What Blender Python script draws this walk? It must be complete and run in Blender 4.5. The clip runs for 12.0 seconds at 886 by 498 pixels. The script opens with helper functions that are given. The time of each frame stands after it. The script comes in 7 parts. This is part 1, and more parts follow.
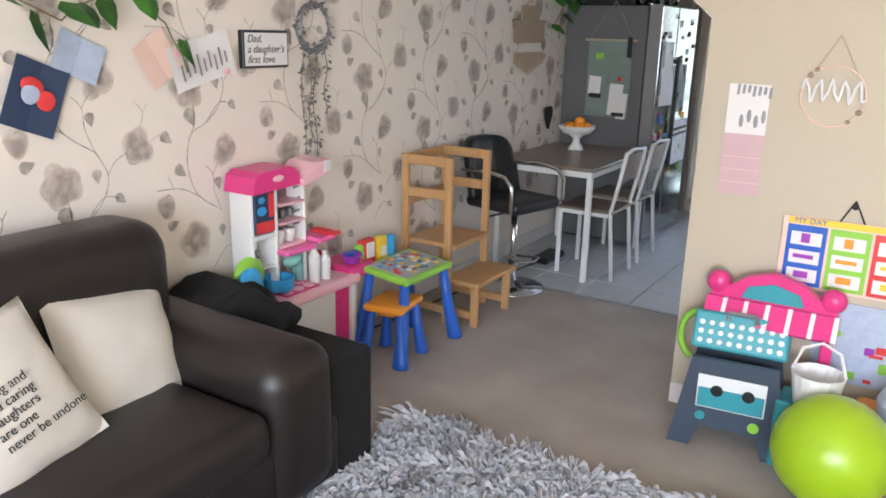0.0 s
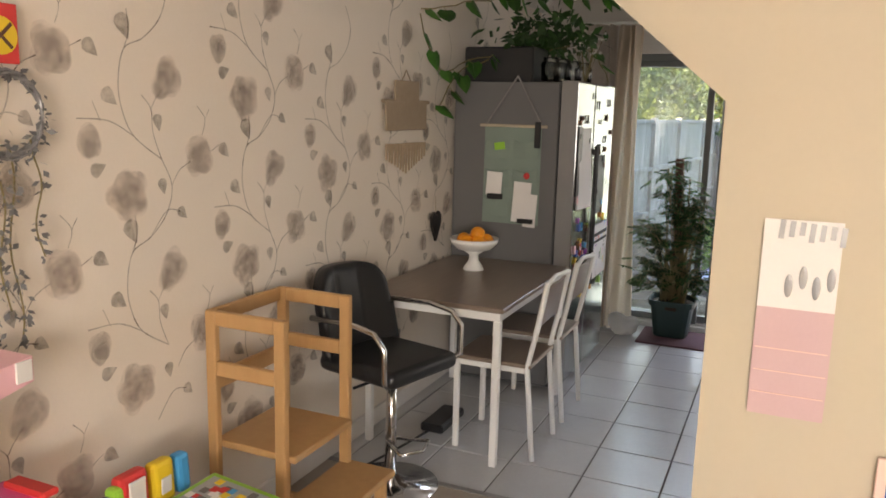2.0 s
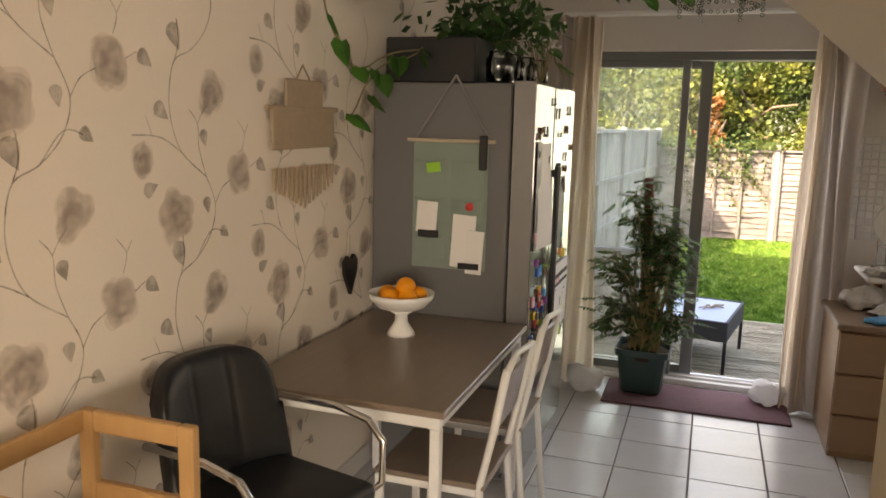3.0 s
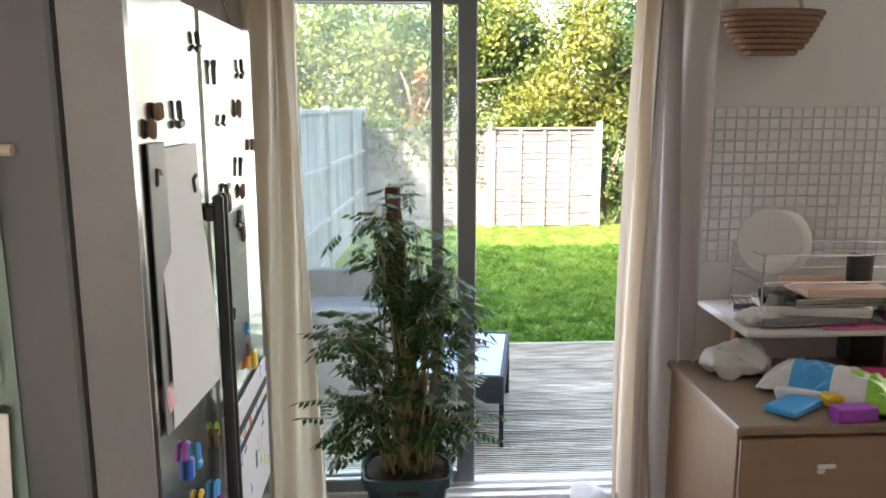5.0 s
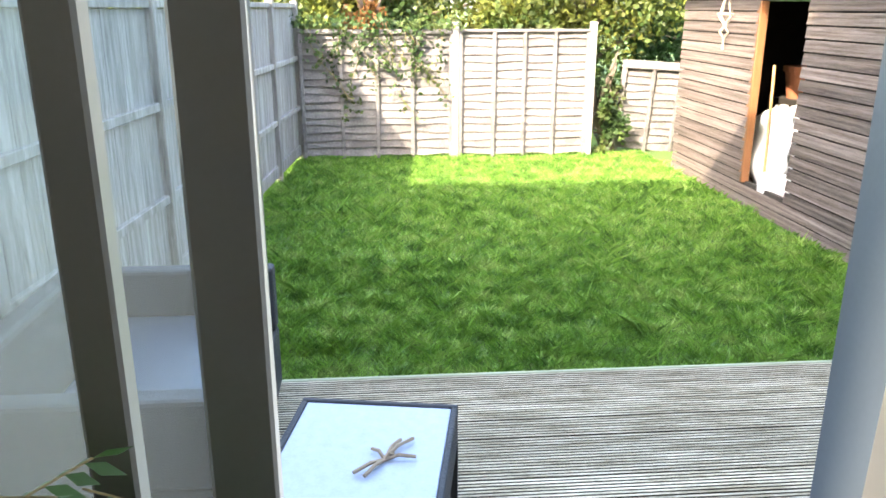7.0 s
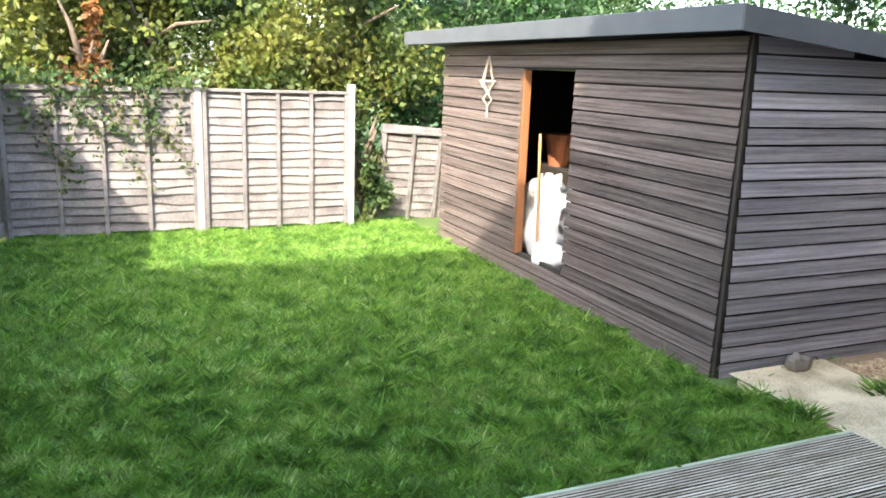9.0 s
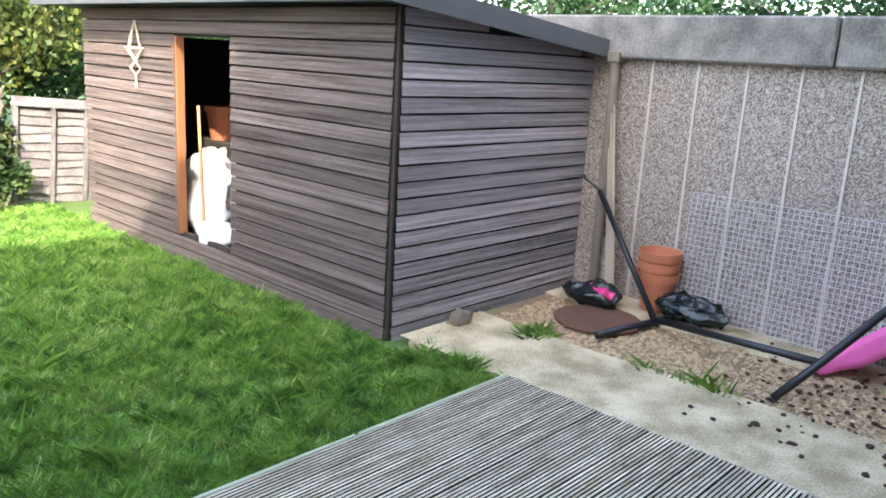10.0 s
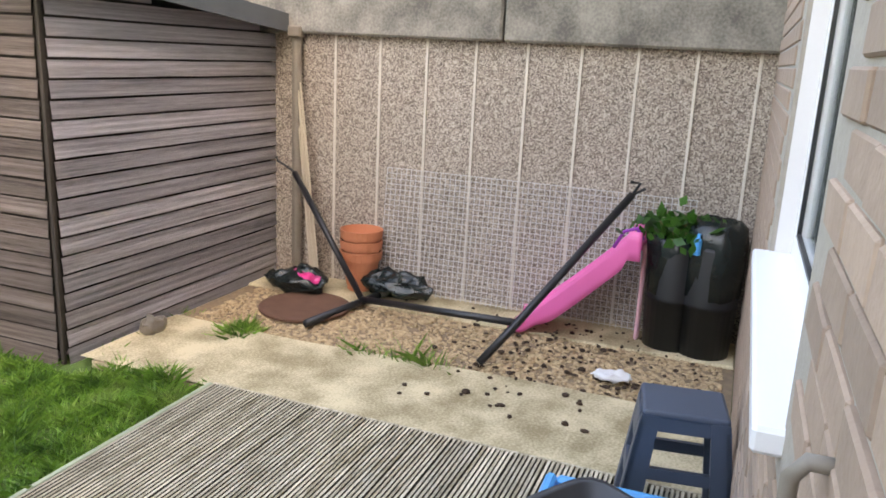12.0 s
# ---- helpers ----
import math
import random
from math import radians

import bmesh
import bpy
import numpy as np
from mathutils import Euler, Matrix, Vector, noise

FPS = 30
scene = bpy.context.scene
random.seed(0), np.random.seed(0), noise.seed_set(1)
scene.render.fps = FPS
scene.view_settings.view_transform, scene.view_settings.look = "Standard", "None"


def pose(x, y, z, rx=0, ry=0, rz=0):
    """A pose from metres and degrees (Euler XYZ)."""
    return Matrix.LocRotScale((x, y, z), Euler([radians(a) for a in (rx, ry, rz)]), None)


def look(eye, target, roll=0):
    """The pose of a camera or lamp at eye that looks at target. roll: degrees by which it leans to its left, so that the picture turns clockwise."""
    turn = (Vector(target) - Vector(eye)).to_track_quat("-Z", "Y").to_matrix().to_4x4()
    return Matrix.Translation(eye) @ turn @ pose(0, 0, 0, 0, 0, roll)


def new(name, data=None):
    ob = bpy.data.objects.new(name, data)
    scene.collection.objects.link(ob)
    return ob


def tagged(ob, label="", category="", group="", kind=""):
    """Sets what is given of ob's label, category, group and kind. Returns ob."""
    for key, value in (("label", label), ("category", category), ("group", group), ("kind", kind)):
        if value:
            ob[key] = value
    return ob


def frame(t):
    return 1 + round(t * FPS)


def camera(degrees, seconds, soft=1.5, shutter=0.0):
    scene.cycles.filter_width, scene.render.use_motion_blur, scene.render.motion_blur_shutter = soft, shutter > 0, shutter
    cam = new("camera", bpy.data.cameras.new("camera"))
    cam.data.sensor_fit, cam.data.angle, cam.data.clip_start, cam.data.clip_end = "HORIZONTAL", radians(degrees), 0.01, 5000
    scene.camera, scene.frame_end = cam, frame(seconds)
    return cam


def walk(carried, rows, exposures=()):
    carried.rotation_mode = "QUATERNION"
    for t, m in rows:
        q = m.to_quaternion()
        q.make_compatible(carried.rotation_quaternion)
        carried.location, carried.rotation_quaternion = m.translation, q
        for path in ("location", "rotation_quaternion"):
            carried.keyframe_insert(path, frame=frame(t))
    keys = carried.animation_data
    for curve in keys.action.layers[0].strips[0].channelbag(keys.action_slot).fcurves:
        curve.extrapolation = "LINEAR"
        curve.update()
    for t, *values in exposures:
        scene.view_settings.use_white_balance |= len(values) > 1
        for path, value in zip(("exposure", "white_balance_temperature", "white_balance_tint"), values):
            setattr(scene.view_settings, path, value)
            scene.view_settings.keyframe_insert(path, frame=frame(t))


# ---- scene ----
# ---- camera and walk ----
cam = camera(59.4, 12.0, soft=1.7)
METRES, EYE, TURN = 8.0, 1.5, 31.9
ROWS = [
    (0.0, 0.0, 0.0, 0.0, 0.38, -15.69, -1.37),
    (0.5, 0.004, 0.023, 0.0021, -2.53, -14.82, -1.06),
    (1.0, 0.0013, 0.0757, 0.0088, -5.75, -11.5, -0.4),
    (1.5, 0.011, 0.1286, 0.0079, -7.34, -9.67, -0.8),
    (2.0, 0.0238, 0.1891, 0.0044, -7.84, -10.08, -1.44),
    (2.5, 0.037, 0.2544, 0.0059, -9.88, -9.9, -1.67),
    (4.5, 0.1107, 0.4962, 0.0043, -28.18, -8.83, -0.09),
    (5.0, 0.1478, 0.5474, 0.0029, -35.02, -10.43, 0.08),
    (5.5, 0.1978, 0.5933, -0.0026, -37.5, -14.39, 0.3),
    (6.0, 0.2444, 0.6464, -0.0081, -38.04, -17.91, 0.06),
    (6.5, 0.2941, 0.6956, -0.0075, -36.49, -18.19, -0.09),
    (8.5, 0.3889, 0.8360, -0.0011, -42.53, -11.83, -1.0),
    (9.0, 0.3892, 0.8345, -0.0034, -55.01, -12.9, -2.05),
    (9.5, 0.3934, 0.8314, -0.0056, -67.35, -13.56, -2.91),
    (10.0, 0.4079, 0.8313, -0.007, -78.5, -13.65, -3.27),
    (10.5, 0.4270, 0.8340, -0.0099, -87.67, -14.53, -2.99),
    (11.0, 0.4359, 0.8310, -0.0178, -94.66, -16.95, -3.24),
    (11.5, 0.4368, 0.8288, -0.0167, -99.15, -17.35, -3.47),
    (12.0, 0.4380, 0.8259, -0.0075, -100.59, -14.11, -2.77),
]
EXPOSURES = [(0.0, 3.6, 6100, 13), (1.5, 3.6, 6600, 16), (2.1, 3.55, 8300, 18), (2.5, 3.55, 9800, 19), (2.7, 3.55, 9800, 19), (4.3, 4.2, 7600, 15), (5.5, 4.1, 7400, 13), (6.5, 4.05, 7400, 10), (8.3, 3.2, 7200, 7), (9.5, 3.25, 6600, 10), (10.5, 3.35, 6700, 12), (12.0, 3.4, 8900, 15)]
walk(cam, [(t, pose(0, 0, EYE, 0, 0, TURN) @ pose(METRES * x, METRES * y, METRES * z, 90 + pitch, roll, yaw)) for t, x, y, z, yaw, pitch, roll in ROWS], EXPOSURES)

# ---- world, sun, sky fill lamps ----
world = bpy.data.worlds.new("sky")
scene.world = world
world.use_nodes = True
wn = world.node_tree
sky = wn.nodes.new("ShaderNodeTexSky")
sky.sky_type = "NISHITA"
sky.sun_disc = False
sky.sun_elevation, sky.sun_rotation = radians(36.4), radians(219.2)
wn.links.new(sky.outputs[0], wn.nodes["Background"].inputs[0])
wn.nodes["Background"].inputs[1].default_value = 0.15
sky.dust_density = 3.0
sun_data = bpy.data.lights.new("sun", "SUN")
sun_data.energy, sun_data.angle, sun_data.color = 1.2, radians(0.5), (1.0, 0.93, 0.82)
sun = new("sun", sun_data)
sun.matrix_world = look((-8.55, -10.5, 10), (0, 0, 0))


def sky_fill_light(x, y, z, w, h, power, ahead):
    d = bpy.data.lights.new("sky_fill_light", "AREA")
    d.shape, d.size, d.size_y, d.energy, d.color = "RECTANGLE", w, h, power, (0.93, 0.97, 1.0)
    ob = new("sky_fill_light", d)
    ob.matrix_world = look((x, y, z), ahead)
    return ob


# Lamps added in the openings, standing in for skylight that enters the rooms.
sky_fill_light(0.8, -2.25, 1.45, 2.6, 1.3, 14, (0.8, 0, 1.35))
sky_fill_light(1.4, 7.0, 1.45, 1.4, 0.9, 1.3, (1.4, 5, 1.2))
sky_fill_light(-1.1, 7.24, 1.0, 1.3, 1.8, 1.2, (-1.1, 5, 0.9))


# ---- materials ----
def nodes_of(name):
    m = bpy.data.materials.new(name)
    m.use_nodes = True
    return m, m.node_tree.nodes, m.node_tree.links, m.node_tree.nodes["Principled BSDF"]


def surface(name, a, b=None, rough=0.6, metal=0.0, scale=8.0, stretch=(1, 1, 1), bump=0.1, fine=120.0, spread=0.0, coat=0.0, amount=0.8, world_space=False):
    """Two colours mixed by a coarse and a fine grain, with relief; spread: how much pieces differ from one another."""
    m, n, l, p = nodes_of(name)
    b = b or tuple(c * 0.8 for c in a)
    co = n.new("ShaderNodeTexCoord")
    mp = n.new("ShaderNodeMapping")
    mp.inputs["Scale"].default_value = stretch
    info = n.new("ShaderNodeObjectInfo")
    add = n.new("ShaderNodeVectorMath")
    add.operation = "ADD"
    sc = n.new("ShaderNodeMath")
    sc.operation = "MULTIPLY"
    sc.inputs[1].default_value = 37.0 if spread else 0.0
    l.new(info.outputs["Random"], sc.inputs[0])
    if world_space:
        geo = n.new("ShaderNodeNewGeometry")
        l.new(geo.outputs["Position"], add.inputs[0])
    else:
        l.new(co.outputs["Object"], add.inputs[0])
    l.new(sc.outputs[0], add.inputs[1])
    l.new(add.outputs[0], mp.inputs[0])
    t1, t2 = n.new("ShaderNodeTexNoise"), n.new("ShaderNodeTexNoise")
    t1.inputs["Scale"].default_value, t1.inputs["Detail"].default_value = scale, 4
    t2.inputs["Scale"].default_value, t2.inputs["Detail"].default_value = fine, 3
    for t in (t1, t2):
        l.new(mp.outputs[0], t.inputs["Vector"])
    mixf = n.new("ShaderNodeMath")
    mixf.operation = "ADD"
    h1, h2 = n.new("ShaderNodeMath"), n.new("ShaderNodeMath")
    h1.operation = h2.operation = "MULTIPLY"
    h1.inputs[1].default_value, h2.inputs[1].default_value = 0.65, 0.35
    l.new(t1.outputs["Fac"], h1.inputs[0]), l.new(t2.outputs["Fac"], h2.inputs[0])
    l.new(h1.outputs[0], mixf.inputs[0]), l.new(h2.outputs[0], mixf.inputs[1])
    ramp = n.new("ShaderNodeMapRange")
    ramp.inputs[1].default_value, ramp.inputs[2].default_value = 0.5 - 0.25 / max(amount, 0.1), 0.5 + 0.25 / max(amount, 0.1)
    l.new(mixf.outputs[0], ramp.inputs[0])
    mix = n.new("ShaderNodeMix")
    mix.data_type = "RGBA"
    mix.inputs[6].default_value, mix.inputs[7].default_value = (*b, 1), (*a, 1)
    l.new(ramp.outputs[0], mix.inputs[0])
    out = mix.outputs[2]
    if spread:
        hsv = n.new("ShaderNodeHueSaturation")
        v = n.new("ShaderNodeMapRange")
        v.inputs[3].default_value, v.inputs[4].default_value = 1 - spread, 1 + spread
        l.new(info.outputs["Random"], v.inputs[0])
        l.new(v.outputs[0], hsv.inputs["Value"])
        l.new(out, hsv.inputs["Color"])
        out = hsv.outputs[0]
    l.new(out, p.inputs["Base Color"])
    p.inputs["Roughness"].default_value, p.inputs["Metallic"].default_value = rough, metal
    p.inputs["Coat Weight"].default_value = coat
    if bump:
        bp = n.new("ShaderNodeBump")
        bp.inputs["Strength"].default_value, bp.inputs["Distance"].default_value = bump, 0.01
        l.new(mixf.outputs[0], bp.inputs["Height"])
        l.new(bp.outputs[0], p.inputs["Normal"])
    return m


def leafy(name, cols, scale=1.2, rough=0.55):
    """Leaves: the hue drifts over the crown and from leaf to leaf, and light shines through a little."""
    m, n, l, p = nodes_of(name)
    geo = n.new("ShaderNodeNewGeometry")
    t = n.new("ShaderNodeTexNoise")
    t.inputs["Scale"].default_value, t.inputs["Detail"].default_value = scale, 5
    l.new(geo.outputs["Position"], t.inputs["Vector"])
    r = n.new("ShaderNodeValToRGB")
    e = r.color_ramp.elements
    e[0].position, e[1].position = 0.3, 0.72
    e[0].color, e[1].color = (*cols[0], 1), (*cols[-1], 1)
    for i, c in enumerate(cols[1:-1]):
        k = e.new(0.3 + 0.42 * (i + 1) / (len(cols) - 1))
        k.color = (*c, 1)
    l.new(t.outputs["Fac"], r.inputs[0])
    hsv = n.new("ShaderNodeHueSaturation")
    v = n.new("ShaderNodeMapRange")
    v.inputs[3].default_value, v.inputs[4].default_value = 0.6, 1.35
    l.new(geo.outputs["Random Per Island"], v.inputs[0])
    l.new(v.outputs[0], hsv.inputs["Value"])
    l.new(r.outputs[0], hsv.inputs["Color"])
    l.new(hsv.outputs[0], p.inputs["Base Color"])
    p.inputs["Roughness"].default_value = rough
    tr = n.new("ShaderNodeBsdfTranslucent")
    l.new(hsv.outputs[0], tr.inputs[0])
    ms = n.new("ShaderNodeMixShader")
    ms.inputs[0].default_value = 0.35
    l.new(p.outputs[0], ms.inputs[1]), l.new(tr.outputs[0], ms.inputs[2])
    l.new(ms.outputs[0], n["Material Output"].inputs[0])
    return m


def see_through(name, gloss=0.08, tint=(0.93, 0.97, 0.96), haze=0.0):
    """Clear glass; the last argument scatters light, painting in the pane's reflected haze."""
    m, n, l, p = nodes_of(name)
    tr, gl, ms, fr = n.new("ShaderNodeBsdfTransparent"), n.new("ShaderNodeBsdfGlossy"), n.new("ShaderNodeMixShader"), n.new("ShaderNodeFresnel")
    tr.inputs[0].default_value = (*tint, 1)
    gl.inputs["Roughness"].default_value = 0.02
    fr.inputs[0].default_value = 1.3 + gloss * 3
    l.new(fr.outputs[0], ms.inputs[0])
    l.new(tr.outputs[0], ms.inputs[1]), l.new(gl.outputs[0], ms.inputs[2])
    out = ms
    if haze:
        tl, md = n.new("ShaderNodeBsdfTranslucent"), n.new("ShaderNodeMixShader")
        tl.inputs[0].default_value = (0.9, 0.9, 0.84, 1)
        geo, t, mr = n.new("ShaderNodeNewGeometry"), n.new("ShaderNodeTexNoise"), n.new("ShaderNodeMapRange")
        t.inputs["Scale"].default_value, t.inputs["Detail"].default_value = 3.0, 5
        l.new(geo.outputs["Position"], t.inputs["Vector"])
        mr.inputs[1].default_value, mr.inputs[2].default_value = 0.3, 0.7
        mr.inputs[3].default_value, mr.inputs[4].default_value = haze * 0.6, haze * 1.4
        l.new(t.outputs["Fac"], mr.inputs[0]), l.new(mr.outputs[0], md.inputs[0])
        l.new(ms.outputs[0], md.inputs[1]), l.new(tl.outputs[0], md.inputs[2])
        out = md
    l.new(out.outputs[0], n["Material Output"].inputs[0])
    return m


def sheer(name, colour, through_share, weave=400.0):
    """Cloth that lets light through: curtains, netting, tissue."""
    m, n, l, p = nodes_of(name)
    p.inputs["Base Color"].default_value = (*colour, 1)
    p.inputs["Roughness"].default_value = 0.9
    co, t = n.new("ShaderNodeTexCoord"), n.new("ShaderNodeTexNoise")
    t.inputs["Scale"].default_value = weave
    l.new(co.outputs["Object"], t.inputs["Vector"])
    bp = n.new("ShaderNodeBump")
    bp.inputs["Strength"].default_value = 0.15
    l.new(t.outputs["Fac"], bp.inputs["Height"])
    l.new(bp.outputs[0], p.inputs["Normal"])
    tr, ms = n.new("ShaderNodeBsdfTranslucent"), n.new("ShaderNodeMixShader")
    tr.inputs[0].default_value = (*colour, 1)
    ms.inputs[0].default_value = through_share
    l.new(p.outputs[0], ms.inputs[1]), l.new(tr.outputs[0], ms.inputs[2])
    l.new(ms.outputs[0], n["Material Output"].inputs[0])
    return m


def print_ink(name, colour, cover):
    """Watercolour print on paper: uneven ink that lets the paper show."""
    m, n, l, p = nodes_of(name)
    p.inputs["Base Color"].default_value = (*colour, 1)
    p.inputs["Roughness"].default_value = 0.7
    geo, t, mr = n.new("ShaderNodeNewGeometry"), n.new("ShaderNodeTexNoise"), n.new("ShaderNodeMapRange")
    t.inputs["Scale"].default_value, t.inputs["Detail"].default_value = 34, 5
    l.new(geo.outputs["Position"], t.inputs["Vector"])
    mr.inputs[1].default_value, mr.inputs[2].default_value = 0.3, 0.7
    mr.inputs[3].default_value, mr.inputs[4].default_value = cover * 0.35, cover
    l.new(t.outputs["Fac"], mr.inputs[0])
    tr, ms = n.new("ShaderNodeBsdfTransparent"), n.new("ShaderNodeMixShader")
    l.new(mr.outputs[0], ms.inputs[0])
    l.new(tr.outputs[0], ms.inputs[1]), l.new(p.outputs[0], ms.inputs[2])
    l.new(ms.outputs[0], n["Material Output"].inputs[0])
    return m


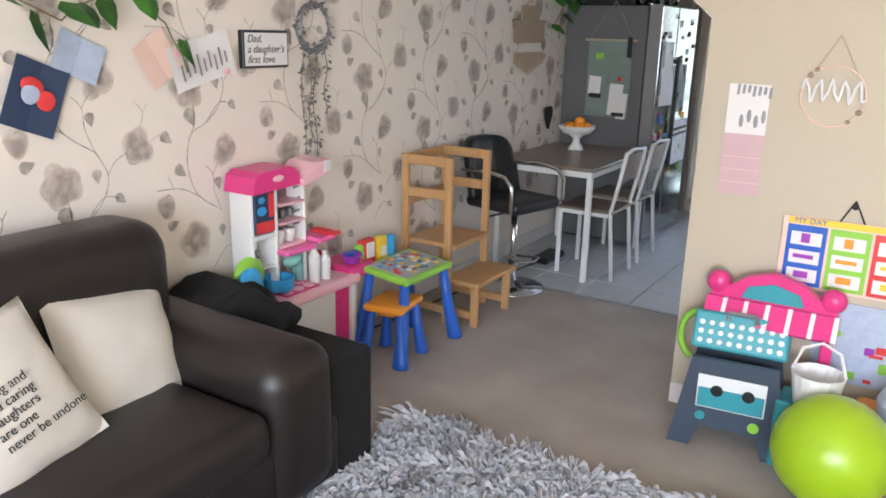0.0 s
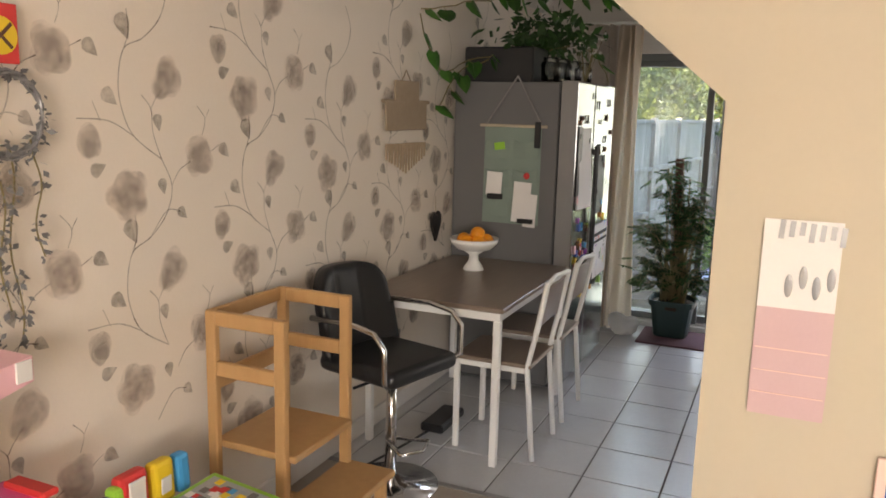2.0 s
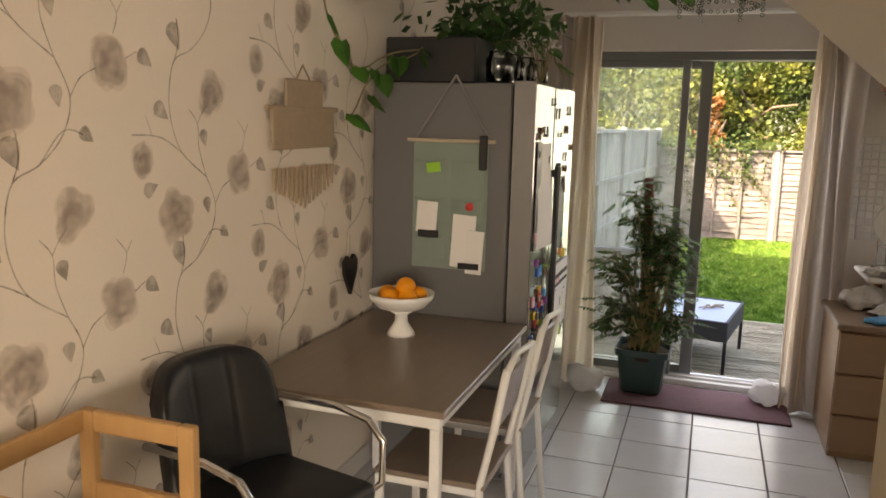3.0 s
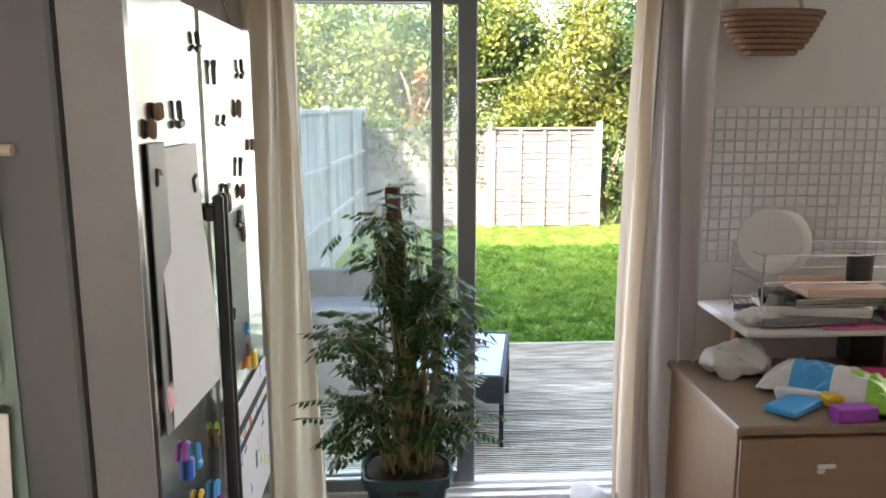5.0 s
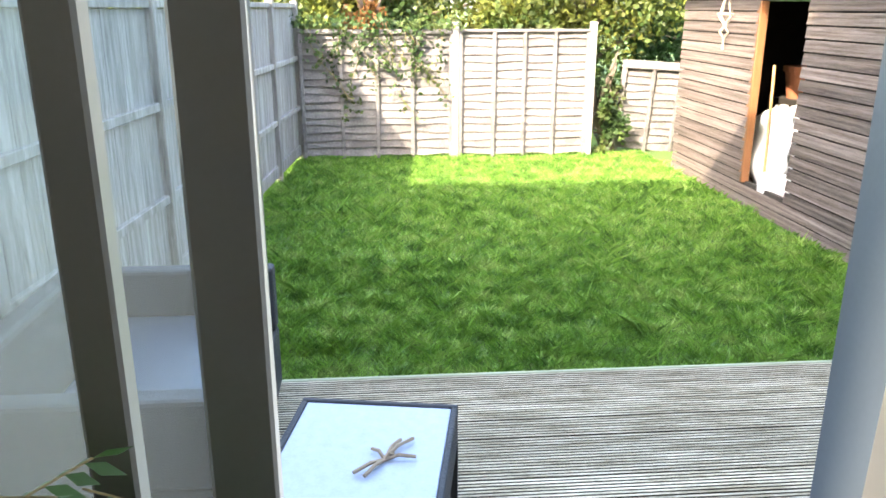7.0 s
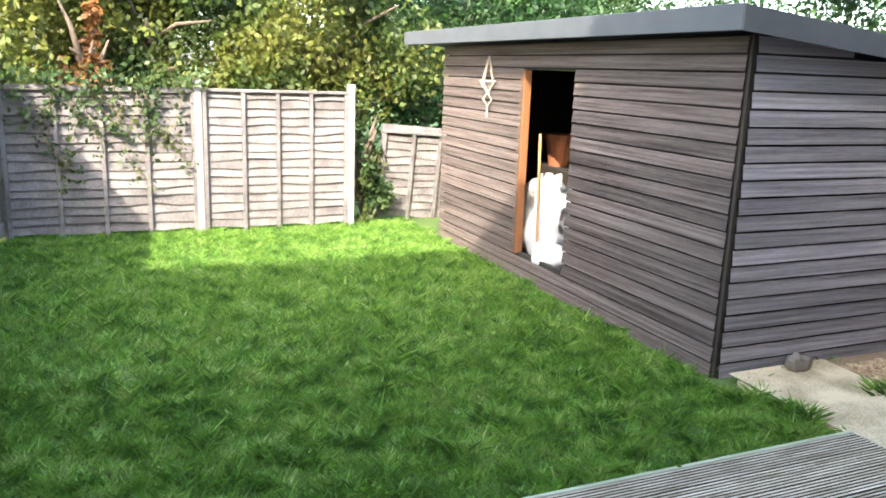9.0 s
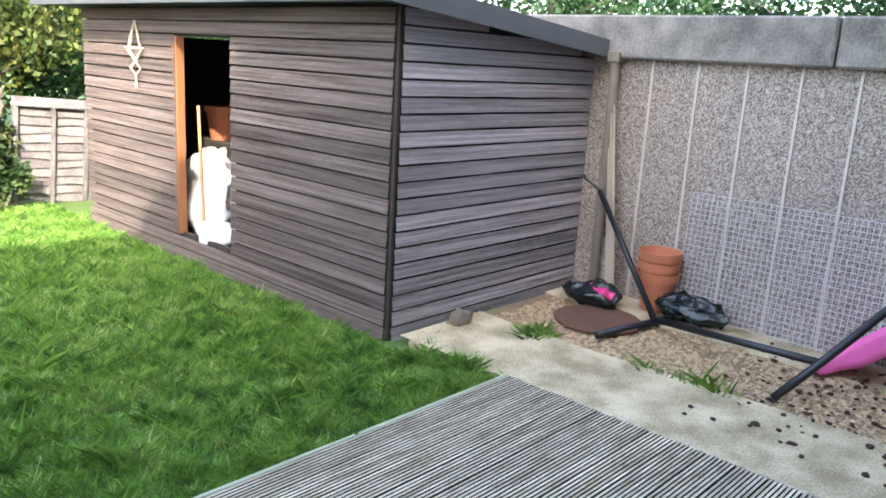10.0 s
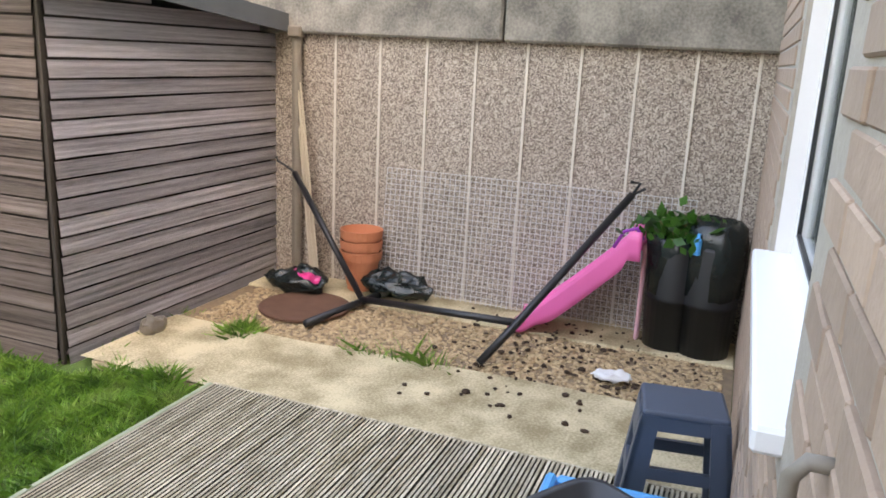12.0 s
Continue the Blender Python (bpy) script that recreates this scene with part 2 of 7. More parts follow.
M = {
    "carpet": surface("carpet", (0.43, 0.38, 0.335), (0.33, 0.285, 0.25), 0.95, scale=3, fine=260, bump=0.5, world_space=True, amount=1.6),
    "paper": surface("wallpaper", (0.82, 0.75, 0.68), (0.75, 0.68, 0.61), 0.75, scale=2, fine=90, bump=0.05),
    "ink_flower": print_ink("ink_flower", (0.44, 0.32, 0.26), 0.17),
    "ink_leaf": print_ink("ink_leaf", (0.25, 0.21, 0.175), 0.56),
    "ink_stem": print_ink("ink_stem", (0.34, 0.27, 0.22), 0.60),
    "cream": surface("cream_paint", (0.55, 0.485, 0.375), (0.51, 0.445, 0.34), 0.6, scale=1.5, fine=60, bump=0.06),
    "white_wall": surface("white_paint", (0.74, 0.71, 0.69), (0.69, 0.66, 0.64), 0.6, scale=1.5, fine=80, bump=0.05),
    "ceiling": surface("ceiling_paint", (0.80, 0.78, 0.75), (0.75, 0.73, 0.70), 0.8, scale=2, fine=60, bump=0.1),
    "white": surface("white_plastic", (0.82, 0.82, 0.81), (0.77, 0.77, 0.76), 0.35, scale=4, bump=0.0),
    "tile": surface("floor_tile", (0.62, 0.63, 0.65), (0.52, 0.53, 0.56), 0.25, scale=5, fine=60, bump=0.02, spread=0.05),
    "grout": surface("grout", (0.16, 0.15, 0.145), None, 0.9, scale=20, bump=0.2),
    "wall_tile": surface("wall_tile", (0.78, 0.77, 0.77), (0.72, 0.71, 0.71), 0.12, scale=4, bump=0.03, spread=0.05),
    "leather": surface("leather", (0.018, 0.0135, 0.0125), (0.011, 0.008, 0.0075), 0.40, scale=9, fine=220, bump=0.18),
    "black_cloth": surface("black_cloth", (0.008, 0.008, 0.009), None, 0.95, scale=20, fine=300, bump=0.4),
    "cushion": surface("cushion_cloth", (0.66, 0.62, 0.56), (0.58, 0.54, 0.48), 0.9, scale=6, fine=320, bump=0.4),
    "ink": surface("black_ink", (0.03, 0.03, 0.03), None, 0.7, bump=0),
    "shag": surface("shag_pile", (0.64, 0.64, 0.66), (0.46, 0.46, 0.49), 0.9, scale=9, fine=60, bump=0.0, world_space=True),
    "beech": surface("beech", (0.56, 0.33, 0.15), (0.46, 0.26, 0.11), 0.45, scale=5, stretch=(6, 6, 0.6), fine=70, bump=0.06),
    "grey_wood": surface("grey_wood_top", (0.27, 0.205, 0.165), (0.20, 0.15, 0.12), 0.32, scale=4, stretch=(8, 0.8, 1), fine=50, bump=0.04),
    "chrome": surface("chrome", (0.75, 0.75, 0.76), (0.68, 0.68, 0.70), 0.14, 1.0, bump=0.0),
    "steel": surface("brushed_steel", (0.50, 0.51, 0.50), (0.43, 0.44, 0.43), 0.16, 1.0, scale=3, stretch=(1, 20, 1), bump=0.0),
    "dark_grey": surface("grey_panel", (0.155, 0.155, 0.16), (0.135, 0.135, 0.14), 0.42, scale=2, fine=150, bump=0.04),
    "mid_grey": surface("silver_edge", (0.30, 0.30, 0.31), None, 0.35, 0.3, bump=0.0),
    "black": surface("black_plastic", (0.016, 0.017, 0.02), (0.011, 0.012, 0.014), 0.4, scale=6, bump=0.05),
    "navy": surface("navy_plastic", (0.055, 0.075, 0.11), (0.045, 0.062, 0.09), 0.4, scale=6, bump=0.04),
    "pink": surface("pink_plastic", (0.85, 0.16, 0.42), (0.80, 0.14, 0.39), 0.35, bump=0.0),
    "light_pink": surface("light_pink_plastic", (0.85, 0.50, 0.56), (0.80, 0.46, 0.52), 0.4, bump=0.0),
    "magenta": surface("magenta_plastic", (0.75, 0.05, 0.25), (0.70, 0.045, 0.22), 0.32, bump=0.0),
    "blue": surface("blue_plastic", (0.03, 0.13, 0.55), (0.025, 0.11, 0.5), 0.35, bump=0.0),
    "sky_blue": surface("sky_blue_plastic", (0.05, 0.38, 0.75), (0.04, 0.34, 0.7), 0.35, bump=0.0),
    "teal": surface("teal_plastic", (0.05, 0.33, 0.38), (0.04, 0.29, 0.34), 0.4, bump=0.0),
    "orange": surface("orange_plastic", (0.85, 0.33, 0.03), (0.8, 0.29, 0.025), 0.4, bump=0.0),
    "fruit": surface("orange_peel", (0.90, 0.34, 0.02), (0.85, 0.28, 0.015), 0.45, scale=30, fine=300, bump=0.25),
    "green": surface("green_plastic", (0.30, 0.62, 0.07), (0.27, 0.57, 0.06), 0.35, bump=0.0),
    "lime": surface("lime_rubber", (0.36, 0.55, 0.015), (0.32, 0.50, 0.012), 0.3, scale=5, bump=0.02),
    "red": surface("red_plastic", (0.72, 0.05, 0.05), (0.66, 0.045, 0.045), 0.4, bump=0.0),
    "yellow": surface("yellow_plastic", (0.85, 0.60, 0.04), (0.8, 0.55, 0.035), 0.4, bump=0.0),
    "purple": surface("purple_plastic", (0.35, 0.05, 0.45), (0.31, 0.045, 0.4), 0.4, bump=0.0),
    "sage": surface("sage_cloth", (0.25, 0.32, 0.28), (0.21, 0.275, 0.24), 0.9, scale=6, fine=300, bump=0.25),
    "string": surface("jute_string", (0.55, 0.47, 0.36), (0.47, 0.39, 0.29), 0.9, scale=60, bump=0.3),
    "macrame": surface("macrame_cord", (0.42, 0.33, 0.24), (0.33, 0.25, 0.18), 0.95, scale=40, fine=300, bump=0.5),
    "card": surface("card", (0.80, 0.78, 0.77), (0.75, 0.73, 0.72), 0.6, bump=0.0),
    "card_pink": surface("pink_card", (0.63, 0.44, 0.46), (0.57, 0.39, 0.41), 0.65, bump=0.0),
    "card_mauve": surface("mauve_card", (0.42, 0.24, 0.27), (0.26, 0.13, 0.16), 0.5, scale=40, bump=0.0),
    "card_grey": surface("grey_card", (0.42, 0.45, 0.47), (0.33, 0.36, 0.38), 0.5, scale=30, bump=0.0),
    "mint": surface("mint_plastic", (0.25, 0.55, 0.50), (0.22, 0.5, 0.45), 0.4, bump=0.0),
    "basket": surface("brown_wicker", (0.30, 0.16, 0.105), (0.20, 0.10, 0.065), 0.85, scale=40, fine=300, bump=0.5),
    "cord_grey": surface("grey_cord", (0.26, 0.25, 0.25), (0.20, 0.19, 0.19), 0.9, scale=60, bump=0.3),
    "card_blush": surface("blush_card", (0.85, 0.62, 0.54), (0.80, 0.57, 0.49), 0.65, bump=0.0),
    "card_navy": surface("navy_card", (0.03, 0.055, 0.12), None, 0.5, bump=0.0),
    "card_sky": surface("pale_blue_card", (0.50, 0.58, 0.74), (0.36, 0.42, 0.55), 0.5, scale=30, bump=0.0),
    "curtain": sheer("curtain_cloth", (0.70, 0.61, 0.51), 0.45),
    "curtain_dark": sheer("taupe_curtain_cloth", (0.56, 0.50, 0.46), 0.38),
    "net": sheer("net_cloth", (0.84, 0.83, 0.83), 0.6),
    "frame_grey": surface("grey_aluminium", (0.20, 0.215, 0.225), (0.17, 0.185, 0.19), 0.45, 0.4, scale=5, bump=0.03),
    "upvc": surface("white_upvc", (0.80, 0.80, 0.80), (0.74, 0.74, 0.74), 0.3, scale=3, bump=0.02),
    "glass": see_through("window_glass", -0.06),
    "hazed_glass": see_through("hazed_door_glass", 0.0, haze=0.018),
    "clear": see_through("clear_glass", 0.12),
    "mat": surface("doormat", (0.17, 0.085, 0.10), (0.12, 0.06, 0.075), 0.95, scale=25, fine=300, bump=0.6),
    "pot": surface("green_pot", (0.02, 0.055, 0.055), (0.016, 0.045, 0.045), 0.45, bump=0.04),
    "soil": surface("soil", (0.06, 0.035, 0.02), (0.035, 0.02, 0.012), 0.95, scale=30, bump=0.8),
    "coir": surface("coir_pole", (0.17, 0.085, 0.055), (0.09, 0.045, 0.028), 0.95, scale=40, fine=250, bump=0.8),
    "stem": surface("stem", (0.26, 0.22, 0.10), (0.18, 0.14, 0.06), 0.7, bump=0.1),
    "house_leaf": leafy("house_plant_leaf", [(0.012, 0.045, 0.012), (0.03, 0.09, 0.02), (0.05, 0.13, 0.03)], 6),
    "pothos": leafy("pothos_leaf", [(0.015, 0.06, 0.012), (0.04, 0.15, 0.02), (0.07, 0.2, 0.035)], 8, 0.35),
    "drawer": surface("beech_veneer", (0.37, 0.235, 0.145), (0.31, 0.19, 0.115), 0.45, scale=4, stretch=(0.8, 6, 6), fine=60, bump=0.03),
    "worktop": surface("speckled_worktop", (0.30, 0.215, 0.155), (0.22, 0.155, 0.11), 0.35, scale=60, fine=200, bump=0.02),
    "weathered": surface("weathered_cladding", (0.36, 0.30, 0.28), (0.215, 0.17, 0.16), 0.8, scale=5, stretch=(1, 1, 9), fine=60, bump=0.35, spread=0.26, amount=2.0),
    # Light balance painted in: shaded side boards paler, sunlit front boards darker.
    "weathered_x": surface("weathered_side_lightened", (0.74, 0.70, 0.73), (0.36, 0.325, 0.34), 0.8, scale=4, stretch=(0.25, 9, 12), fine=40, bump=0.35, spread=0.26, amount=1.7),
    "weathered_y": surface("weathered_front_darkened", (0.355, 0.285, 0.25), (0.135, 0.10, 0.083), 0.8, scale=4, stretch=(9, 0.25, 12), fine=40, bump=0.35, spread=0.26, amount=1.7),
    "jamb": surface("cedar_jamb", (0.33, 0.15, 0.065), (0.24, 0.10, 0.045), 0.6, scale=5, stretch=(8, 8, 0.6), bump=0.1),
    "felt": surface("roof_felt", (0.105, 0.115, 0.123), (0.07, 0.078, 0.083), 0.85, scale=5, fine=220, bump=0.4),
    "fence": surface("fence_timber", (0.25, 0.232, 0.228), (0.13, 0.118, 0.115), 0.85, scale=4, stretch=(1, 1, 1), fine=40, bump=0.3, spread=0.12, amount=2.2),
    "fence_v": surface("fence_boards", (0.46, 0.43, 0.41), (0.20, 0.175, 0.165), 0.85, scale=5, stretch=(7, 7, 0.5), fine=40, bump=0.3, spread=0.14, amount=1.7),
    "concrete_post": surface("concrete_post", (0.42, 0.40, 0.38), (0.34, 0.32, 0.30), 0.9, scale=8, bump=0.3),
    "deck": surface("deck_board", (0.66, 0.58, 0.44), (0.24, 0.195, 0.12), 0.8, scale=4, stretch=(0.9, 8, 8), fine=40, bump=0.3, spread=0.2, amount=2.0),
    "groove_dark": surface("groove_dark", (0.06, 0.052, 0.036), (0.03, 0.026, 0.018), 0.95, scale=9, bump=0.3),
    # Near black under the boards, painted as the shade seen through the gaps.
    "deck_gap": surface("deck_gap_shade", (0.05, 0.045, 0.04), None, 0.95, bump=0.3),
    "lawn_soil": surface("lawn_ground", (0.10, 0.17, 0.035), (0.06, 0.105, 0.02), 0.95, scale=3, fine=50, bump=0.6, world_space=True),
    "grass": leafy("grass_blade", [(0.07, 0.18, 0.028), (0.20, 0.38, 0.06), (0.37, 0.50, 0.15)], 7.0, 0.5),
    "tree_a": leafy("autumn_leaf", [(0.018, 0.045, 0.012), (0.06, 0.10, 0.02), (0.16, 0.17, 0.03), (0.10, 0.13, 0.025)], 0.9),
    "tree_b": leafy("dark_tree_leaf", [(0.012, 0.04, 0.012), (0.03, 0.085, 0.02), (0.06, 0.13, 0.03)], 0.8),
    "tree_c": leafy("red_leaf", [(0.14, 0.07, 0.025), (0.24, 0.10, 0.03), (0.22, 0.17, 0.035)], 1.5),
    "bark": surface("bark", (0.17, 0.13, 0.10), (0.10, 0.075, 0.055), 0.9, scale=12, bump=0.7),
    "ivy": leafy("ivy_leaf", [(0.02, 0.05, 0.015), (0.06, 0.11, 0.03), (0.14, 0.15, 0.04)], 3),
    "slab": surface("concrete_slab", (0.66, 0.555, 0.36), (0.30, 0.235, 0.13), 0.9, scale=4.0, fine=75, bump=0.6, amount=2.3, world_space=True),
    "gravel": surface("gravel_bed", (0.36, 0.255, 0.15), (0.16, 0.115, 0.08), 0.95, scale=25, fine=120, bump=0.8, world_space=True),
    "stone": surface("gravel_stone", (0.64, 0.48, 0.28), (0.28, 0.18, 0.10), 0.85, scale=30, fine=90, bump=0.2, world_space=True, amount=1.5),
    "rust": surface("rusty_iron", (0.19, 0.095, 0.06), (0.12, 0.06, 0.04), 0.85, 0.2, scale=12, bump=0.4),
    "terracotta": surface("terracotta", (0.55, 0.20, 0.10), (0.46, 0.16, 0.08), 0.7, scale=8, bump=0.1),
    "coping": surface("weathered_coping", (0.30, 0.275, 0.235), (0.12, 0.11, 0.095), 0.9, scale=5, fine=60, bump=0.5, amount=1.8),
    "brick": surface("brick", (0.42, 0.30, 0.22), (0.30, 0.205, 0.15), 0.9, scale=14, fine=90, bump=0.5, spread=0.22),
    "mortar": surface("mortar", (0.42, 0.37, 0.31), (0.33, 0.29, 0.24), 0.95, scale=30, bump=0.4),
    "pale_joint": surface("pale_joint_mortar", (0.62, 0.57, 0.50), (0.50, 0.45, 0.39), 0.9, scale=20, bump=0.2),
    "charcoal": surface("charcoal_plastic", (0.045, 0.047, 0.052), (0.036, 0.038, 0.042), 0.4, scale=6, bump=0.05),
    "green_edge": surface("algae_edge_board", (0.42, 0.46, 0.31), (0.30, 0.32, 0.21), 0.8, scale=6, stretch=(0.6, 6, 6), bump=0.3, amount=1.6),
    "wire": surface("galvanised_wire", (0.66, 0.66, 0.65), None, 0.5, 0.2, bump=0.0),
    "pipe": surface("grey_pipe", (0.24, 0.205, 0.165), (0.17, 0.145, 0.115), 0.5, scale=12, bump=0.08),
    "rattan": surface("dark_rattan", (0.045, 0.05, 0.06), (0.025, 0.028, 0.035), 0.6, scale=60, stretch=(1, 1, 4), bump=0.5),
    "bin_bag": surface("black_bag", (0.012, 0.02, 0.02), (0.008, 0.013, 0.013), 0.25, scale=10, fine=60, bump=0.5),
    "white_bag": surface("white_sack", (0.80, 0.80, 0.80), (0.70, 0.70, 0.71), 0.45, scale=8, bump=0.3),
    # Near black painted in as the shade inside the shed and behind its boards.
    "shed_shade": surface("shed_inside_shade", (0.05, 0.04, 0.032), None, 0.9, scale=6, bump=0.1),
}


def pebbledash():
    """Exposed aggregate: small light and dark stones set in cement."""
    m, n, l, p = nodes_of("pebbledash")
    geo, v = n.new("ShaderNodeNewGeometry"), n.new("ShaderNodeTexVoronoi")
    v.inputs["Scale"].default_value = 110
    l.new(geo.outputs["Position"], v.inputs["Vector"])
    r = n.new("ShaderNodeValToRGB")
    e = r.color_ramp.elements
    e[0].color, e[1].color = (0.13, 0.105, 0.09, 1), (0.62, 0.55, 0.47, 1)
    k = e.new(0.45)
    k.color = (0.34, 0.285, 0.24, 1)
    sep = n.new("ShaderNodeSeparateColor")
    l.new(v.outputs["Color"], sep.inputs[0])
    l.new(sep.outputs[0], r.inputs[0])
    t, mix = n.new("ShaderNodeTexNoise"), n.new("ShaderNodeMix")
    t.inputs["Scale"].default_value = 1.8
    l.new(geo.outputs["Position"], t.inputs["Vector"])
    mix.data_type, mix.blend_type = "RGBA", "MULTIPLY"
    mix.inputs[7].default_value = (0.72, 0.68, 0.66, 1)
    l.new(t.outputs["Fac"], mix.inputs[0])
    l.new(r.outputs[0], mix.inputs[6])
    l.new(mix.outputs[2], p.inputs["Base Color"])
    p.inputs["Roughness"].default_value = 0.9
    bp = n.new("ShaderNodeBump")
    bp.inputs["Strength"].default_value, bp.inputs["Distance"].default_value = 0.6, 0.006
    bp.invert = True
    l.new(v.outputs["Distance"], bp.inputs["Height"])
    l.new(bp.outputs[0], p.inputs["Normal"])
    return m


M["pebble"] = pebbledash()


# ---- mesh tools ----
class Shape:
    """Collects solids into one mesh, in the thing's own coordinates."""

    def __init__(self):
        self.bm = bmesh.new()

    def box(self, x0, x1, y0, y1, z0, z1, bevel=0.004, m=None, segments=1):
        g = bmesh.ops.create_cube(self.bm, size=1.0)
        t = Matrix.Translation(((x0 + x1) / 2, (y0 + y1) / 2, (z0 + z1) / 2)) @ Matrix.Diagonal((abs(x1 - x0), abs(y1 - y0), abs(z1 - z0), 1))
        bmesh.ops.transform(self.bm, matrix=(m @ t) if m else t, verts=g["verts"])
        if bevel:
            edges = list({e for v in g["verts"] for e in v.link_edges})
            bmesh.ops.bevel(self.bm, geom=edges, offset=min(bevel, 0.45 * min(abs(x1 - x0), abs(y1 - y0), abs(z1 - z0))), segments=segments, affect="EDGES", profile=0.5)
        return self

    def rod(self, a, b, r, r2=None, sides=10):
        a, b = Vector(a), Vector(b)
        d = b - a
        m = Matrix.Translation((a + b) / 2) @ d.to_track_quat("Z", "Y").to_matrix().to_4x4()
        bmesh.ops.create_cone(self.bm, cap_ends=True, segments=sides, radius1=r, radius2=r if r2 is None else r2, depth=d.length, matrix=m)
        return self

    def tube(self, pts, r, sides=8, closed=False):
        pts = [Vector(p) for p in pts]
        rings = []
        up = Vector((0.31, 0.2, 0.93))
        for i, p in enumerate(pts):
            a = pts[i - 1] if (i or closed) else p
            b = pts[(i + 1) % len(pts)] if (i < len(pts) - 1 or closed) else p
            d = (b - a).normalized()
            u = d.cross(up)
            u = u.normalized() if u.length > 1e-3 else d.orthogonal().normalized()
            w = d.cross(u)
            rr = r[i] if isinstance(r, (list, tuple)) else r
            rings.append([self.bm.verts.new(p + rr * (math.cos(2 * math.pi * k / sides) * u + math.sin(2 * math.pi * k / sides) * w)) for k in range(sides)])
        n = len(rings)
        for i in range(n if closed else n - 1):
            for k in range(sides):
                self.bm.faces.new((rings[i][k], rings[i][(k + 1) % sides], rings[(i + 1) % n][(k + 1) % sides], rings[(i + 1) % n][k]))
        if not closed:
            self.bm.faces.new(rings[0][::-1])
            self.bm.faces.new(rings[-1])
        return self

    def lathe(self, profile, sides=24, at=(0, 0, 0)):
        """profile: (radius, z) from the bottom up; closed at both ends."""
        rings = [[self.bm.verts.new((at[0] + max(r, 1e-4) * math.cos(2 * math.pi * k / sides), at[1] + max(r, 1e-4) * math.sin(2 * math.pi * k / sides), at[2] + z)) for k in range(sides)] for r, z in profile]
        for a, b in zip(rings, rings[1:]):
            for k in range(sides):
                self.bm.faces.new((a[k], a[(k + 1) % sides], b[(k + 1) % sides], b[k]))
        self.bm.faces.new(rings[0][::-1])
        self.bm.faces.new(rings[-1])
        return self

    def ball(self, c, r, squash=(1, 1, 1), u=20, v=12):
        bmesh.ops.create_uvsphere(self.bm, u_segments=u, v_segments=v, radius=1, matrix=Matrix.Translation(c) @ Matrix.Diagonal((r * squash[0], r * squash[1], r * squash[2], 1)))
        return self

    def slab(self, outline, axis, a, b):
        """An outline of (u, v) pairs pushed from a to b along an axis."""
        def place(u, v, w):
            return {"x": (w, u, v), "y": (u, w, v), "z": (u, v, w)}[axis]
        lo, hi = ([self.bm.verts.new(place(u, v, w)) for u, v in outline] for w in (a, b))
        self.bm.faces.new(lo[::-1])
        self.bm.faces.new(hi)
        for i in range(len(lo)):
            j = (i + 1) % len(lo)
            self.bm.faces.new((lo[i], lo[j], hi[j], hi[i]))
        return self

    def sheet(self, f, nu, nv, thick=0.0):
        """A grid f(u, v) with u, v from 0 to 1."""
        g = [[self.bm.verts.new(f(i / nu, j / nv)) for j in range(nv + 1)] for i in range(nu + 1)]
        for i in range(nu):
            for j in range(nv):
                self.bm.faces.new((g[i][j], g[i + 1][j], g[i + 1][j + 1], g[i][j + 1]))
        return self

    def rough(self, amount, scale, seed=0):
        for v in self.bm.verts:
            v.co += amount * noise.noise_vector(v.co * scale + Vector((seed, seed * 2.3, 0)))
        return self

    def mesh(self, name, mat, smooth=False):
        bmesh.ops.recalc_face_normals(self.bm, faces=self.bm.faces)
        me = bpy.data.meshes.new(name)
        self.bm.to_mesh(me)
        self.bm.free()
        me.materials.append(M[mat] if isinstance(mat, str) else mat)
        if smooth:
            for p in me.polygons:
                p.use_smooth = True
        return me


def part(parent, name, shape, mat, smooth=False, label=""):
    ob = new(name, shape.mesh(name, mat, smooth))
    ob.parent = parent
    return tagged(ob, label) if label else ob


def piece(parent, name, me, loc, rot=(0, 0, 0), scale=(1, 1, 1)):
    ob = new(name, me)
    ob.parent = parent
    ob.location, ob.rotation_euler, ob.scale = loc, rot, scale
    return ob


def thing(name, label, category, at=(0, 0, 0), turn=0, group=""):
    ob = new(name)
    ob.matrix_basis = pose(*at, 0, 0, turn)
    return tagged(ob, label, category, group)


def solid(name, shape, mat, label, category, at=(0, 0, 0), turn=0, group="", smooth=False):
    ob = new(name, shape.mesh(name, mat, smooth))
    ob.matrix_basis = pose(*at, 0, 0, turn)
    return tagged(ob, label, category, group)


def structure(name, shape, mat, label, smooth=False):
    return tagged(new(name, shape.mesh(name, mat, smooth)), label, kind="structure")


def leaf_mesh(name, places, size, mat, rng, droop=0.3, wide=0.5, curl=0.0):
    """One mesh of pointed leaves, each of four corners folded along the middle."""
    n = len(places)
    c = np.asarray(places, float)
    d = rng.normal(size=(n, 3))
    d[:, 2] -= droop
    d /= np.linalg.norm(d, axis=1)[:, None]
    s = np.cross(d, rng.normal(size=(n, 3)))
    s /= np.linalg.norm(s, axis=1)[:, None] + 1e-9
    L = size * rng.uniform(0.6, 1.3, (n, 1))
    v = np.stack([c, c + d * L * 0.5 + s * L * wide * 0.5, c + d * L, c + d * L * 0.5 - s * L * wide * 0.5], 1).reshape(-1, 3)
    me = bpy.data.meshes.new(name)
    f = np.arange(4 * n).reshape(-1, 4)
    me.from_pydata(v.tolist(), [], f.tolist())
    me.materials.append(M[mat])
    return me


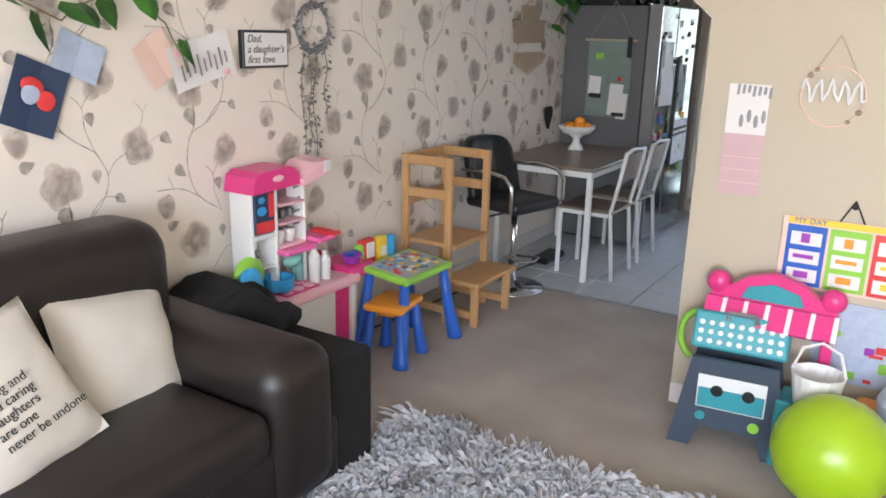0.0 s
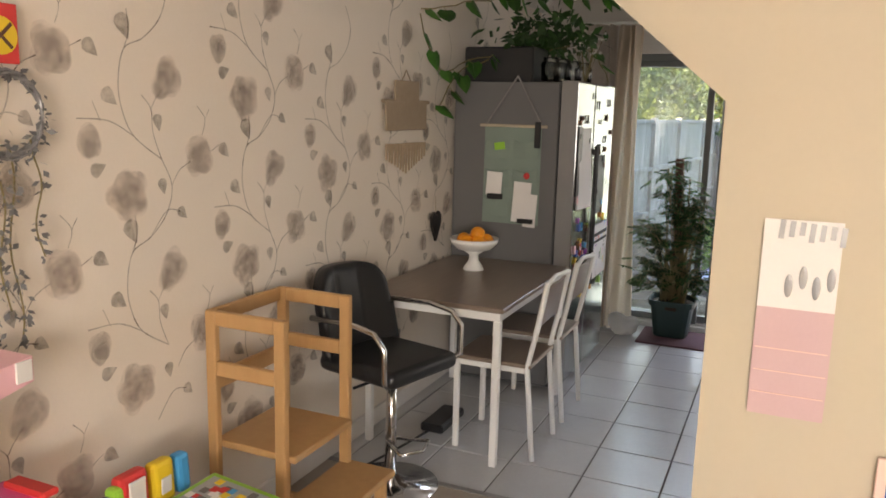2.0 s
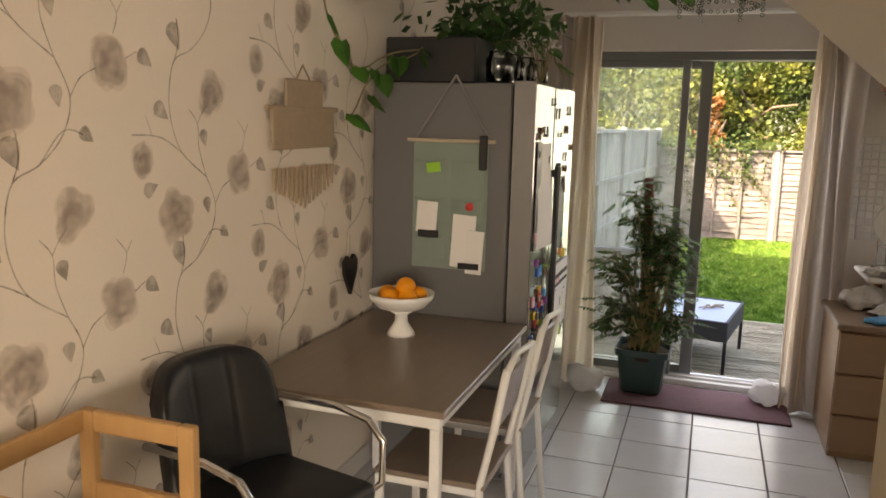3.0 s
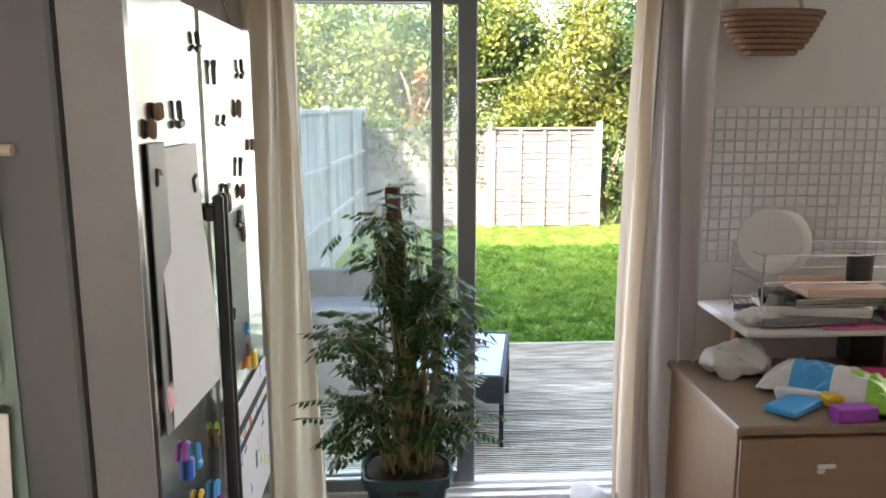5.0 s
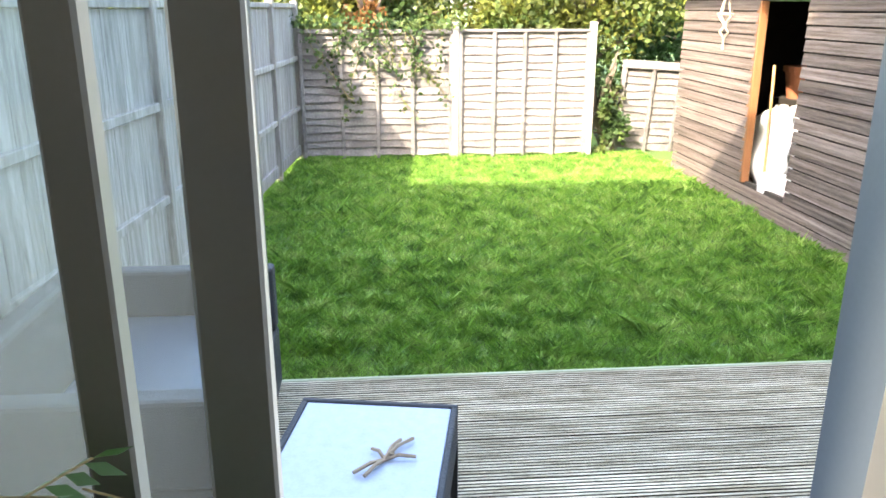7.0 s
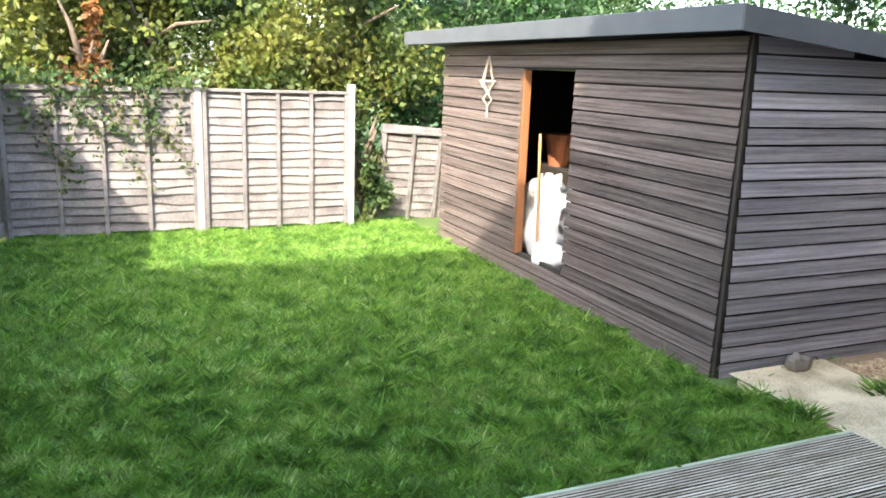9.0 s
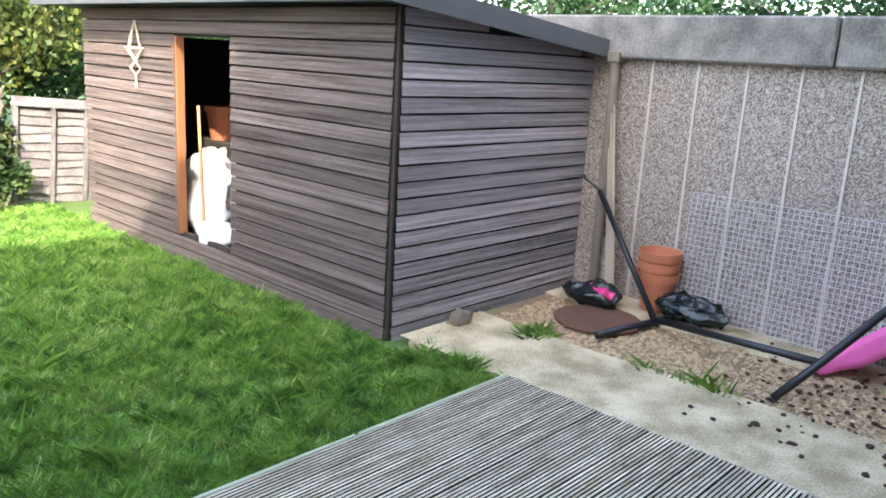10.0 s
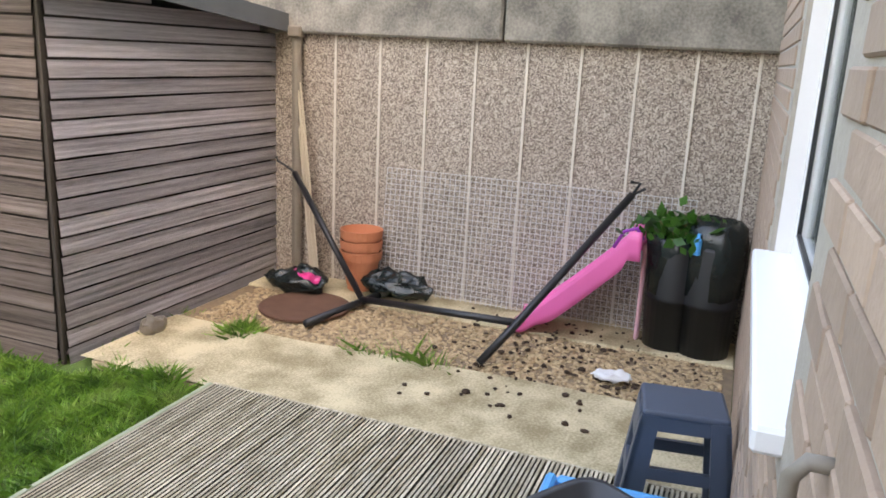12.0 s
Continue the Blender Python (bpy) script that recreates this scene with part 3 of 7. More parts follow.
def text_on(parent, words, size, loc, rot, mat="ink", shear=0.0, align="LEFT"):
    cu = bpy.data.curves.new("lettering", "FONT")
    cu.body, cu.size, cu.shear, cu.align_x, cu.extrude = words, size, shear, align, 0.0006
    cu.space_line = 0.95
    cu.materials.append(M[mat])
    ob = new("lettering", cu)
    ob.parent = parent
    ob.location, ob.rotation_euler = loc, [radians(a) for a in rot]
    return ob


# ---- the rooms ----
CEIL = 2.35
floor_living = structure("floor_carpet", Shape().box(-2.4, 2.3, -2.3, 4.16, -0.12, 0.0, 0), "carpet", "worn grey-brown fitted carpet over the living room")
floor_kitchen = structure("floor_tiled", Shape().box(-2.4, 2.3, 4.16, 7.34, -0.12, -0.006, 0), "grout", "grey ceramic floor tiles with dark grout lines")
structure("trim_threshold", Shape().box(-2.4, 2.3, 4.14, 4.17, 0.0, 0.006, 0.002), "mid_grey", "thin metal strip between carpet and tiles")
wall_west = structure("wall_west", Shape().box(-2.55, -2.4, -2.45, 7.34, -0.2, CEIL, 0), "paper", "cream wallpaper with printed brown poppies and vines")
structure("wall_east", Shape().box(2.3, 2.42, -2.45, 7.08, -0.12, CEIL, 0), "cream", "plain cream painted wall")
ws = Shape()
ws.box(-2.4, -0.5, -2.45, -2.3, -0.12, CEIL, 0).box(2.1, 2.3, -2.45, -2.3, -0.12, CEIL, 0)
ws.box(-0.5, 2.1, -2.45, -2.3, -0.12, 0.8, 0).box(-0.5, 2.1, -2.45, -2.3, 2.1, CEIL, 0)
structure("wall_south", ws, "cream", "cream wall, out of view, with an assumed front window opening")
structure("ceiling", Shape().box(-2.55, 2.42, -2.45, 7.34, CEIL, CEIL + 0.1, 0), "ceiling", "white painted ceiling")
structure("trim_cornice", Shape().slab([(-2.4, CEIL), (-2.4, CEIL - 0.09), (-2.385, CEIL - 0.085), (-2.33, CEIL - 0.02), (-2.32, CEIL)], "y", -2.3, 7.08), "ceiling", "white plaster cornice")
structure("wall_stair", Shape().slab([(-0.77, -0.1), (2.3, -0.1), (2.3, CEIL), (-1.69, CEIL), (-0.77, 1.57)], "y", 3.1, 3.52), "cream", "thick cream wall sloping under the stairs")
structure("baseboard", Shape().box(-2.4, -2.385, -2.3, 7.08, 0.0, 0.09, 0.004), "white_wall", "low white painted skirting board")
structure("baseboard_stair", Shape().box(-0.77, 2.3, 3.085, 3.1, 0.0, 0.09, 0.004), "white_wall", "low white painted skirting board")

# end wall with the sliding door and the kitchen window
ey0, ey1 = 7.08, 7.34
we = Shape()
we.box(-2.4, -1.8, ey0, ey1 - 0.02, -0.2, CEIL, 0).box(-0.34, 0.80, ey0, ey1 - 0.02, -0.2, CEIL, 0).box(2.16, 4.35, ey0, ey1 - 0.02, -0.2, CEIL, 0)
we.box(-1.8, -0.34, ey0, ey1 - 0.02, 1.97, CEIL, 0).box(0.80, 2.16, ey0, ey1 - 0.02, 1.98, CEIL, 0).box(0.80, 2.16, ey0, ey1 - 0.02, -0.2, 0.83, 0)
wall_north = structure("wall_north", we, "white_wall", "pale plastered end wall beside the patio door")
structure("wall_facade", Shape().box(-7, 0.66, ey0, ey1 - 0.02, CEIL, 5.5, 0).box(0.66, 7, ey0, ey1 - 0.02, CEIL, 5.5, 0).box(4.35, 7, ey0, ey1 - 0.02, -0.25, CEIL, 0).box(-7, -2.55, ey0, ey1 - 0.02, -0.25, CEIL, 0), "mortar", "upper storey of the brick house")
structure("roof", Shape().slab([(7.62, 5.72), (7.62, 5.84), (2.4, 9.6), (-2.9, 5.84), (-2.9, 5.72), (2.4, 9.45)], "x", -8, 8), "felt", "pitched tiled house roof with deep eaves")
structure("wall_back_upper", Shape().box(-7, 7, -2.45, -2.3, CEIL + 0.1, 5.5, 0), "mortar", "upper front wall of the house")

# sliding patio door
sd = thing("door_sliding", "grey aluminium sliding patio door standing half open", "patio door")
sd["kind"] = "structure"
fr = Shape()
fr.box(-1.8, -1.74, 7.14, 7.26, 0.0, 1.97).box(-0.40, -0.34, 7.14, 7.26, 0.0, 1.97).box(-1.74, -0.40, 7.14, 7.26, 1.92, 1.97)
part(sd, "frame", fr, "frame_grey")
part(sd, "sill", Shape().box(-1.74, -0.40, 7.12, 7.3, 0.0, 0.035).box(-1.74, -0.40, 7.16, 7.17, 0.035, 0.05, 0).box(-1.74, -0.40, 7.22, 7.23, 0.035, 0.05, 0), "upvc")
part(sd, "stile", Shape().box(-1.1, -1.03, 7.205, 7.24, 0.05, 1.92).box(-1.74, -1.70, 7.205, 7.24, 0.05, 1.92).box(-1.7, -1.1, 7.205, 7.24, 0.05, 0.10).box(-1.7, -1.1, 7.205, 7.24, 1.88, 1.92), "frame_grey")
part(sd, "sliding_stile", Shape().box(-1.20, -1.155, 7.15, 7.185, 0.05, 1.92).box(-1.74, -1.70, 7.15, 7.185, 0.05, 1.92).box(-1.7, -1.2, 7.15, 7.185, 0.05, 0.10).box(-1.7, -1.2, 7.15, 7.185, 1.88, 1.92), "frame_grey")
for y in (7.167, 7.222):
    pn = part(sd, "pane", Shape().box(-1.7, -1.1 if y > 7.2 else -1.2, y, y + 0.004, 0.1, 1.88, 0), "hazed_glass")
    pn.visible_shadow = False

# kitchen window
kw = thing("window_1", "white plastic framed kitchen window with a deep sill", "window")
kw["kind"] = "structure"
wf = Shape()
wf.box(0.80, 0.87, 7.2, 7.27, 0.87, 1.98).box(2.09, 2.16, 7.2, 7.27, 0.87, 1.98).box(0.87, 2.09, 7.2, 7.27, 0.87, 0.94).box(0.87, 2.09, 7.2, 7.27, 1.91, 1.98).box(1.38, 1.44, 7.2, 7.27, 0.94, 1.91)
part(kw, "frame", wf, "upvc")
part(kw, "gasket", Shape().box(0.87, 0.882, 7.255, 7.268, 0.94, 1.91, 0).box(2.078, 2.09, 7.255, 7.268, 0.94, 1.91, 0).box(0.882, 2.078, 7.255, 7.268, 0.94, 0.952, 0), "black")
part(kw, "sill", Shape().box(0.77, 2.18, 7.2, 7.385, 0.82, 0.87, 0.008), "upvc")
for a, b in ((0.87, 1.38), (1.44, 2.09)):
    pn = part(kw, "pane", Shape().box(a, b, 7.232, 7.238, 0.94, 1.91, 0), "glass")
    pn.visible_shadow = False

# assumed front window, unseen, placed to throw light on the papered wall
fw = thing("window_2", "unseen white framed front window, placed to light the living room", "window")
fw["kind"] = "structure"
part(fw, "frame", Shape().box(-0.5, -0.43, -2.42, -2.34, 0.8, 2.1).box(2.03, 2.1, -2.42, -2.34, 0.8, 2.1).box(-0.43, 2.03, -2.42, -2.34, 0.8, 0.87).box(-0.43, 2.03, -2.42, -2.34, 2.03, 2.1).box(0.75, 0.82, -2.42, -2.34, 0.87, 2.03), "upvc")


# printed poppies, vines and leaves of the wallpaper
def wallpaper_print():
    """One drawn motif of poppies on a winding stem, repeated in a half-drop over the wall."""
    rng = random.Random(4)
    flower, leaf, stem = Shape(), Shape(), Shape()
    x = -2.3992
    lift = [0]

    def blot(y, z, r, lobes, turn, flat, a, off):
        vs = []
        ph = rng.uniform(0, 6.28)
        for i in range(30):
            q = 2 * math.pi * i / 30
            k = r * (0.82 + 0.22 * abs(math.cos(lobes * 0.5 * (q - turn))) + 0.07 * math.sin(3 * q + ph) + rng.uniform(-0.025, 0.025))
            u, w = k * math.cos(q), k * flat * math.sin(q)
            vs.append(flower.bm.verts.new((x + off, y + u * math.cos(a) - w * math.sin(a), z + u * math.sin(a) + w * math.cos(a))))
        flower.bm.faces.new(vs)

    def poppy(y, z, r, lobes, a, flat=1.0, drift=0.0):
        """Washes of ink, one inside the other; drift: how far the inner ones lie towards the flower's foot."""
        lift[0] += 1
        off = 0.00008 * (lift[0] % 3)
        for i, q in enumerate((1.0, 0.94, 0.8, 0.55)):
            d = r * (drift * (1 - q) + rng.uniform(-0.05, 0.05))
            blot(y + d * math.cos(a), z + d * math.sin(a), r * q, lobes, a + rng.uniform(-0.25, 0.25), flat, a, off + 0.0002 * i)

    def leaflet(y, z, s, a):
        vs = []
        for u, w in ((0, 0), (0.04, 0.2), (0.2, 0.38), (0.45, 0.36), (0.75, 0.17), (1, 0), (0.75, -0.15), (0.45, -0.3), (0.2, -0.34), (0.04, -0.18)):
            vs.append(leaf.bm.verts.new((x + 0.0014, y + s * (u * math.cos(a) - w * math.sin(a)), z + s * (u * math.sin(a) + w * math.cos(a)))))
        leaf.bm.faces.new(vs)

    def vine(knots, w, y0, z0):
        pts = []
        for i in range(len(knots) - 1):
            p0, p1, p2, p3 = (Vector(knots[min(max(j, 0), len(knots) - 1)]) for j in (i - 1, i, i + 1, i + 2))
            for k in range(5):
                t = k / 5
                pts.append(0.5 * (2 * p1 + (p2 - p0) * t + (2 * p0 - 5 * p1 + 4 * p2 - p3) * t * t + (3 * p1 - p0 - 3 * p2 + p3) * t ** 3))
        pts.append(Vector(knots[-1]))
        prev = None
        for i, p in enumerate(pts):
            d = (pts[min(i + 1, len(pts) - 1)] - pts[max(i - 1, 0)]).normalized()
            a = stem.bm.verts.new((x + 0.0013, y0 + p.x - d.y * w, z0 + p.y + d.x * w))
            b = stem.bm.verts.new((x + 0.0013, y0 + p.x + d.y * w, z0 + p.y - d.x * w))
            if prev:
                stem.bm.faces.new((prev[0], prev[1], b, a))
            prev = (a, b)

    for col in range(-9, 8):
        for row in range(-3, 3):
            y0, z0 = 3.084 + 0.54 * col, 1.269 + 0.59 * row + (0.295 if col % 2 else 0.0)
            if not (-1.9 < y0 < 6.6 and 0.16 < z0 < CEIL - 0.62):
                continue
            poppy(y0, z0, 0.080, 5, 0.3)
            poppy(y0 + 0.305, z0 + 0.10, 0.072, 4, 2.0, 0.92)
            poppy(y0 + 0.17, z0 + 0.34, 0.072, 3, 4.1, 0.82, 0.3)
            poppy(y0 - 0.13, z0 + 0.158, 0.056, 2, 4.9, 0.72, 0.4)
            for dy, dz, size, a in ((-0.01, 0.515, 0.075, 5.2), (-0.08, 0.30, 0.062, 5.6), (0.20, -0.06, 0.048, 5.6), (-0.13, 0.07, 0.055, 0.35), (0.405, 0.135, 0.058, 5.6), (0.12, 0.235, 0.05, 5.0), (0.13, 0.04, 0.05, 4.9)):
                leaflet(y0 + dy, z0 + dz, size * 1.05, a + rng.uniform(-0.1, 0.1))
            vine([(0.136, 0.099), (0.03, 0.17), (-0.012, 0.25), (-0.02, 0.33), (0.006, 0.419), (0.08, 0.455), (0.15, 0.52), (0.176, 0.605), (0.136, 0.689)], 0.0022, y0, z0)
            vine([(0.03, 0.17), (-0.06, 0.215), (-0.17, 0.222)], 0.002, y0, z0)
            vine([(0.006, 0.419), (0.025, 0.47), (0.02, 0.53)], 0.0022, y0, z0)
            vine([(0.136, 0.099), (0.105, 0.18), (0.10, 0.25), (0.065, 0.29)], 0.0018, y0, z0)
            vine([(0.10, 0.25), (0.12, 0.28), (0.15, 0.31)], 0.0016, y0, z0)
            vine([(0.176, 0.015), (0.21, 0.06), (0.26, 0.085)], 0.0018, y0, z0)
            vine([(0.08, -0.135), (0.15, -0.062), (0.21, -0.07)], 0.002, y0, z0)
            vine([(0.32, 0.17), (0.335, 0.22), (0.30, 0.262)], 0.0014, y0, z0)
            vine([(0.335, 0.22), (0.355, 0.25)], 0.0014, y0, z0)
            vine([(0.36, 0.115), (0.40, 0.135)], 0.0016, y0, z0)
            vine([(-0.09, 0.215), (-0.115, 0.27)], 0.0014, y0, z0)
    for name, sh, mat in (("printed_flowers", flower, "ink_flower"), ("printed_leaves", leaf, "ink_leaf"), ("printed_stems", stem, "ink_stem")):
        ob = part(wall_west, name, sh, mat)
        ob["kind"] = "stuff"


wallpaper_print()


# ---- outdoors: ground, deck, fences, shed ----
rng = np.random.default_rng(5)
LAWN, PATIO, DECK = -0.25, -0.2, -0.17
ground = structure("ground", Shape().box(-300, 300, 7.32, 600, -0.6, LAWN - 0.005, 0), "lawn_soil", "mown garden ground reaching to the trees")
structure("ground_front", Shape().box(-300, 300, -600, 7.32, -0.6, LAWN - 0.008, 0).box(-2.55, 4.35, -2.45, 7.3, -0.6, -0.21, 0), "slab", "paved ground round the house")
structure("pavement_slab", Shape().sheet(lambda u, v: Vector((2.40 + u * (0.77 + 0.03 * math.sin(6 * v)), 7.34 + v * 3.24, PATIO + 0.006 * noise.noise(Vector((u * 3, v * 9, 0))))), 8, 30).box(2.4, 3.16, 7.34, 10.5, LAWN - 0.1, PATIO - 0.012, 0), "slab", "pale concrete path beside the deck")
structure("pavement_strip", Shape().box(3.93, 4.35, 7.34, 10.6, LAWN - 0.1, PATIO, 0.01), "slab", "concrete strip along the garage wall")
bed = structure("ground_gravel_bed", Shape().box(3.12, 3.95, 7.34, 10.6, LAWN - 0.1, PATIO - 0.02, 0), "gravel", "gravel bed with stones and bark")

base = bmesh.new()
bmesh.ops.create_icosphere(base, subdivisions=1, radius=1)
bv = np.array([v.co[:] for v in base.verts])
bf = np.array([[v.index for v in f.verts] for f in base.faces])
base.free()


def scatter(name, parent, n, x0, x1, y0, y1, z, s0, s1, mat):
    c = np.c_[rng.uniform(x0, x1, n), rng.uniform(y0, y1, n), np.full(n, z)]
    r = rng.uniform(s0, s1, (n, 1, 1)) * rng.uniform(0.6, 1.3, (n, 1, 3)) * np.array([1, 1, 0.55])
    v = (c[:, None, :] + bv[None] * r * rng.uniform(0.8, 1.2, (n, len(bv), 1))).reshape(-1, 3)
    f = (np.arange(n)[:, None, None] * len(bv) + bf[None]).reshape(-1, 3)
    me = bpy.data.meshes.new(name)
    me.from_pydata(v.tolist(), [], f.tolist())
    me.materials.append(M[mat])
    ob = new(name, me)
    ob.parent = parent
    return tagged(ob, kind="stuff")


scatter("gravel_stones", bed, 5200, 3.13, 3.94, 7.4, 10.5, PATIO - 0.018, 0.006, 0.02, "stone")
scatter("soil_crumbs", bed, 90, 2.65, 4.2, 7.7, 9.0, PATIO + 0.006, 0.007, 0.022, "soil")
scatter("bark_crumbs", bed, 160, 3.2, 4.2, 7.5, 8.8, PATIO, 0.006, 0.018, "soil")

# lawn
def blades(name, n, x0, x1, y0, y1, h0, h1, w, keep=None):
    c = np.c_[rng.uniform(x0, x1, n), rng.uniform(y0, y1, n)]
    if keep is not None:
        c = c[keep(c)]
    n = len(c)
    patch = np.array([0.5 + 0.9 * (noise.noise(Vector((p[0] * 6.5, p[1] * 6.5, 0))) + 0.45) for p in c])
    h = rng.uniform(h0, h1, n) * np.clip(patch * 1.6 - 0.25, 0.45, 2.1)
    a = rng.uniform(0, 2 * math.pi, n)
    lean = rng.uniform(0.3, 1.5, n) * h
    s = np.c_[np.cos(a), np.sin(a)] * w
    t = np.c_[-np.sin(a + rng.normal(0, 0.8, n)), np.cos(a)] * lean[:, None]
    z = np.full(n, LAWN - 0.004)
    v = np.stack([np.c_[c - s, z], np.c_[c + s, z], np.c_[c + s * 0.7 + t * 0.4, z + h * 0.6], np.c_[c + t, z + h], np.c_[c - s * 0.7 + t * 0.4, z + h * 0.6]], 1).reshape(-1, 3)
    f = np.arange(5 * n).reshape(-1, 5)
    me = bpy.data.meshes.new(name)
    me.from_pydata(v.tolist(), [], f.tolist())
    me.materials.append(M["grass"])
    ob = new(name, me)
    ob.parent = ground
    return tagged(ob, kind="stuff")


blades("grass", 92000, -2.4, 2.29, 9.74, 15.7, 0.02, 0.05, 0.0042)
blades("grass_near", 34000, -1.6, 2.27, 9.74, 11.6, 0.02, 0.05, 0.003)
blades("grass_long", 7000, -2.3, 2.2, 9.74, 14.0, 0.04, 0.075, 0.0035)
blades("grass_tufts", 1700, 2.2, 2.46, 9.78, 10.35, 0.03, 0.06, 0.003)
blades("weed_tuft", 700, 3.02, 3.22, 9.98, 10.2, 0.04, 0.08, 0.002)
blades("weed_line", 130, 3.12, 3.2, 8.7, 9.4, 0.04, 0.11, 0.003)
blades("shed_weeds", 220, 2.5, 3.3, 10.5, 10.6, 0.03, 0.06, 0.003)

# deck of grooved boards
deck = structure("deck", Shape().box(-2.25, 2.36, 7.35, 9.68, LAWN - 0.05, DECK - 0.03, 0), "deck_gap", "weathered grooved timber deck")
prof = []
BW, grooves = 0.136, 7
for i in range(grooves):
    a = BW * i / grooves
    prof += [(a + 0.002, -0.014), (a + 0.0034, 0.0), (a + BW / grooves - 0.0042, 0.0), (a + BW / grooves - 0.0026, -0.014)]
board = Shape().slab([(0, -0.028)] + [(a, b) for a, b in prof] + [(BW, -0.028)], "x", -2.25, 2.38).mesh("board", "deck")
# Faces down in the grooves and under the board take the darker colour.
board.materials.append(M["groove_dark"])
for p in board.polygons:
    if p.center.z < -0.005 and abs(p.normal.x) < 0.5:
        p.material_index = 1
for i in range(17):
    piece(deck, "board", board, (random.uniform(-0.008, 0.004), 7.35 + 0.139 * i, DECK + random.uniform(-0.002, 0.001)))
part(deck, "end_board", Shape().box(2.381, 2.394, 7.35, 9.712, LAWN - 0.05, DECK - 0.001, 0.002), "deck")
part(deck, "edge_board", Shape().box(-2.25, 2.38, 9.712, 9.735, LAWN - 0.05, DECK + 0.002, 0.003), "green_edge", label="pale greenish edge board")

# left fence of upright boards
lf = thing("fence_left", "grey weathered close-board timber fence with rails", "fence", (-2.53, 7.36, LAWN), -4.7)
post_mesh = Shape().box(-0.04, 0.035, -0.036, 0.036, 0, 1.77, 0.006).mesh("post", "fence_v")
pale = Shape().box(-0.008, 0.008, -0.052, 0.052, 0.12, 1.70, 0.003).mesh("board", "fence_v")
rail = Shape().box(0.0, 0.035, 0.0, 1.0, -0.025, 0.025, 0.004).mesh("rail", "fence_v")
capm = Shape().box(-0.02, 0.04, 0.0, 1.0, 0.0, 0.045, 0.004).mesh("cap_rail", "fence_v")
LFY = [0.0, 1.95, 3.85, 5.27, 7.03, 8.3]
for a, b in zip(LFY, LFY[1:]):
    piece(lf, "post", post_mesh, (0.02, b, 0))
    for z in (0.6, 1.15):
        piece(lf, "rail", rail, (0.008, a + 0.045, z), (0, 0, 0), (1, b - a - 0.09, 1))
    piece(lf, "cap_rail", capm, (0, a + 0.045, 1.70), (0, 0, 0), (1, b - a - 0.09, 1))
    piece(lf, "gravel_board", capm, (0, a + 0.045, 0.06), (0, 0, 0), (0.7, b - a - 0.09, 2.6))
    k = int((b - a - 0.06) / 0.1)
    pitch = (b - a - 0.06) / k
    for i in range(k):
        piece(lf, "board", pale, (random.uniform(-0.004, 0.0), a + 0.03 + pitch * (i + 0.5), random.uniform(-0.004, 0)), (0, 0, 0), (1, pitch / 0.1025, 1))


# lap panels at the end of the garden
def lap_panel(x0, x1, y, top, label, tilt=0.0):
    p = thing("garden_fence", label, "fence", (x0, y, LAWN), 0, "panels of the end fence")
    w = x1 - x0
    n = math.ceil((top - 0.05) / 0.088)
    for i in range(n):
        z = 0.05 + 0.088 * i
        s = Shape().sheet(lambda u, v: Vector((w * u, -0.024 * (1 - v) + 0.006 * noise.noise(Vector((u * 4, i * 3.1, x0))), z + v * 0.1 + (1 - v) * 0.026 * noise.noise(Vector((u * 6, i * 1.7, x0 + 3))))), 16, 1)
        ob = part(p, "slat", s, "fence")
        sm = ob.modifiers.new("thickness", "SOLIDIFY")
        sm.thickness = 0.008
    for fx in (0.03, w * 0.27, w * 0.5, w * 0.73, w - 0.03):
        part(p, "batten", Shape().box(fx - 0.02, fx + 0.02, -0.054, -0.03, 0.02, top, 0.003), "fence")
    part(p, "cap", Shape().box(0, w, -0.058, 0.02, top, top + 0.03, 0.004), "fence")
    if tilt:
        p.rotation_euler = (0, radians(tilt), 0)
    return p


FY = 15.55
lap_panel(0.0, 1.53, FY, 1.44, "sunlit grey lap fence panel with battens")
lap_panel(-1.80, -0.05, FY, 1.42, "grey lap fence panel overgrown by ivy")
lap_panel(1.95, 3.4, FY + 0.3, 1.02, "low leaning grey lap fence panel", 4)
for x in (-0.03, 1.56):
    solid("fence_post", Shape().box(-0.035, 0.035, -0.05, 0.05, 0, 1.55, 0.008), "concrete_post", "pale concrete fence post", "fence post", (x, FY - 0.01, LAWN), 0, "end fence posts")


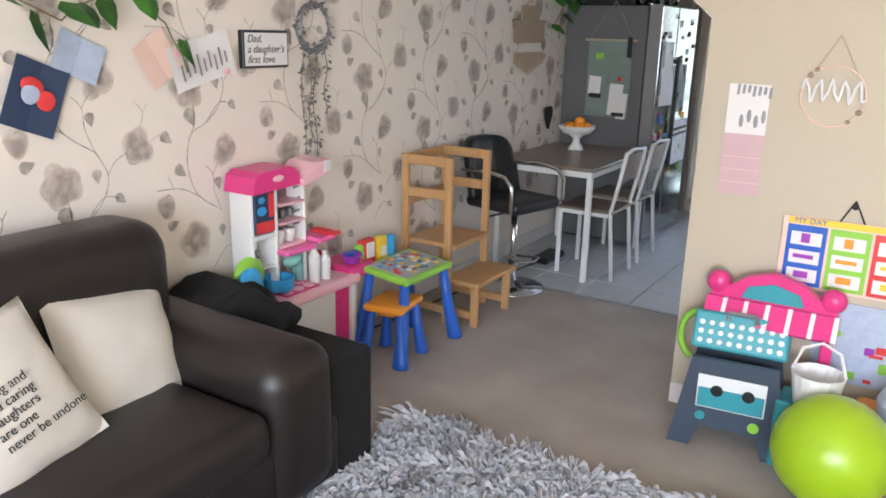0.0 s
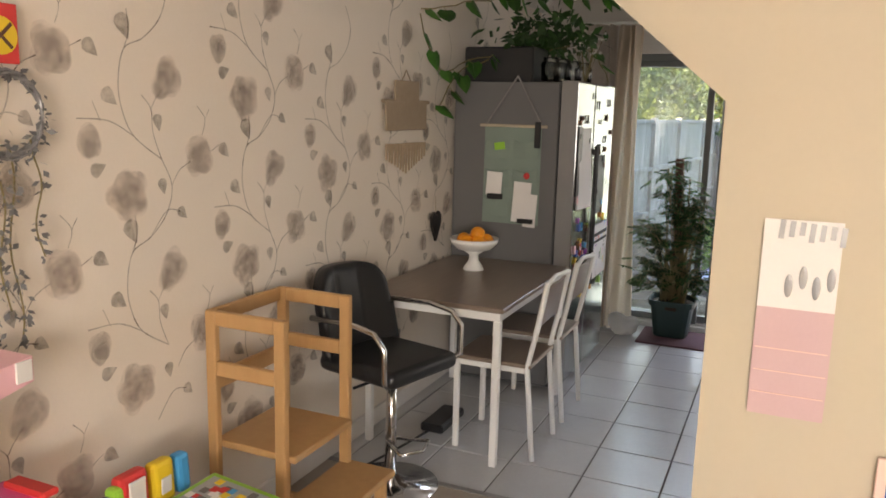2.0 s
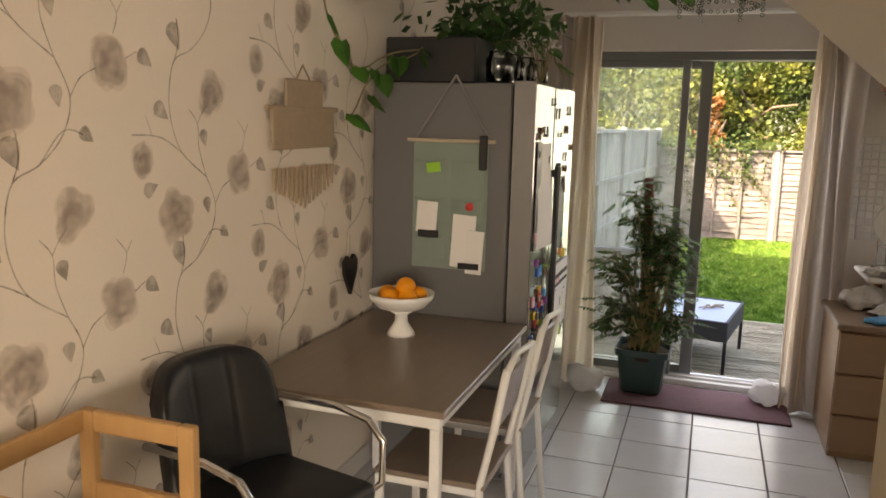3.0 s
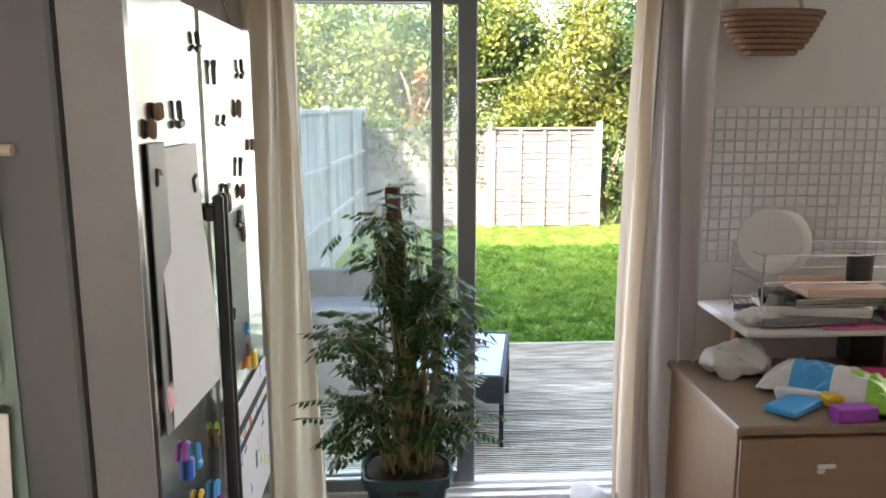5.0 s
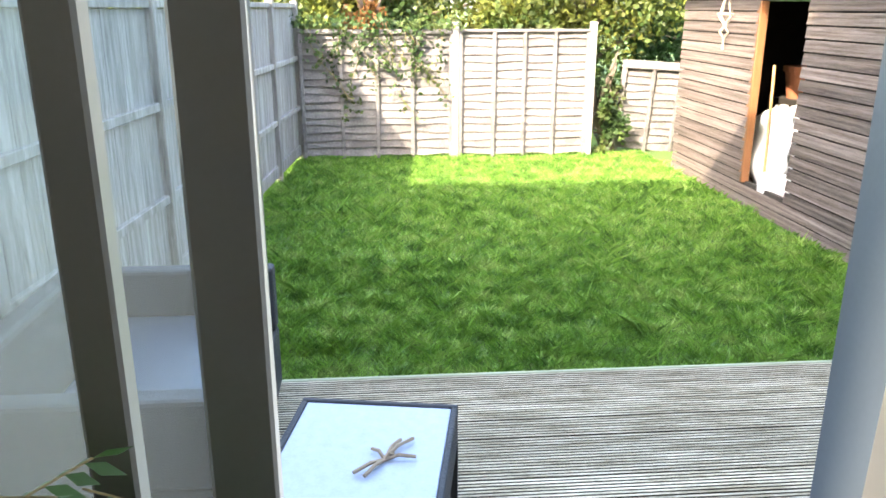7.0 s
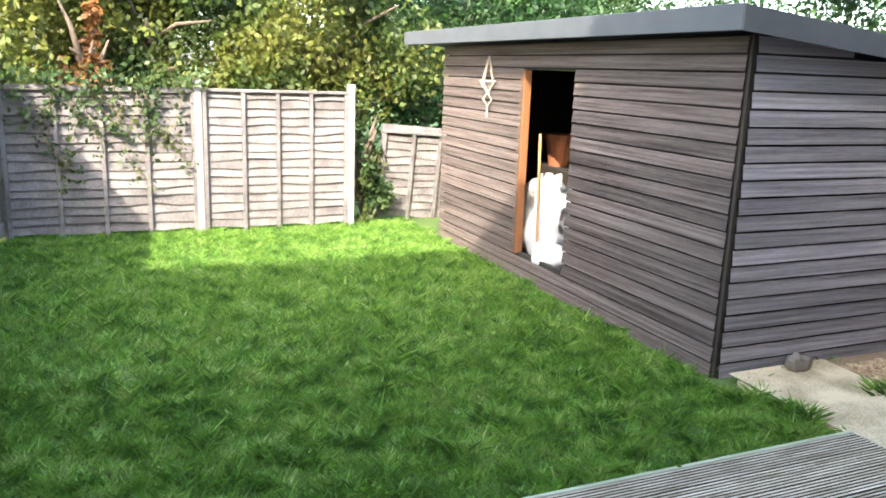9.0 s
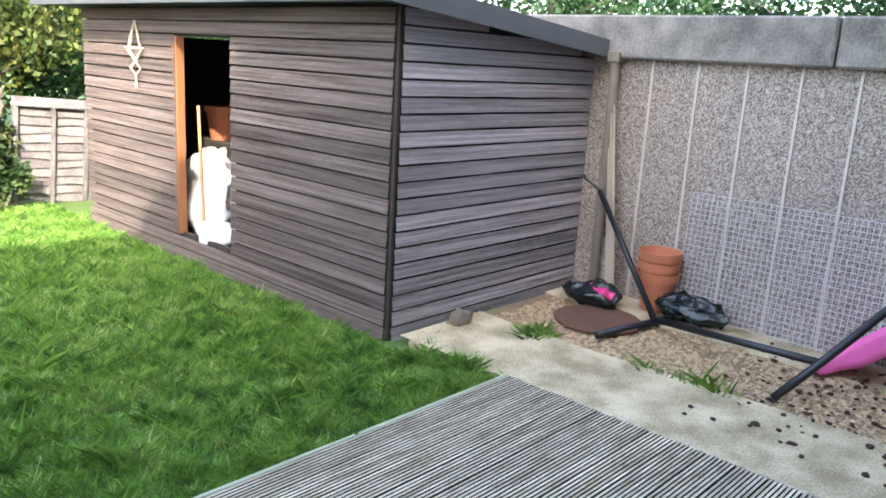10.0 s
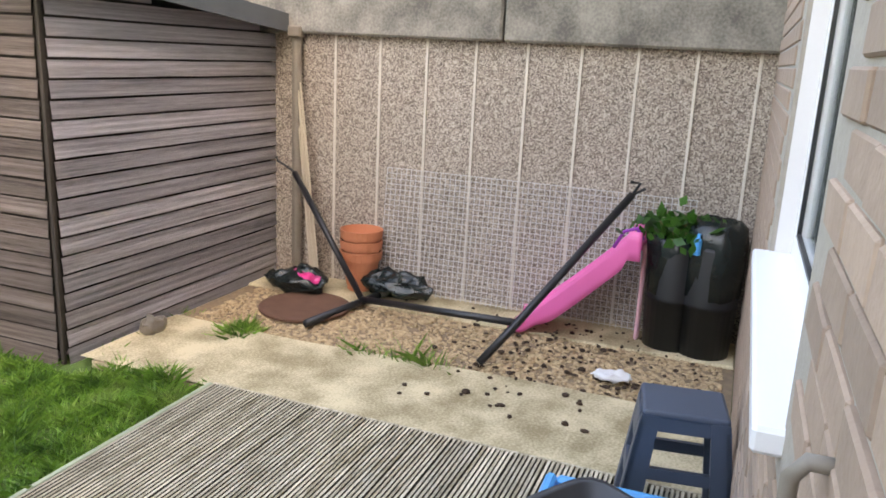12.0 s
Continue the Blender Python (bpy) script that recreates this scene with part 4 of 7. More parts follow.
# trees and hedges behind the fences
def crown(name, label, centre, spread_r, count, leaf, mat, trunk_h, seed, clumps=26, category="tree"):
    r = np.random.default_rng(seed)
    t = thing(name, label, category, (centre[0], centre[1], LAWN))
    h = centre[2] - LAWN
    s = Shape()
    pts = [(0.12 * math.sin(3 * q + seed), 0.1 * math.cos(2 * q), h * 1.1 * q) for q in [i / 6 for i in range(7)]]
    s.tube(pts, [0.11 * (1 - 0.75 * q) for q in [i / 6 for i in range(7)]], 8)
    tips = []
    for i in range(12):
        a, q = r.uniform(0, 6.28), r.uniform(0.3, 0.95)
        p0 = Vector((0.1 * math.sin(3 * q + seed), 0.1 * math.cos(2 * q), h * 1.1 * q))
        p2 = p0 + Vector((math.cos(a) * spread_r[0] * 0.75, math.sin(a) * spread_r[1] * 0.75, r.uniform(0.3, 0.9)))
        p1 = (p0 + p2) / 2 + Vector((0, 0, 0.12))
        s.tube([p0, p1, p2], [0.045, 0.03, 0.01], 5)
    part(t, "trunk", s, "bark", True)
    cs = r.normal(size=(clumps, 3))
    cs /= np.linalg.norm(cs, axis=1)[:, None]
    cs *= r.uniform(0.35, 1.0, (clumps, 1)) * np.array(spread_r)
    cs[:, 2] += h
    k = r.integers(0, clumps, count)
    d = r.normal(size=(count, 3))
    d /= np.linalg.norm(d, axis=1)[:, None]
    pl = cs[k] + d * (r.uniform(0, 1, (count, 1)) ** 0.5) * np.array(spread_r) * r.uniform(0.25, 0.46, (clumps, 1))[k]
    pl[:, 2] = np.maximum(pl[:, 2], 0.05)
    ob = new("leaves", leaf_mesh("leaves", pl, leaf, mat, r, 0.3, 0.62))
    ob.parent = t
    tagged(ob, kind="stuff")
    return t


for i, (x, y, z, sx, sy, sz, n, m, lab) in enumerate([
    (-5.5, 19.5, 1.9, 2.2, 1.6, 2.6, 15000, "tree_a", "large yellow-green garden shrub in autumn leaf"),
    (-2.6, 18.2, 1.7, 1.8, 1.3, 2.2, 15000, "tree_a", "dense yellowing hedge tree behind the fence"),
    (-0.3, 18.6, 1.8, 1.7, 1.3, 2.3, 15000, "tree_a", "green and yellow hedge tree behind the fence"),
    (2.0, 18.0, 1.6, 1.5, 1.2, 2.1, 15000, "tree_a", "bushy green hedge tree behind the fence"),
    (4.6, 18.8, 2.0, 2.0, 1.4, 2.6, 14000, "tree_b", "dark green tree behind the shed"),
    (8.0, 19.5, 2.3, 2.6, 1.8, 3.0, 14000, "tree_b", "dark green tree behind the shed"),
    (9.5, 15.0, 2.0, 2.4, 2.2, 2.7, 14000, "tree_b", "dark green tree beyond the garage"),
    (9.0, 10.5, 1.8, 2.0, 2.4, 2.3, 12000, "tree_b", "green tree beyond the garage"),
    (-0.2, 22.5, 3.6, 3.4, 2.0, 4.0, 16000, "tree_a", "tall yellow-green tree behind the garden"),
    (-6.5, 24.0, 3.8, 3.6, 2.0, 4.2, 16000, "tree_b", "tall dark green tree"),
    (6.0, 24.0, 4.0, 4.0, 2.0, 4.4, 16000, "tree_b", "tall dark green tree"),
    (5.5, 21.5, 3.0, 3.6, 1.4, 3.4, 16000, "tree_b", "dense dark green tree behind the shed"),
    (10.5, 27.0, 4.0, 6.0, 2.0, 4.6, 16000, "tree_b", "tall dark green trees in the distance"),
    (-1.5, 28.0, 4.0, 6.0, 2.0, 4.6, 16000, "tree_b", "tall dark green trees behind the gardens"),
    (14.0, 16.0, 3.4, 3.0, 4.0, 4.0, 14000, "tree_b", "tall dark green tree beyond the garage"),
    (-5.2, 14.5, 1.3, 1.8, 2.4, 1.7, 12000, "tree_a", "yellow-green shrub over the side fence"),
]):
    crown("tree", lab, (x, y, z), (sx, sy, sz), int(n * 1.6), 0.095, m, z, 20 + i)
crown("shrub", "orange-red leaved shrub among the hedge", (-1.05, 17.3, 1.35), (0.3, 0.3, 0.65), 900, 0.1, "tree_c", 1, 51, 10, "shrub")
crown("shrub", "tangled bramble between fence and shed", (1.78, 15.75, 0.2), (0.28, 0.25, 0.6), 1700, 0.07, "ivy", 1, 52, 14, "shrub")

# ivy hanging over the end fence
iv = thing("ivy", "trailing ivy hanging over the lap fence", "ivy", (-0.9, FY - 0.06, LAWN))
r = np.random.default_rng(8)
pl, vs = [], Shape()
for i in range(17):
    x0, z0 = r.uniform(-1.05, 0.95), 1.48
    L = r.uniform(0.12, 0.6) if r.random() < 0.75 else r.uniform(0.6, 1.1)
    pts = [(x0 + 0.14 * L * math.sin(5 * q + i) + 0.25 * q * L, 0.0 - 0.02 * q, z0 - L * q) for q in [k / 6 for k in range(7)]]
    vs.tube(pts, 0.004, 5)
    for q in range(int(55 * L) + 12):
        p = pts[r.integers(0, 7)]
        pl.append((p[0] + r.normal(0, 0.045), p[1] - abs(r.normal(0, 0.03)), p[2] + r.normal(0, 0.06)))
for i in range(480):
    pl.append((r.uniform(-1.0, 0.95), r.normal(0, 0.06), 1.5 + abs(r.normal(0, 0.07))))
part(iv, "stems", vs, "stem")
ob = new("leaves", leaf_mesh("leaves", pl, 0.06, "ivy", r, 0.4, 0.7))
ob.parent = iv
tagged(ob, kind="stuff")

# ---- timber shed ----
SX, SY0, SY1, SB = 2.36, 10.65, 14.85, -0.2
shed = thing("shed", "weathered timber-clad garden shed with a felt roof", "shed", (SX, SY0, SB))
SW, SL, SH = 2.0, SY1 - SY0, 1.93
D0, D1, DT = 1.72, 2.52, 1.71
part(shed, "inner_wall", Shape().box(0.03, 0.06, 0.03, D0, 0.03, SH, 0).box(0.03, 0.06, D1, SL - 0.03, 0.03, SH, 0).box(0.03, 0.06, D0, D1, DT, SH, 0).box(0.03, 0.06, D0, D1, 0.03, 0.15, 0).box(0.06, SW, 0.03, 0.06, 0.03, 1.72, 0).box(0.06, SW, SL - 0.06, SL - 0.03, 0.03, 1.72, 0).box(SW - 0.03, SW, 0.06, SL - 0.06, 0.03, 1.72, 0).box(0.03, SW, 0.03, SL - 0.03, 0.0, 0.03, 0), "shed_shade")
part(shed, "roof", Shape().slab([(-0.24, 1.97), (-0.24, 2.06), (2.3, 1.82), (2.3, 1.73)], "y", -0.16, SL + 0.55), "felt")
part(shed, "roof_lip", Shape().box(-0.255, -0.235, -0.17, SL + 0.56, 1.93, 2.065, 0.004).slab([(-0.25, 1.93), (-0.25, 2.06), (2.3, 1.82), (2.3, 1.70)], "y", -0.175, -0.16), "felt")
part(shed, "corner_post", Shape().box(-0.006, 0.018, -0.006, 0.018, -0.05, SH, 0.003), "shed_shade")
fw_ = part(shed, "front_wall", Shape().box(0.024, 0.029, 0.03, D0, 0.05, SH, 0).box(0.024, 0.029, D1, SL - 0.03, 0.05, SH, 0), "shed_shade")
sw_ = part(shed, "side_wall", Shape().slab([(0.03, 0.05), (SW, 0.05), (SW, 1.72), (0.03, 1.9)], "y", 0.024, 0.029), "shed_shade")
PH, PLINTH = 0.0993, -0.057


def plank(L, axis, w=PH, seed=0):
    """One feather-edged cladding board, thicker at its foot, slightly bowed."""
    s = Shape()
    n = 12
    def f(u, v):
        a = L * u
        wob = 0.004 * noise.noise(Vector((a * 2.0, seed * 7.7, 0)))
        out = -0.022 + 0.010 * v + wob
        z = 0.002 + (w - 0.013) * v + 0.003 * noise.noise(Vector((a * 3, seed, 4)))
        return Vector((a, out, z)) if axis == "x" else Vector((out, a, z))
    s.sheet(f, n, 1)
    g = bmesh.ops.solidify(s.bm, geom=s.bm.faces[:], thickness=0.014)
    return s


rows = int((SH - PLINTH) / PH)
for i in range(rows):
    z = PLINTH + PH * i
    top = z + PH
    if z + 0.02 < DT and top > 0.16:
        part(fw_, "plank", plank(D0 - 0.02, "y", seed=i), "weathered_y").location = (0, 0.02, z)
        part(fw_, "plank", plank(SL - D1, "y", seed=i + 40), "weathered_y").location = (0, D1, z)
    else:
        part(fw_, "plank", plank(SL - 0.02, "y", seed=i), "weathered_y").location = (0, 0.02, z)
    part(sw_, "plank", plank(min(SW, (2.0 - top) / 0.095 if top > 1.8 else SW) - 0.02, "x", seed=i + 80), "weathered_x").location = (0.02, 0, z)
part(shed, "door_jamb", Shape().box(-0.012, 0.06, D1 - 0.02, D1 + 0.055, 0.14, DT, 0.004), "jamb", label="orange cedar door jamb")
part(shed, "bearer", Shape().box(0.05, 0.13, 0.1, SL - 0.1, -0.07, 0.0, 0.004), "weathered")

# inside and on the shed
sb = solid("sack", Shape().ball((0, 0, 0.36), 0.38, (0.62, 1.0, 1.1), 26, 20).rough(0.09, 5).rough(0.06, 12).rough(0.025, 30), "white_bag", "bulging white plastic sack inside the shed door", "sack", (SX + 0.36, SY0 + 2.62, SB + 0.03), smooth=True)
sb2 = solid("sack", Shape().ball((0, 0, 0.13), 0.16, (0.9, 1.2, 0.8), 14, 10).rough(0.05, 8, 3), "white_bag", "small crumpled white and pink bag on the shed floor", "sack", (SX + 0.16, SY0 + 2.22, SB + 0.03), smooth=True)
for x, y, m, lab in ((0.2, 2.42, "teal", "green plastic bag stuffed inside the shed door"), (0.14, 2.28, "light_pink", "crumpled pink bag on the shed floor"), (0.3, 2.35, "black", "dark tool bag on the shed floor")):
    solid("sack", Shape().ball((0, 0, 0.09), 0.10, (0.9, 1.1, 0.85), 16, 12).rough(0.05, 10, y * 9).rough(0.025, 24, y * 5), m, lab, "sack", (SX + x, SY0 + y - 0.12, SB + 0.03), smooth=True)
solid("broom_handle", Shape().rod((0, 0, 0), (0.05, 0.16, 1.15), 0.013), "beech", "wooden broom handle leaning inside the shed", "broom", (SX + 0.10, SY0 + 2.30, SB + 0.03))
solid("terracotta_pot", Shape().lathe([(0.1, 0), (0.14, 0.25), (0.16, 0.25), (0.16, 0.3), (0.14, 0.3)], 18), "terracotta", "terracotta plant pot stacked inside the shed", "plant pot", (SX + 0.72, SY0 + 3.05, SB + 0.83), smooth=False)
solid("storage_box", Shape().box(-0.3, 0.3, -0.5, 0.3, 0, 0.8, 0.01), "shed_shade", "dark wooden box in the back of the shed", "box", (SX + 0.9, SY0 + 3.1, SB + 0.03))
lan = thing("hanging_planter", "pale macrame hanging planter on the shed wall", "planter", (SX - 0.05, SY0 + 3.1, 1.08))
hs = Shape()
for a in range(4):
    c, s_ = math.cos(a * 1.571), math.sin(a * 1.571)
    hs.tube([(0, 0, 0.54), (0.05 * c, 0.07 * s_, 0.36), (0.07 * c, 0.1 * s_, 0.3), (0.05 * s_, 0.08 * c, 0.16), (0, 0, 0.1)], 0.007, 5)
hs.tube([(0.07 * math.cos(q), 0.1 * math.sin(q), 0.32) for q in [i * 0.63 for i in range(10)]], 0.008, 5, True).rod((0, 0, 0), (0, 0, 0.1), 0.014, 0.006)
part(lan, "cords", hs, "string")

# ---- garage wall with coping ----
gw = structure("wall_garage", Shape().box(4.35, 4.5, 7.2, 15.5, -0.4, 1.53, 0), "pebble", "grey pebbledash concrete garage wall")
for i in range(9):
    y = 10.145 - 0.34 * i
    part(gw, "joint_strip", Shape().box(4.338, 4.352, y - 0.009, y + 0.009, PATIO, 1.53, 0.002).rough(0.002, 9, i), "pale_joint")
for a, b in ((7.2, 8.93), (8.945, 11.5), (11.515, 15.5)):
    part(gw, "coping", Shape().box(4.27, 4.56, a, b, 1.53, 1.83, 0.015), "coping")
structure("trim_downpipe", Shape().rod((4.29, 10.42, PATIO), (4.29, 10.42, 1.5), 0.035, sides=14).box(4.24, 4.34, 10.37, 10.47, 1.5, 1.58, 0.01), "pipe", "grey rainwater pipe in the corner")


# ---- living room things ----
def sofa():
    t = thing("sofa", "dark brown leather sofa with padded arms", "sofa", (-2.38, 0, 0))
    part(t, "base", Shape().box(0.03, 0.88, -1.2, 1.80, 0.05, 0.28, 0.03, None, 3), "leather", True)
    for a, b in ((-1.2, 0.18), (0.2, 1.47)):
        s = Shape().box(0.25, 0.93, a, b, 0.26, 0.44, 0.07, None, 4)
        part(t, "seat_cushion", s.rough(0.012, 4, a), "leather", True)
        s = Shape().box(0.02, 0.36, a, b + (0.15 if b > 1 else 0.0), 0.30, 0.89, 0.11, None, 5)
        part(t, "back_cushion", s.rough(0.016, 3, b), "leather", True)
    arm = Shape().box(0.05, 0.92, 1.47, 1.77, 0.05, 0.57, 0.1, None, 5)
    part(t, "arm", arm.rough(0.012, 4), "leather", True)
    part(t, "side_panel", Shape().box(0.06, 0.86, 1.76, 2.0, 0.02, 0.45, 0.02, None, 2), "black_cloth")
    return t


sofa()


def cushion(w, h, d, seed):
    s = Shape()
    for sgn in (1, -1):
        def f(u, v):
            a, b = 2 * u - 1, 2 * v - 1
            puff = max(0.0, (1 - abs(a) ** 2.4) * (1 - abs(b) ** 2.4)) ** 0.55
            pinch = 1 - 0.06 * (1 - a * a) * abs(b) ** 3 - 0.06 * (1 - b * b) * abs(a) ** 3
            return Vector((sgn * d * puff * 0.5 + 0.006 * noise.noise(Vector((a * 3, b * 3, seed + sgn))), a * w / 2 * pinch, b * h / 2 * pinch + h / 2))
        s.sheet(f, 16, 16)
    bmesh.ops.remove_doubles(s.bm, verts=s.bm.verts, dist=0.0005)
    return s


c1 = solid("cushion", cushion(0.42, 0.42, 0.14, 1), "cushion", "plain off-white scatter cushion on the sofa", "cushion", smooth=True, group="sofa cushions")
c1.matrix_basis = pose(-1.86, 1.30, 0.35, -8, -26, 6)
c2 = solid("cushion", cushion(0.42, 0.42, 0.13, 5), "cushion", "off-white cushion printed with black lettering", "cushion", smooth=True, group="sofa cushions")
c2.matrix_basis = pose(-1.72, 0.93, 0.41, 12, -28, 4)
text_on(c2, "years\nloving and\nand caring\ndaughters\nare one\nnever be undone", 0.034, (0.069, -0.07, 0.27), (90, 0, 90))
st8 = Shape()
for k in range(4):
    st8.box(-0.03, 0.03, -0.005, 0.005, 0, 0.004, 0, pose(0.066, -0.02, 0.36, 90, 0, 90) @ pose(0, 0, 0, 0, 0, 45 * k))
part(c2, "printed_star", st8, "ink")
g = Shape().ball((0, 0, 0.0), 0.3, (0.9, 0.75, 0.35), 26, 16).rough(0.09, 5, 2).rough(0.03, 14, 4)
solid("jacket", g, "black_cloth", "crumpled black jacket over the sofa arm", "jacket", (-2.06, 1.86, 0.46), smooth=True)


# shag rug
rug = thing("rug", "pale grey shaggy rug on the carpet", "rug", (-1.02, 1.25, 0), 0)
part(rug, "backing", Shape().box(-0.56, 1.35, -1.6, 1.08, 0.002, 0.02, 0.006), "shag")
n = 26000
r = np.random.default_rng(3)
c = np.c_[r.uniform(-0.57, 1.36, n), r.uniform(-0.9, 1.09, n)]
d = np.array([[noise.noise(Vector((p[0] * 5, p[1] * 5, 1))), noise.noise(Vector((p[0] * 5, p[1] * 5, 7)))] for p in c]) * 0.07 + r.normal(0, 0.018, (n, 2))
a = r.uniform(0, 6.28, n)
s_ = np.c_[np.cos(a), np.sin(a)] * 0.004
z = np.full(n, 0.018)
v = np.stack([np.c_[c - s_, z], np.c_[c + s_, z], np.c_[c + d + s_ * 0.6, z + r.uniform(0.02, 0.045, n)], np.c_[c + d * 1.5, z + r.uniform(0.01, 0.04, n)]], 1).reshape(-1, 3)
me = bpy.data.meshes.new("pile")
me.from_pydata(v.tolist(), [], np.arange(4 * n).reshape(-1, 4).tolist())
me.materials.append(M["shag"])
ob = new("pile", me)
ob.parent = rug
tagged(ob, kind="stuff")


def toy_kitchen():
    t = thing("toy_kitchen", "pink and white plastic toy kitchen with accessories", "toy kitchen", (-2.38, 2.05, 0))
    t.scale = (1, 0.94, 1)
    back = Shape().box(0.02, 0.14, 0.10, 0.122, 0.40, 0.88, 0.006).box(0.02, 0.14, 0.245, 0.267, 0.40, 0.88, 0.006).box(0.02, 0.14, 0.43, 0.448, 0.40, 0.86, 0.006)
    back.box(0.02, 0.04, 0.122, 0.245, 0.40, 0.86, 0.003).box(0.04, 0.14, 0.122, 0.245, 0.66, 0.68, 0.003).box(0.04, 0.14, 0.122, 0.245, 0.53, 0.54, 0.003).box(0.04, 0.12, 0.122, 0.245, 0.40, 0.43, 0.006)
    part(t, "back_panel", back, "white")
    part(t, "canopy", Shape().slab([(0.085, 0.86), (0.10, 0.925), (0.135, 0.945), (0.32, 0.95), (0.36, 0.925), (0.385, 0.87)], "x", 0.01, 0.175), "magenta")
    part(t, "canopy_badge", Shape().ball((0.177, 0.235, 0.91), 0.035, (0.08, 1.0, 0.4), 16, 10), "light_pink", True)
    part(t, "cupboard_door", Shape().box(0.128, 0.142, 0.124, 0.243, 0.685, 0.855, 0.004), "card_navy", label="dark printed cupboard door")
    part(t, "door_print", Shape().box(0.143, 0.145, 0.13, 0.237, 0.69, 0.735, 0).box(0.143, 0.145, 0.205, 0.237, 0.75, 0.85, 0), "red")
    part(t, "door_print_blue", Shape().ball((0.143, 0.165, 0.78), 0.028, (0.08, 1, 0.7), 12, 8).ball((0.143, 0.165, 0.825), 0.02, (0.08, 1, 0.7), 12, 8), "sky_blue", True)
    part(t, "niche_tap", Shape().tube([(0.05, 0.18, 0.58), (0.09, 0.18, 0.60), (0.10, 0.18, 0.57)], 0.010, 8).box(0.05, 0.13, 0.15, 0.21, 0.43, 0.47, 0.012), "mid_grey", True)
    part(t, "printed_back", Shape().box(0.035, 0.042, 0.268, 0.43, 0.60, 0.86, 0.001), "card_mauve", label="mauve printed shelf back")
    for z in (0.60, 0.70, 0.78):
        part(t, "shelf", Shape().box(0.042, 0.15, 0.268, 0.43, z, z + 0.012, 0.004), "light_pink")
    for y, z in ((0.285, 0.712), (0.335, 0.712), (0.385, 0.712), (0.30, 0.792)):
        part(t, "spice_jar", Shape().box(0.06, 0.1, y, y + 0.03, z, z + 0.042, 0.008), "dark_grey")
    for y in (0.31, 0.375):
        part(t, "cup", Shape().lathe([(0.02, 0), (0.028, 0.05), (0.028, 0.055)], 12, (0.1, y, 0.612)), "white", True)
    part(t, "hood", Shape().slab([(0.37, 0.86), (0.37, 0.89), (0.46, 0.95), (0.55, 0.96), (0.55, 0.90), (0.47, 0.885)], "x", 0.04, 0.20), "light_pink")
    part(t, "hood_frame", Shape().box(0.20, 0.206, 0.50, 0.545, 0.905, 0.955, 0.002), "card")
    part(t, "shelf_lip", Shape().box(0.12, 0.20, 0.25, 0.45, 0.575, 0.60, 0.008), "pink")
    part(t, "side_shelf", Shape().box(0.06, 0.22, 0.44, 0.56, 0.60, 0.622, 0.008), "pink")
    part(t, "shelf_bars", Shape().box(0.10, 0.24, 0.52, 0.57, 0.622, 0.64, 0.006), "red")
    part(t, "spiral", Shape().tube([(0.1 + 0.022 * math.cos(q * 1.3), 0.44 + 0.022 * math.sin(q * 1.3), 0.64 + 0.011 * q) for q in range(20)], 0.006, 6), "mid_grey")
    part(t, "post", Shape().box(0.10, 0.13, 0.445, 0.475, 0.42, 0.60, 0.006), "beech")
    part(t, "mixer", Shape().ball((0.12, 0.37, 0.53), 0.05, (0.7, 1.2, 0.7), 14, 10).box(0.09, 0.14, 0.39, 0.43, 0.42, 0.52, 0.012), "mint")
    part(t, "counter", Shape().box(0.0, 0.26, 0.07, 0.70, 0.37, 0.42, 0.02, None, 3), "light_pink")
    part(t, "counter_end", Shape().box(0.02, 0.245, 0.64, 0.83, 0.385, 0.445, 0.022, None, 3), "magenta")
    part(t, "counter_end", Shape().box(0.03, 0.24, 0.05, 0.16, 0.385, 0.43, 0.018, None, 2), "magenta")
    part(t, "hob", Shape().box(0.10, 0.235, 0.20, 0.42, 0.419, 0.426, 0.003), "magenta")
    hb = Shape()
    for y in (0.24, 0.31, 0.38):
        for x in (0.14, 0.20):
            hb.lathe([(0.026, 0), (0.026, 0.005), (0.016, 0.006)], 12, (x, y, 0.426))
    part(t, "hob_rings", hb, "light_pink")
    part(t, "apron", Shape().box(0.22, 0.235, 0.10, 0.52, 0.16, 0.37, 0.006), "white")
    part(t, "oven_door", Shape().box(0.10, 0.215, 0.54, 0.66, 0.03, 0.37, 0.008), "magenta")
    for y in (0.08, 0.50, 0.665):
        part(t, "leg", Shape().box(0.02, 0.23, y, y + 0.04, 0.0, 0.38, 0.01), "white")
    return t


toy_kitchen()
solid("toy_pan", Shape().lathe([(0.05, 0), (0.062, 0.01), (0.066, 0.06), (0.06, 0.06), (0.055, 0.015)], 20), "sky_blue", "blue toy saucepan on the toy hob", "toy pan", (-2.22, 2.27, 0.433), smooth=False)
solid("toy_ball", Shape().ball((0, 0, 0), 0.072, (0.5, 0.9, 1.05)), "sky_blue", "blue toy ball at the end of the toy kitchen", "toy", (-2.19, 2.08, 0.505), smooth=True)
solid("toy_plate", Shape().ball((0, 0, 0), 0.085, (0.35, 1, 1)), "green", "green toy disc leaning on the toy kitchen", "toy", (-2.25, 2.13, 0.52), smooth=True)
for k, (y, h) in enumerate(((2.57, 0.17), (2.64, 0.13))):
    solid("toy_bottle", Shape().lathe([(0.024, 0), (0.026, h * 0.7), (0.012, h * 0.85), (0.012, h)], 14), "white", "white plastic toy bottle on the counter", "toy bottle", (-2.2, y - 0.10, 0.42), group="toy bottles")
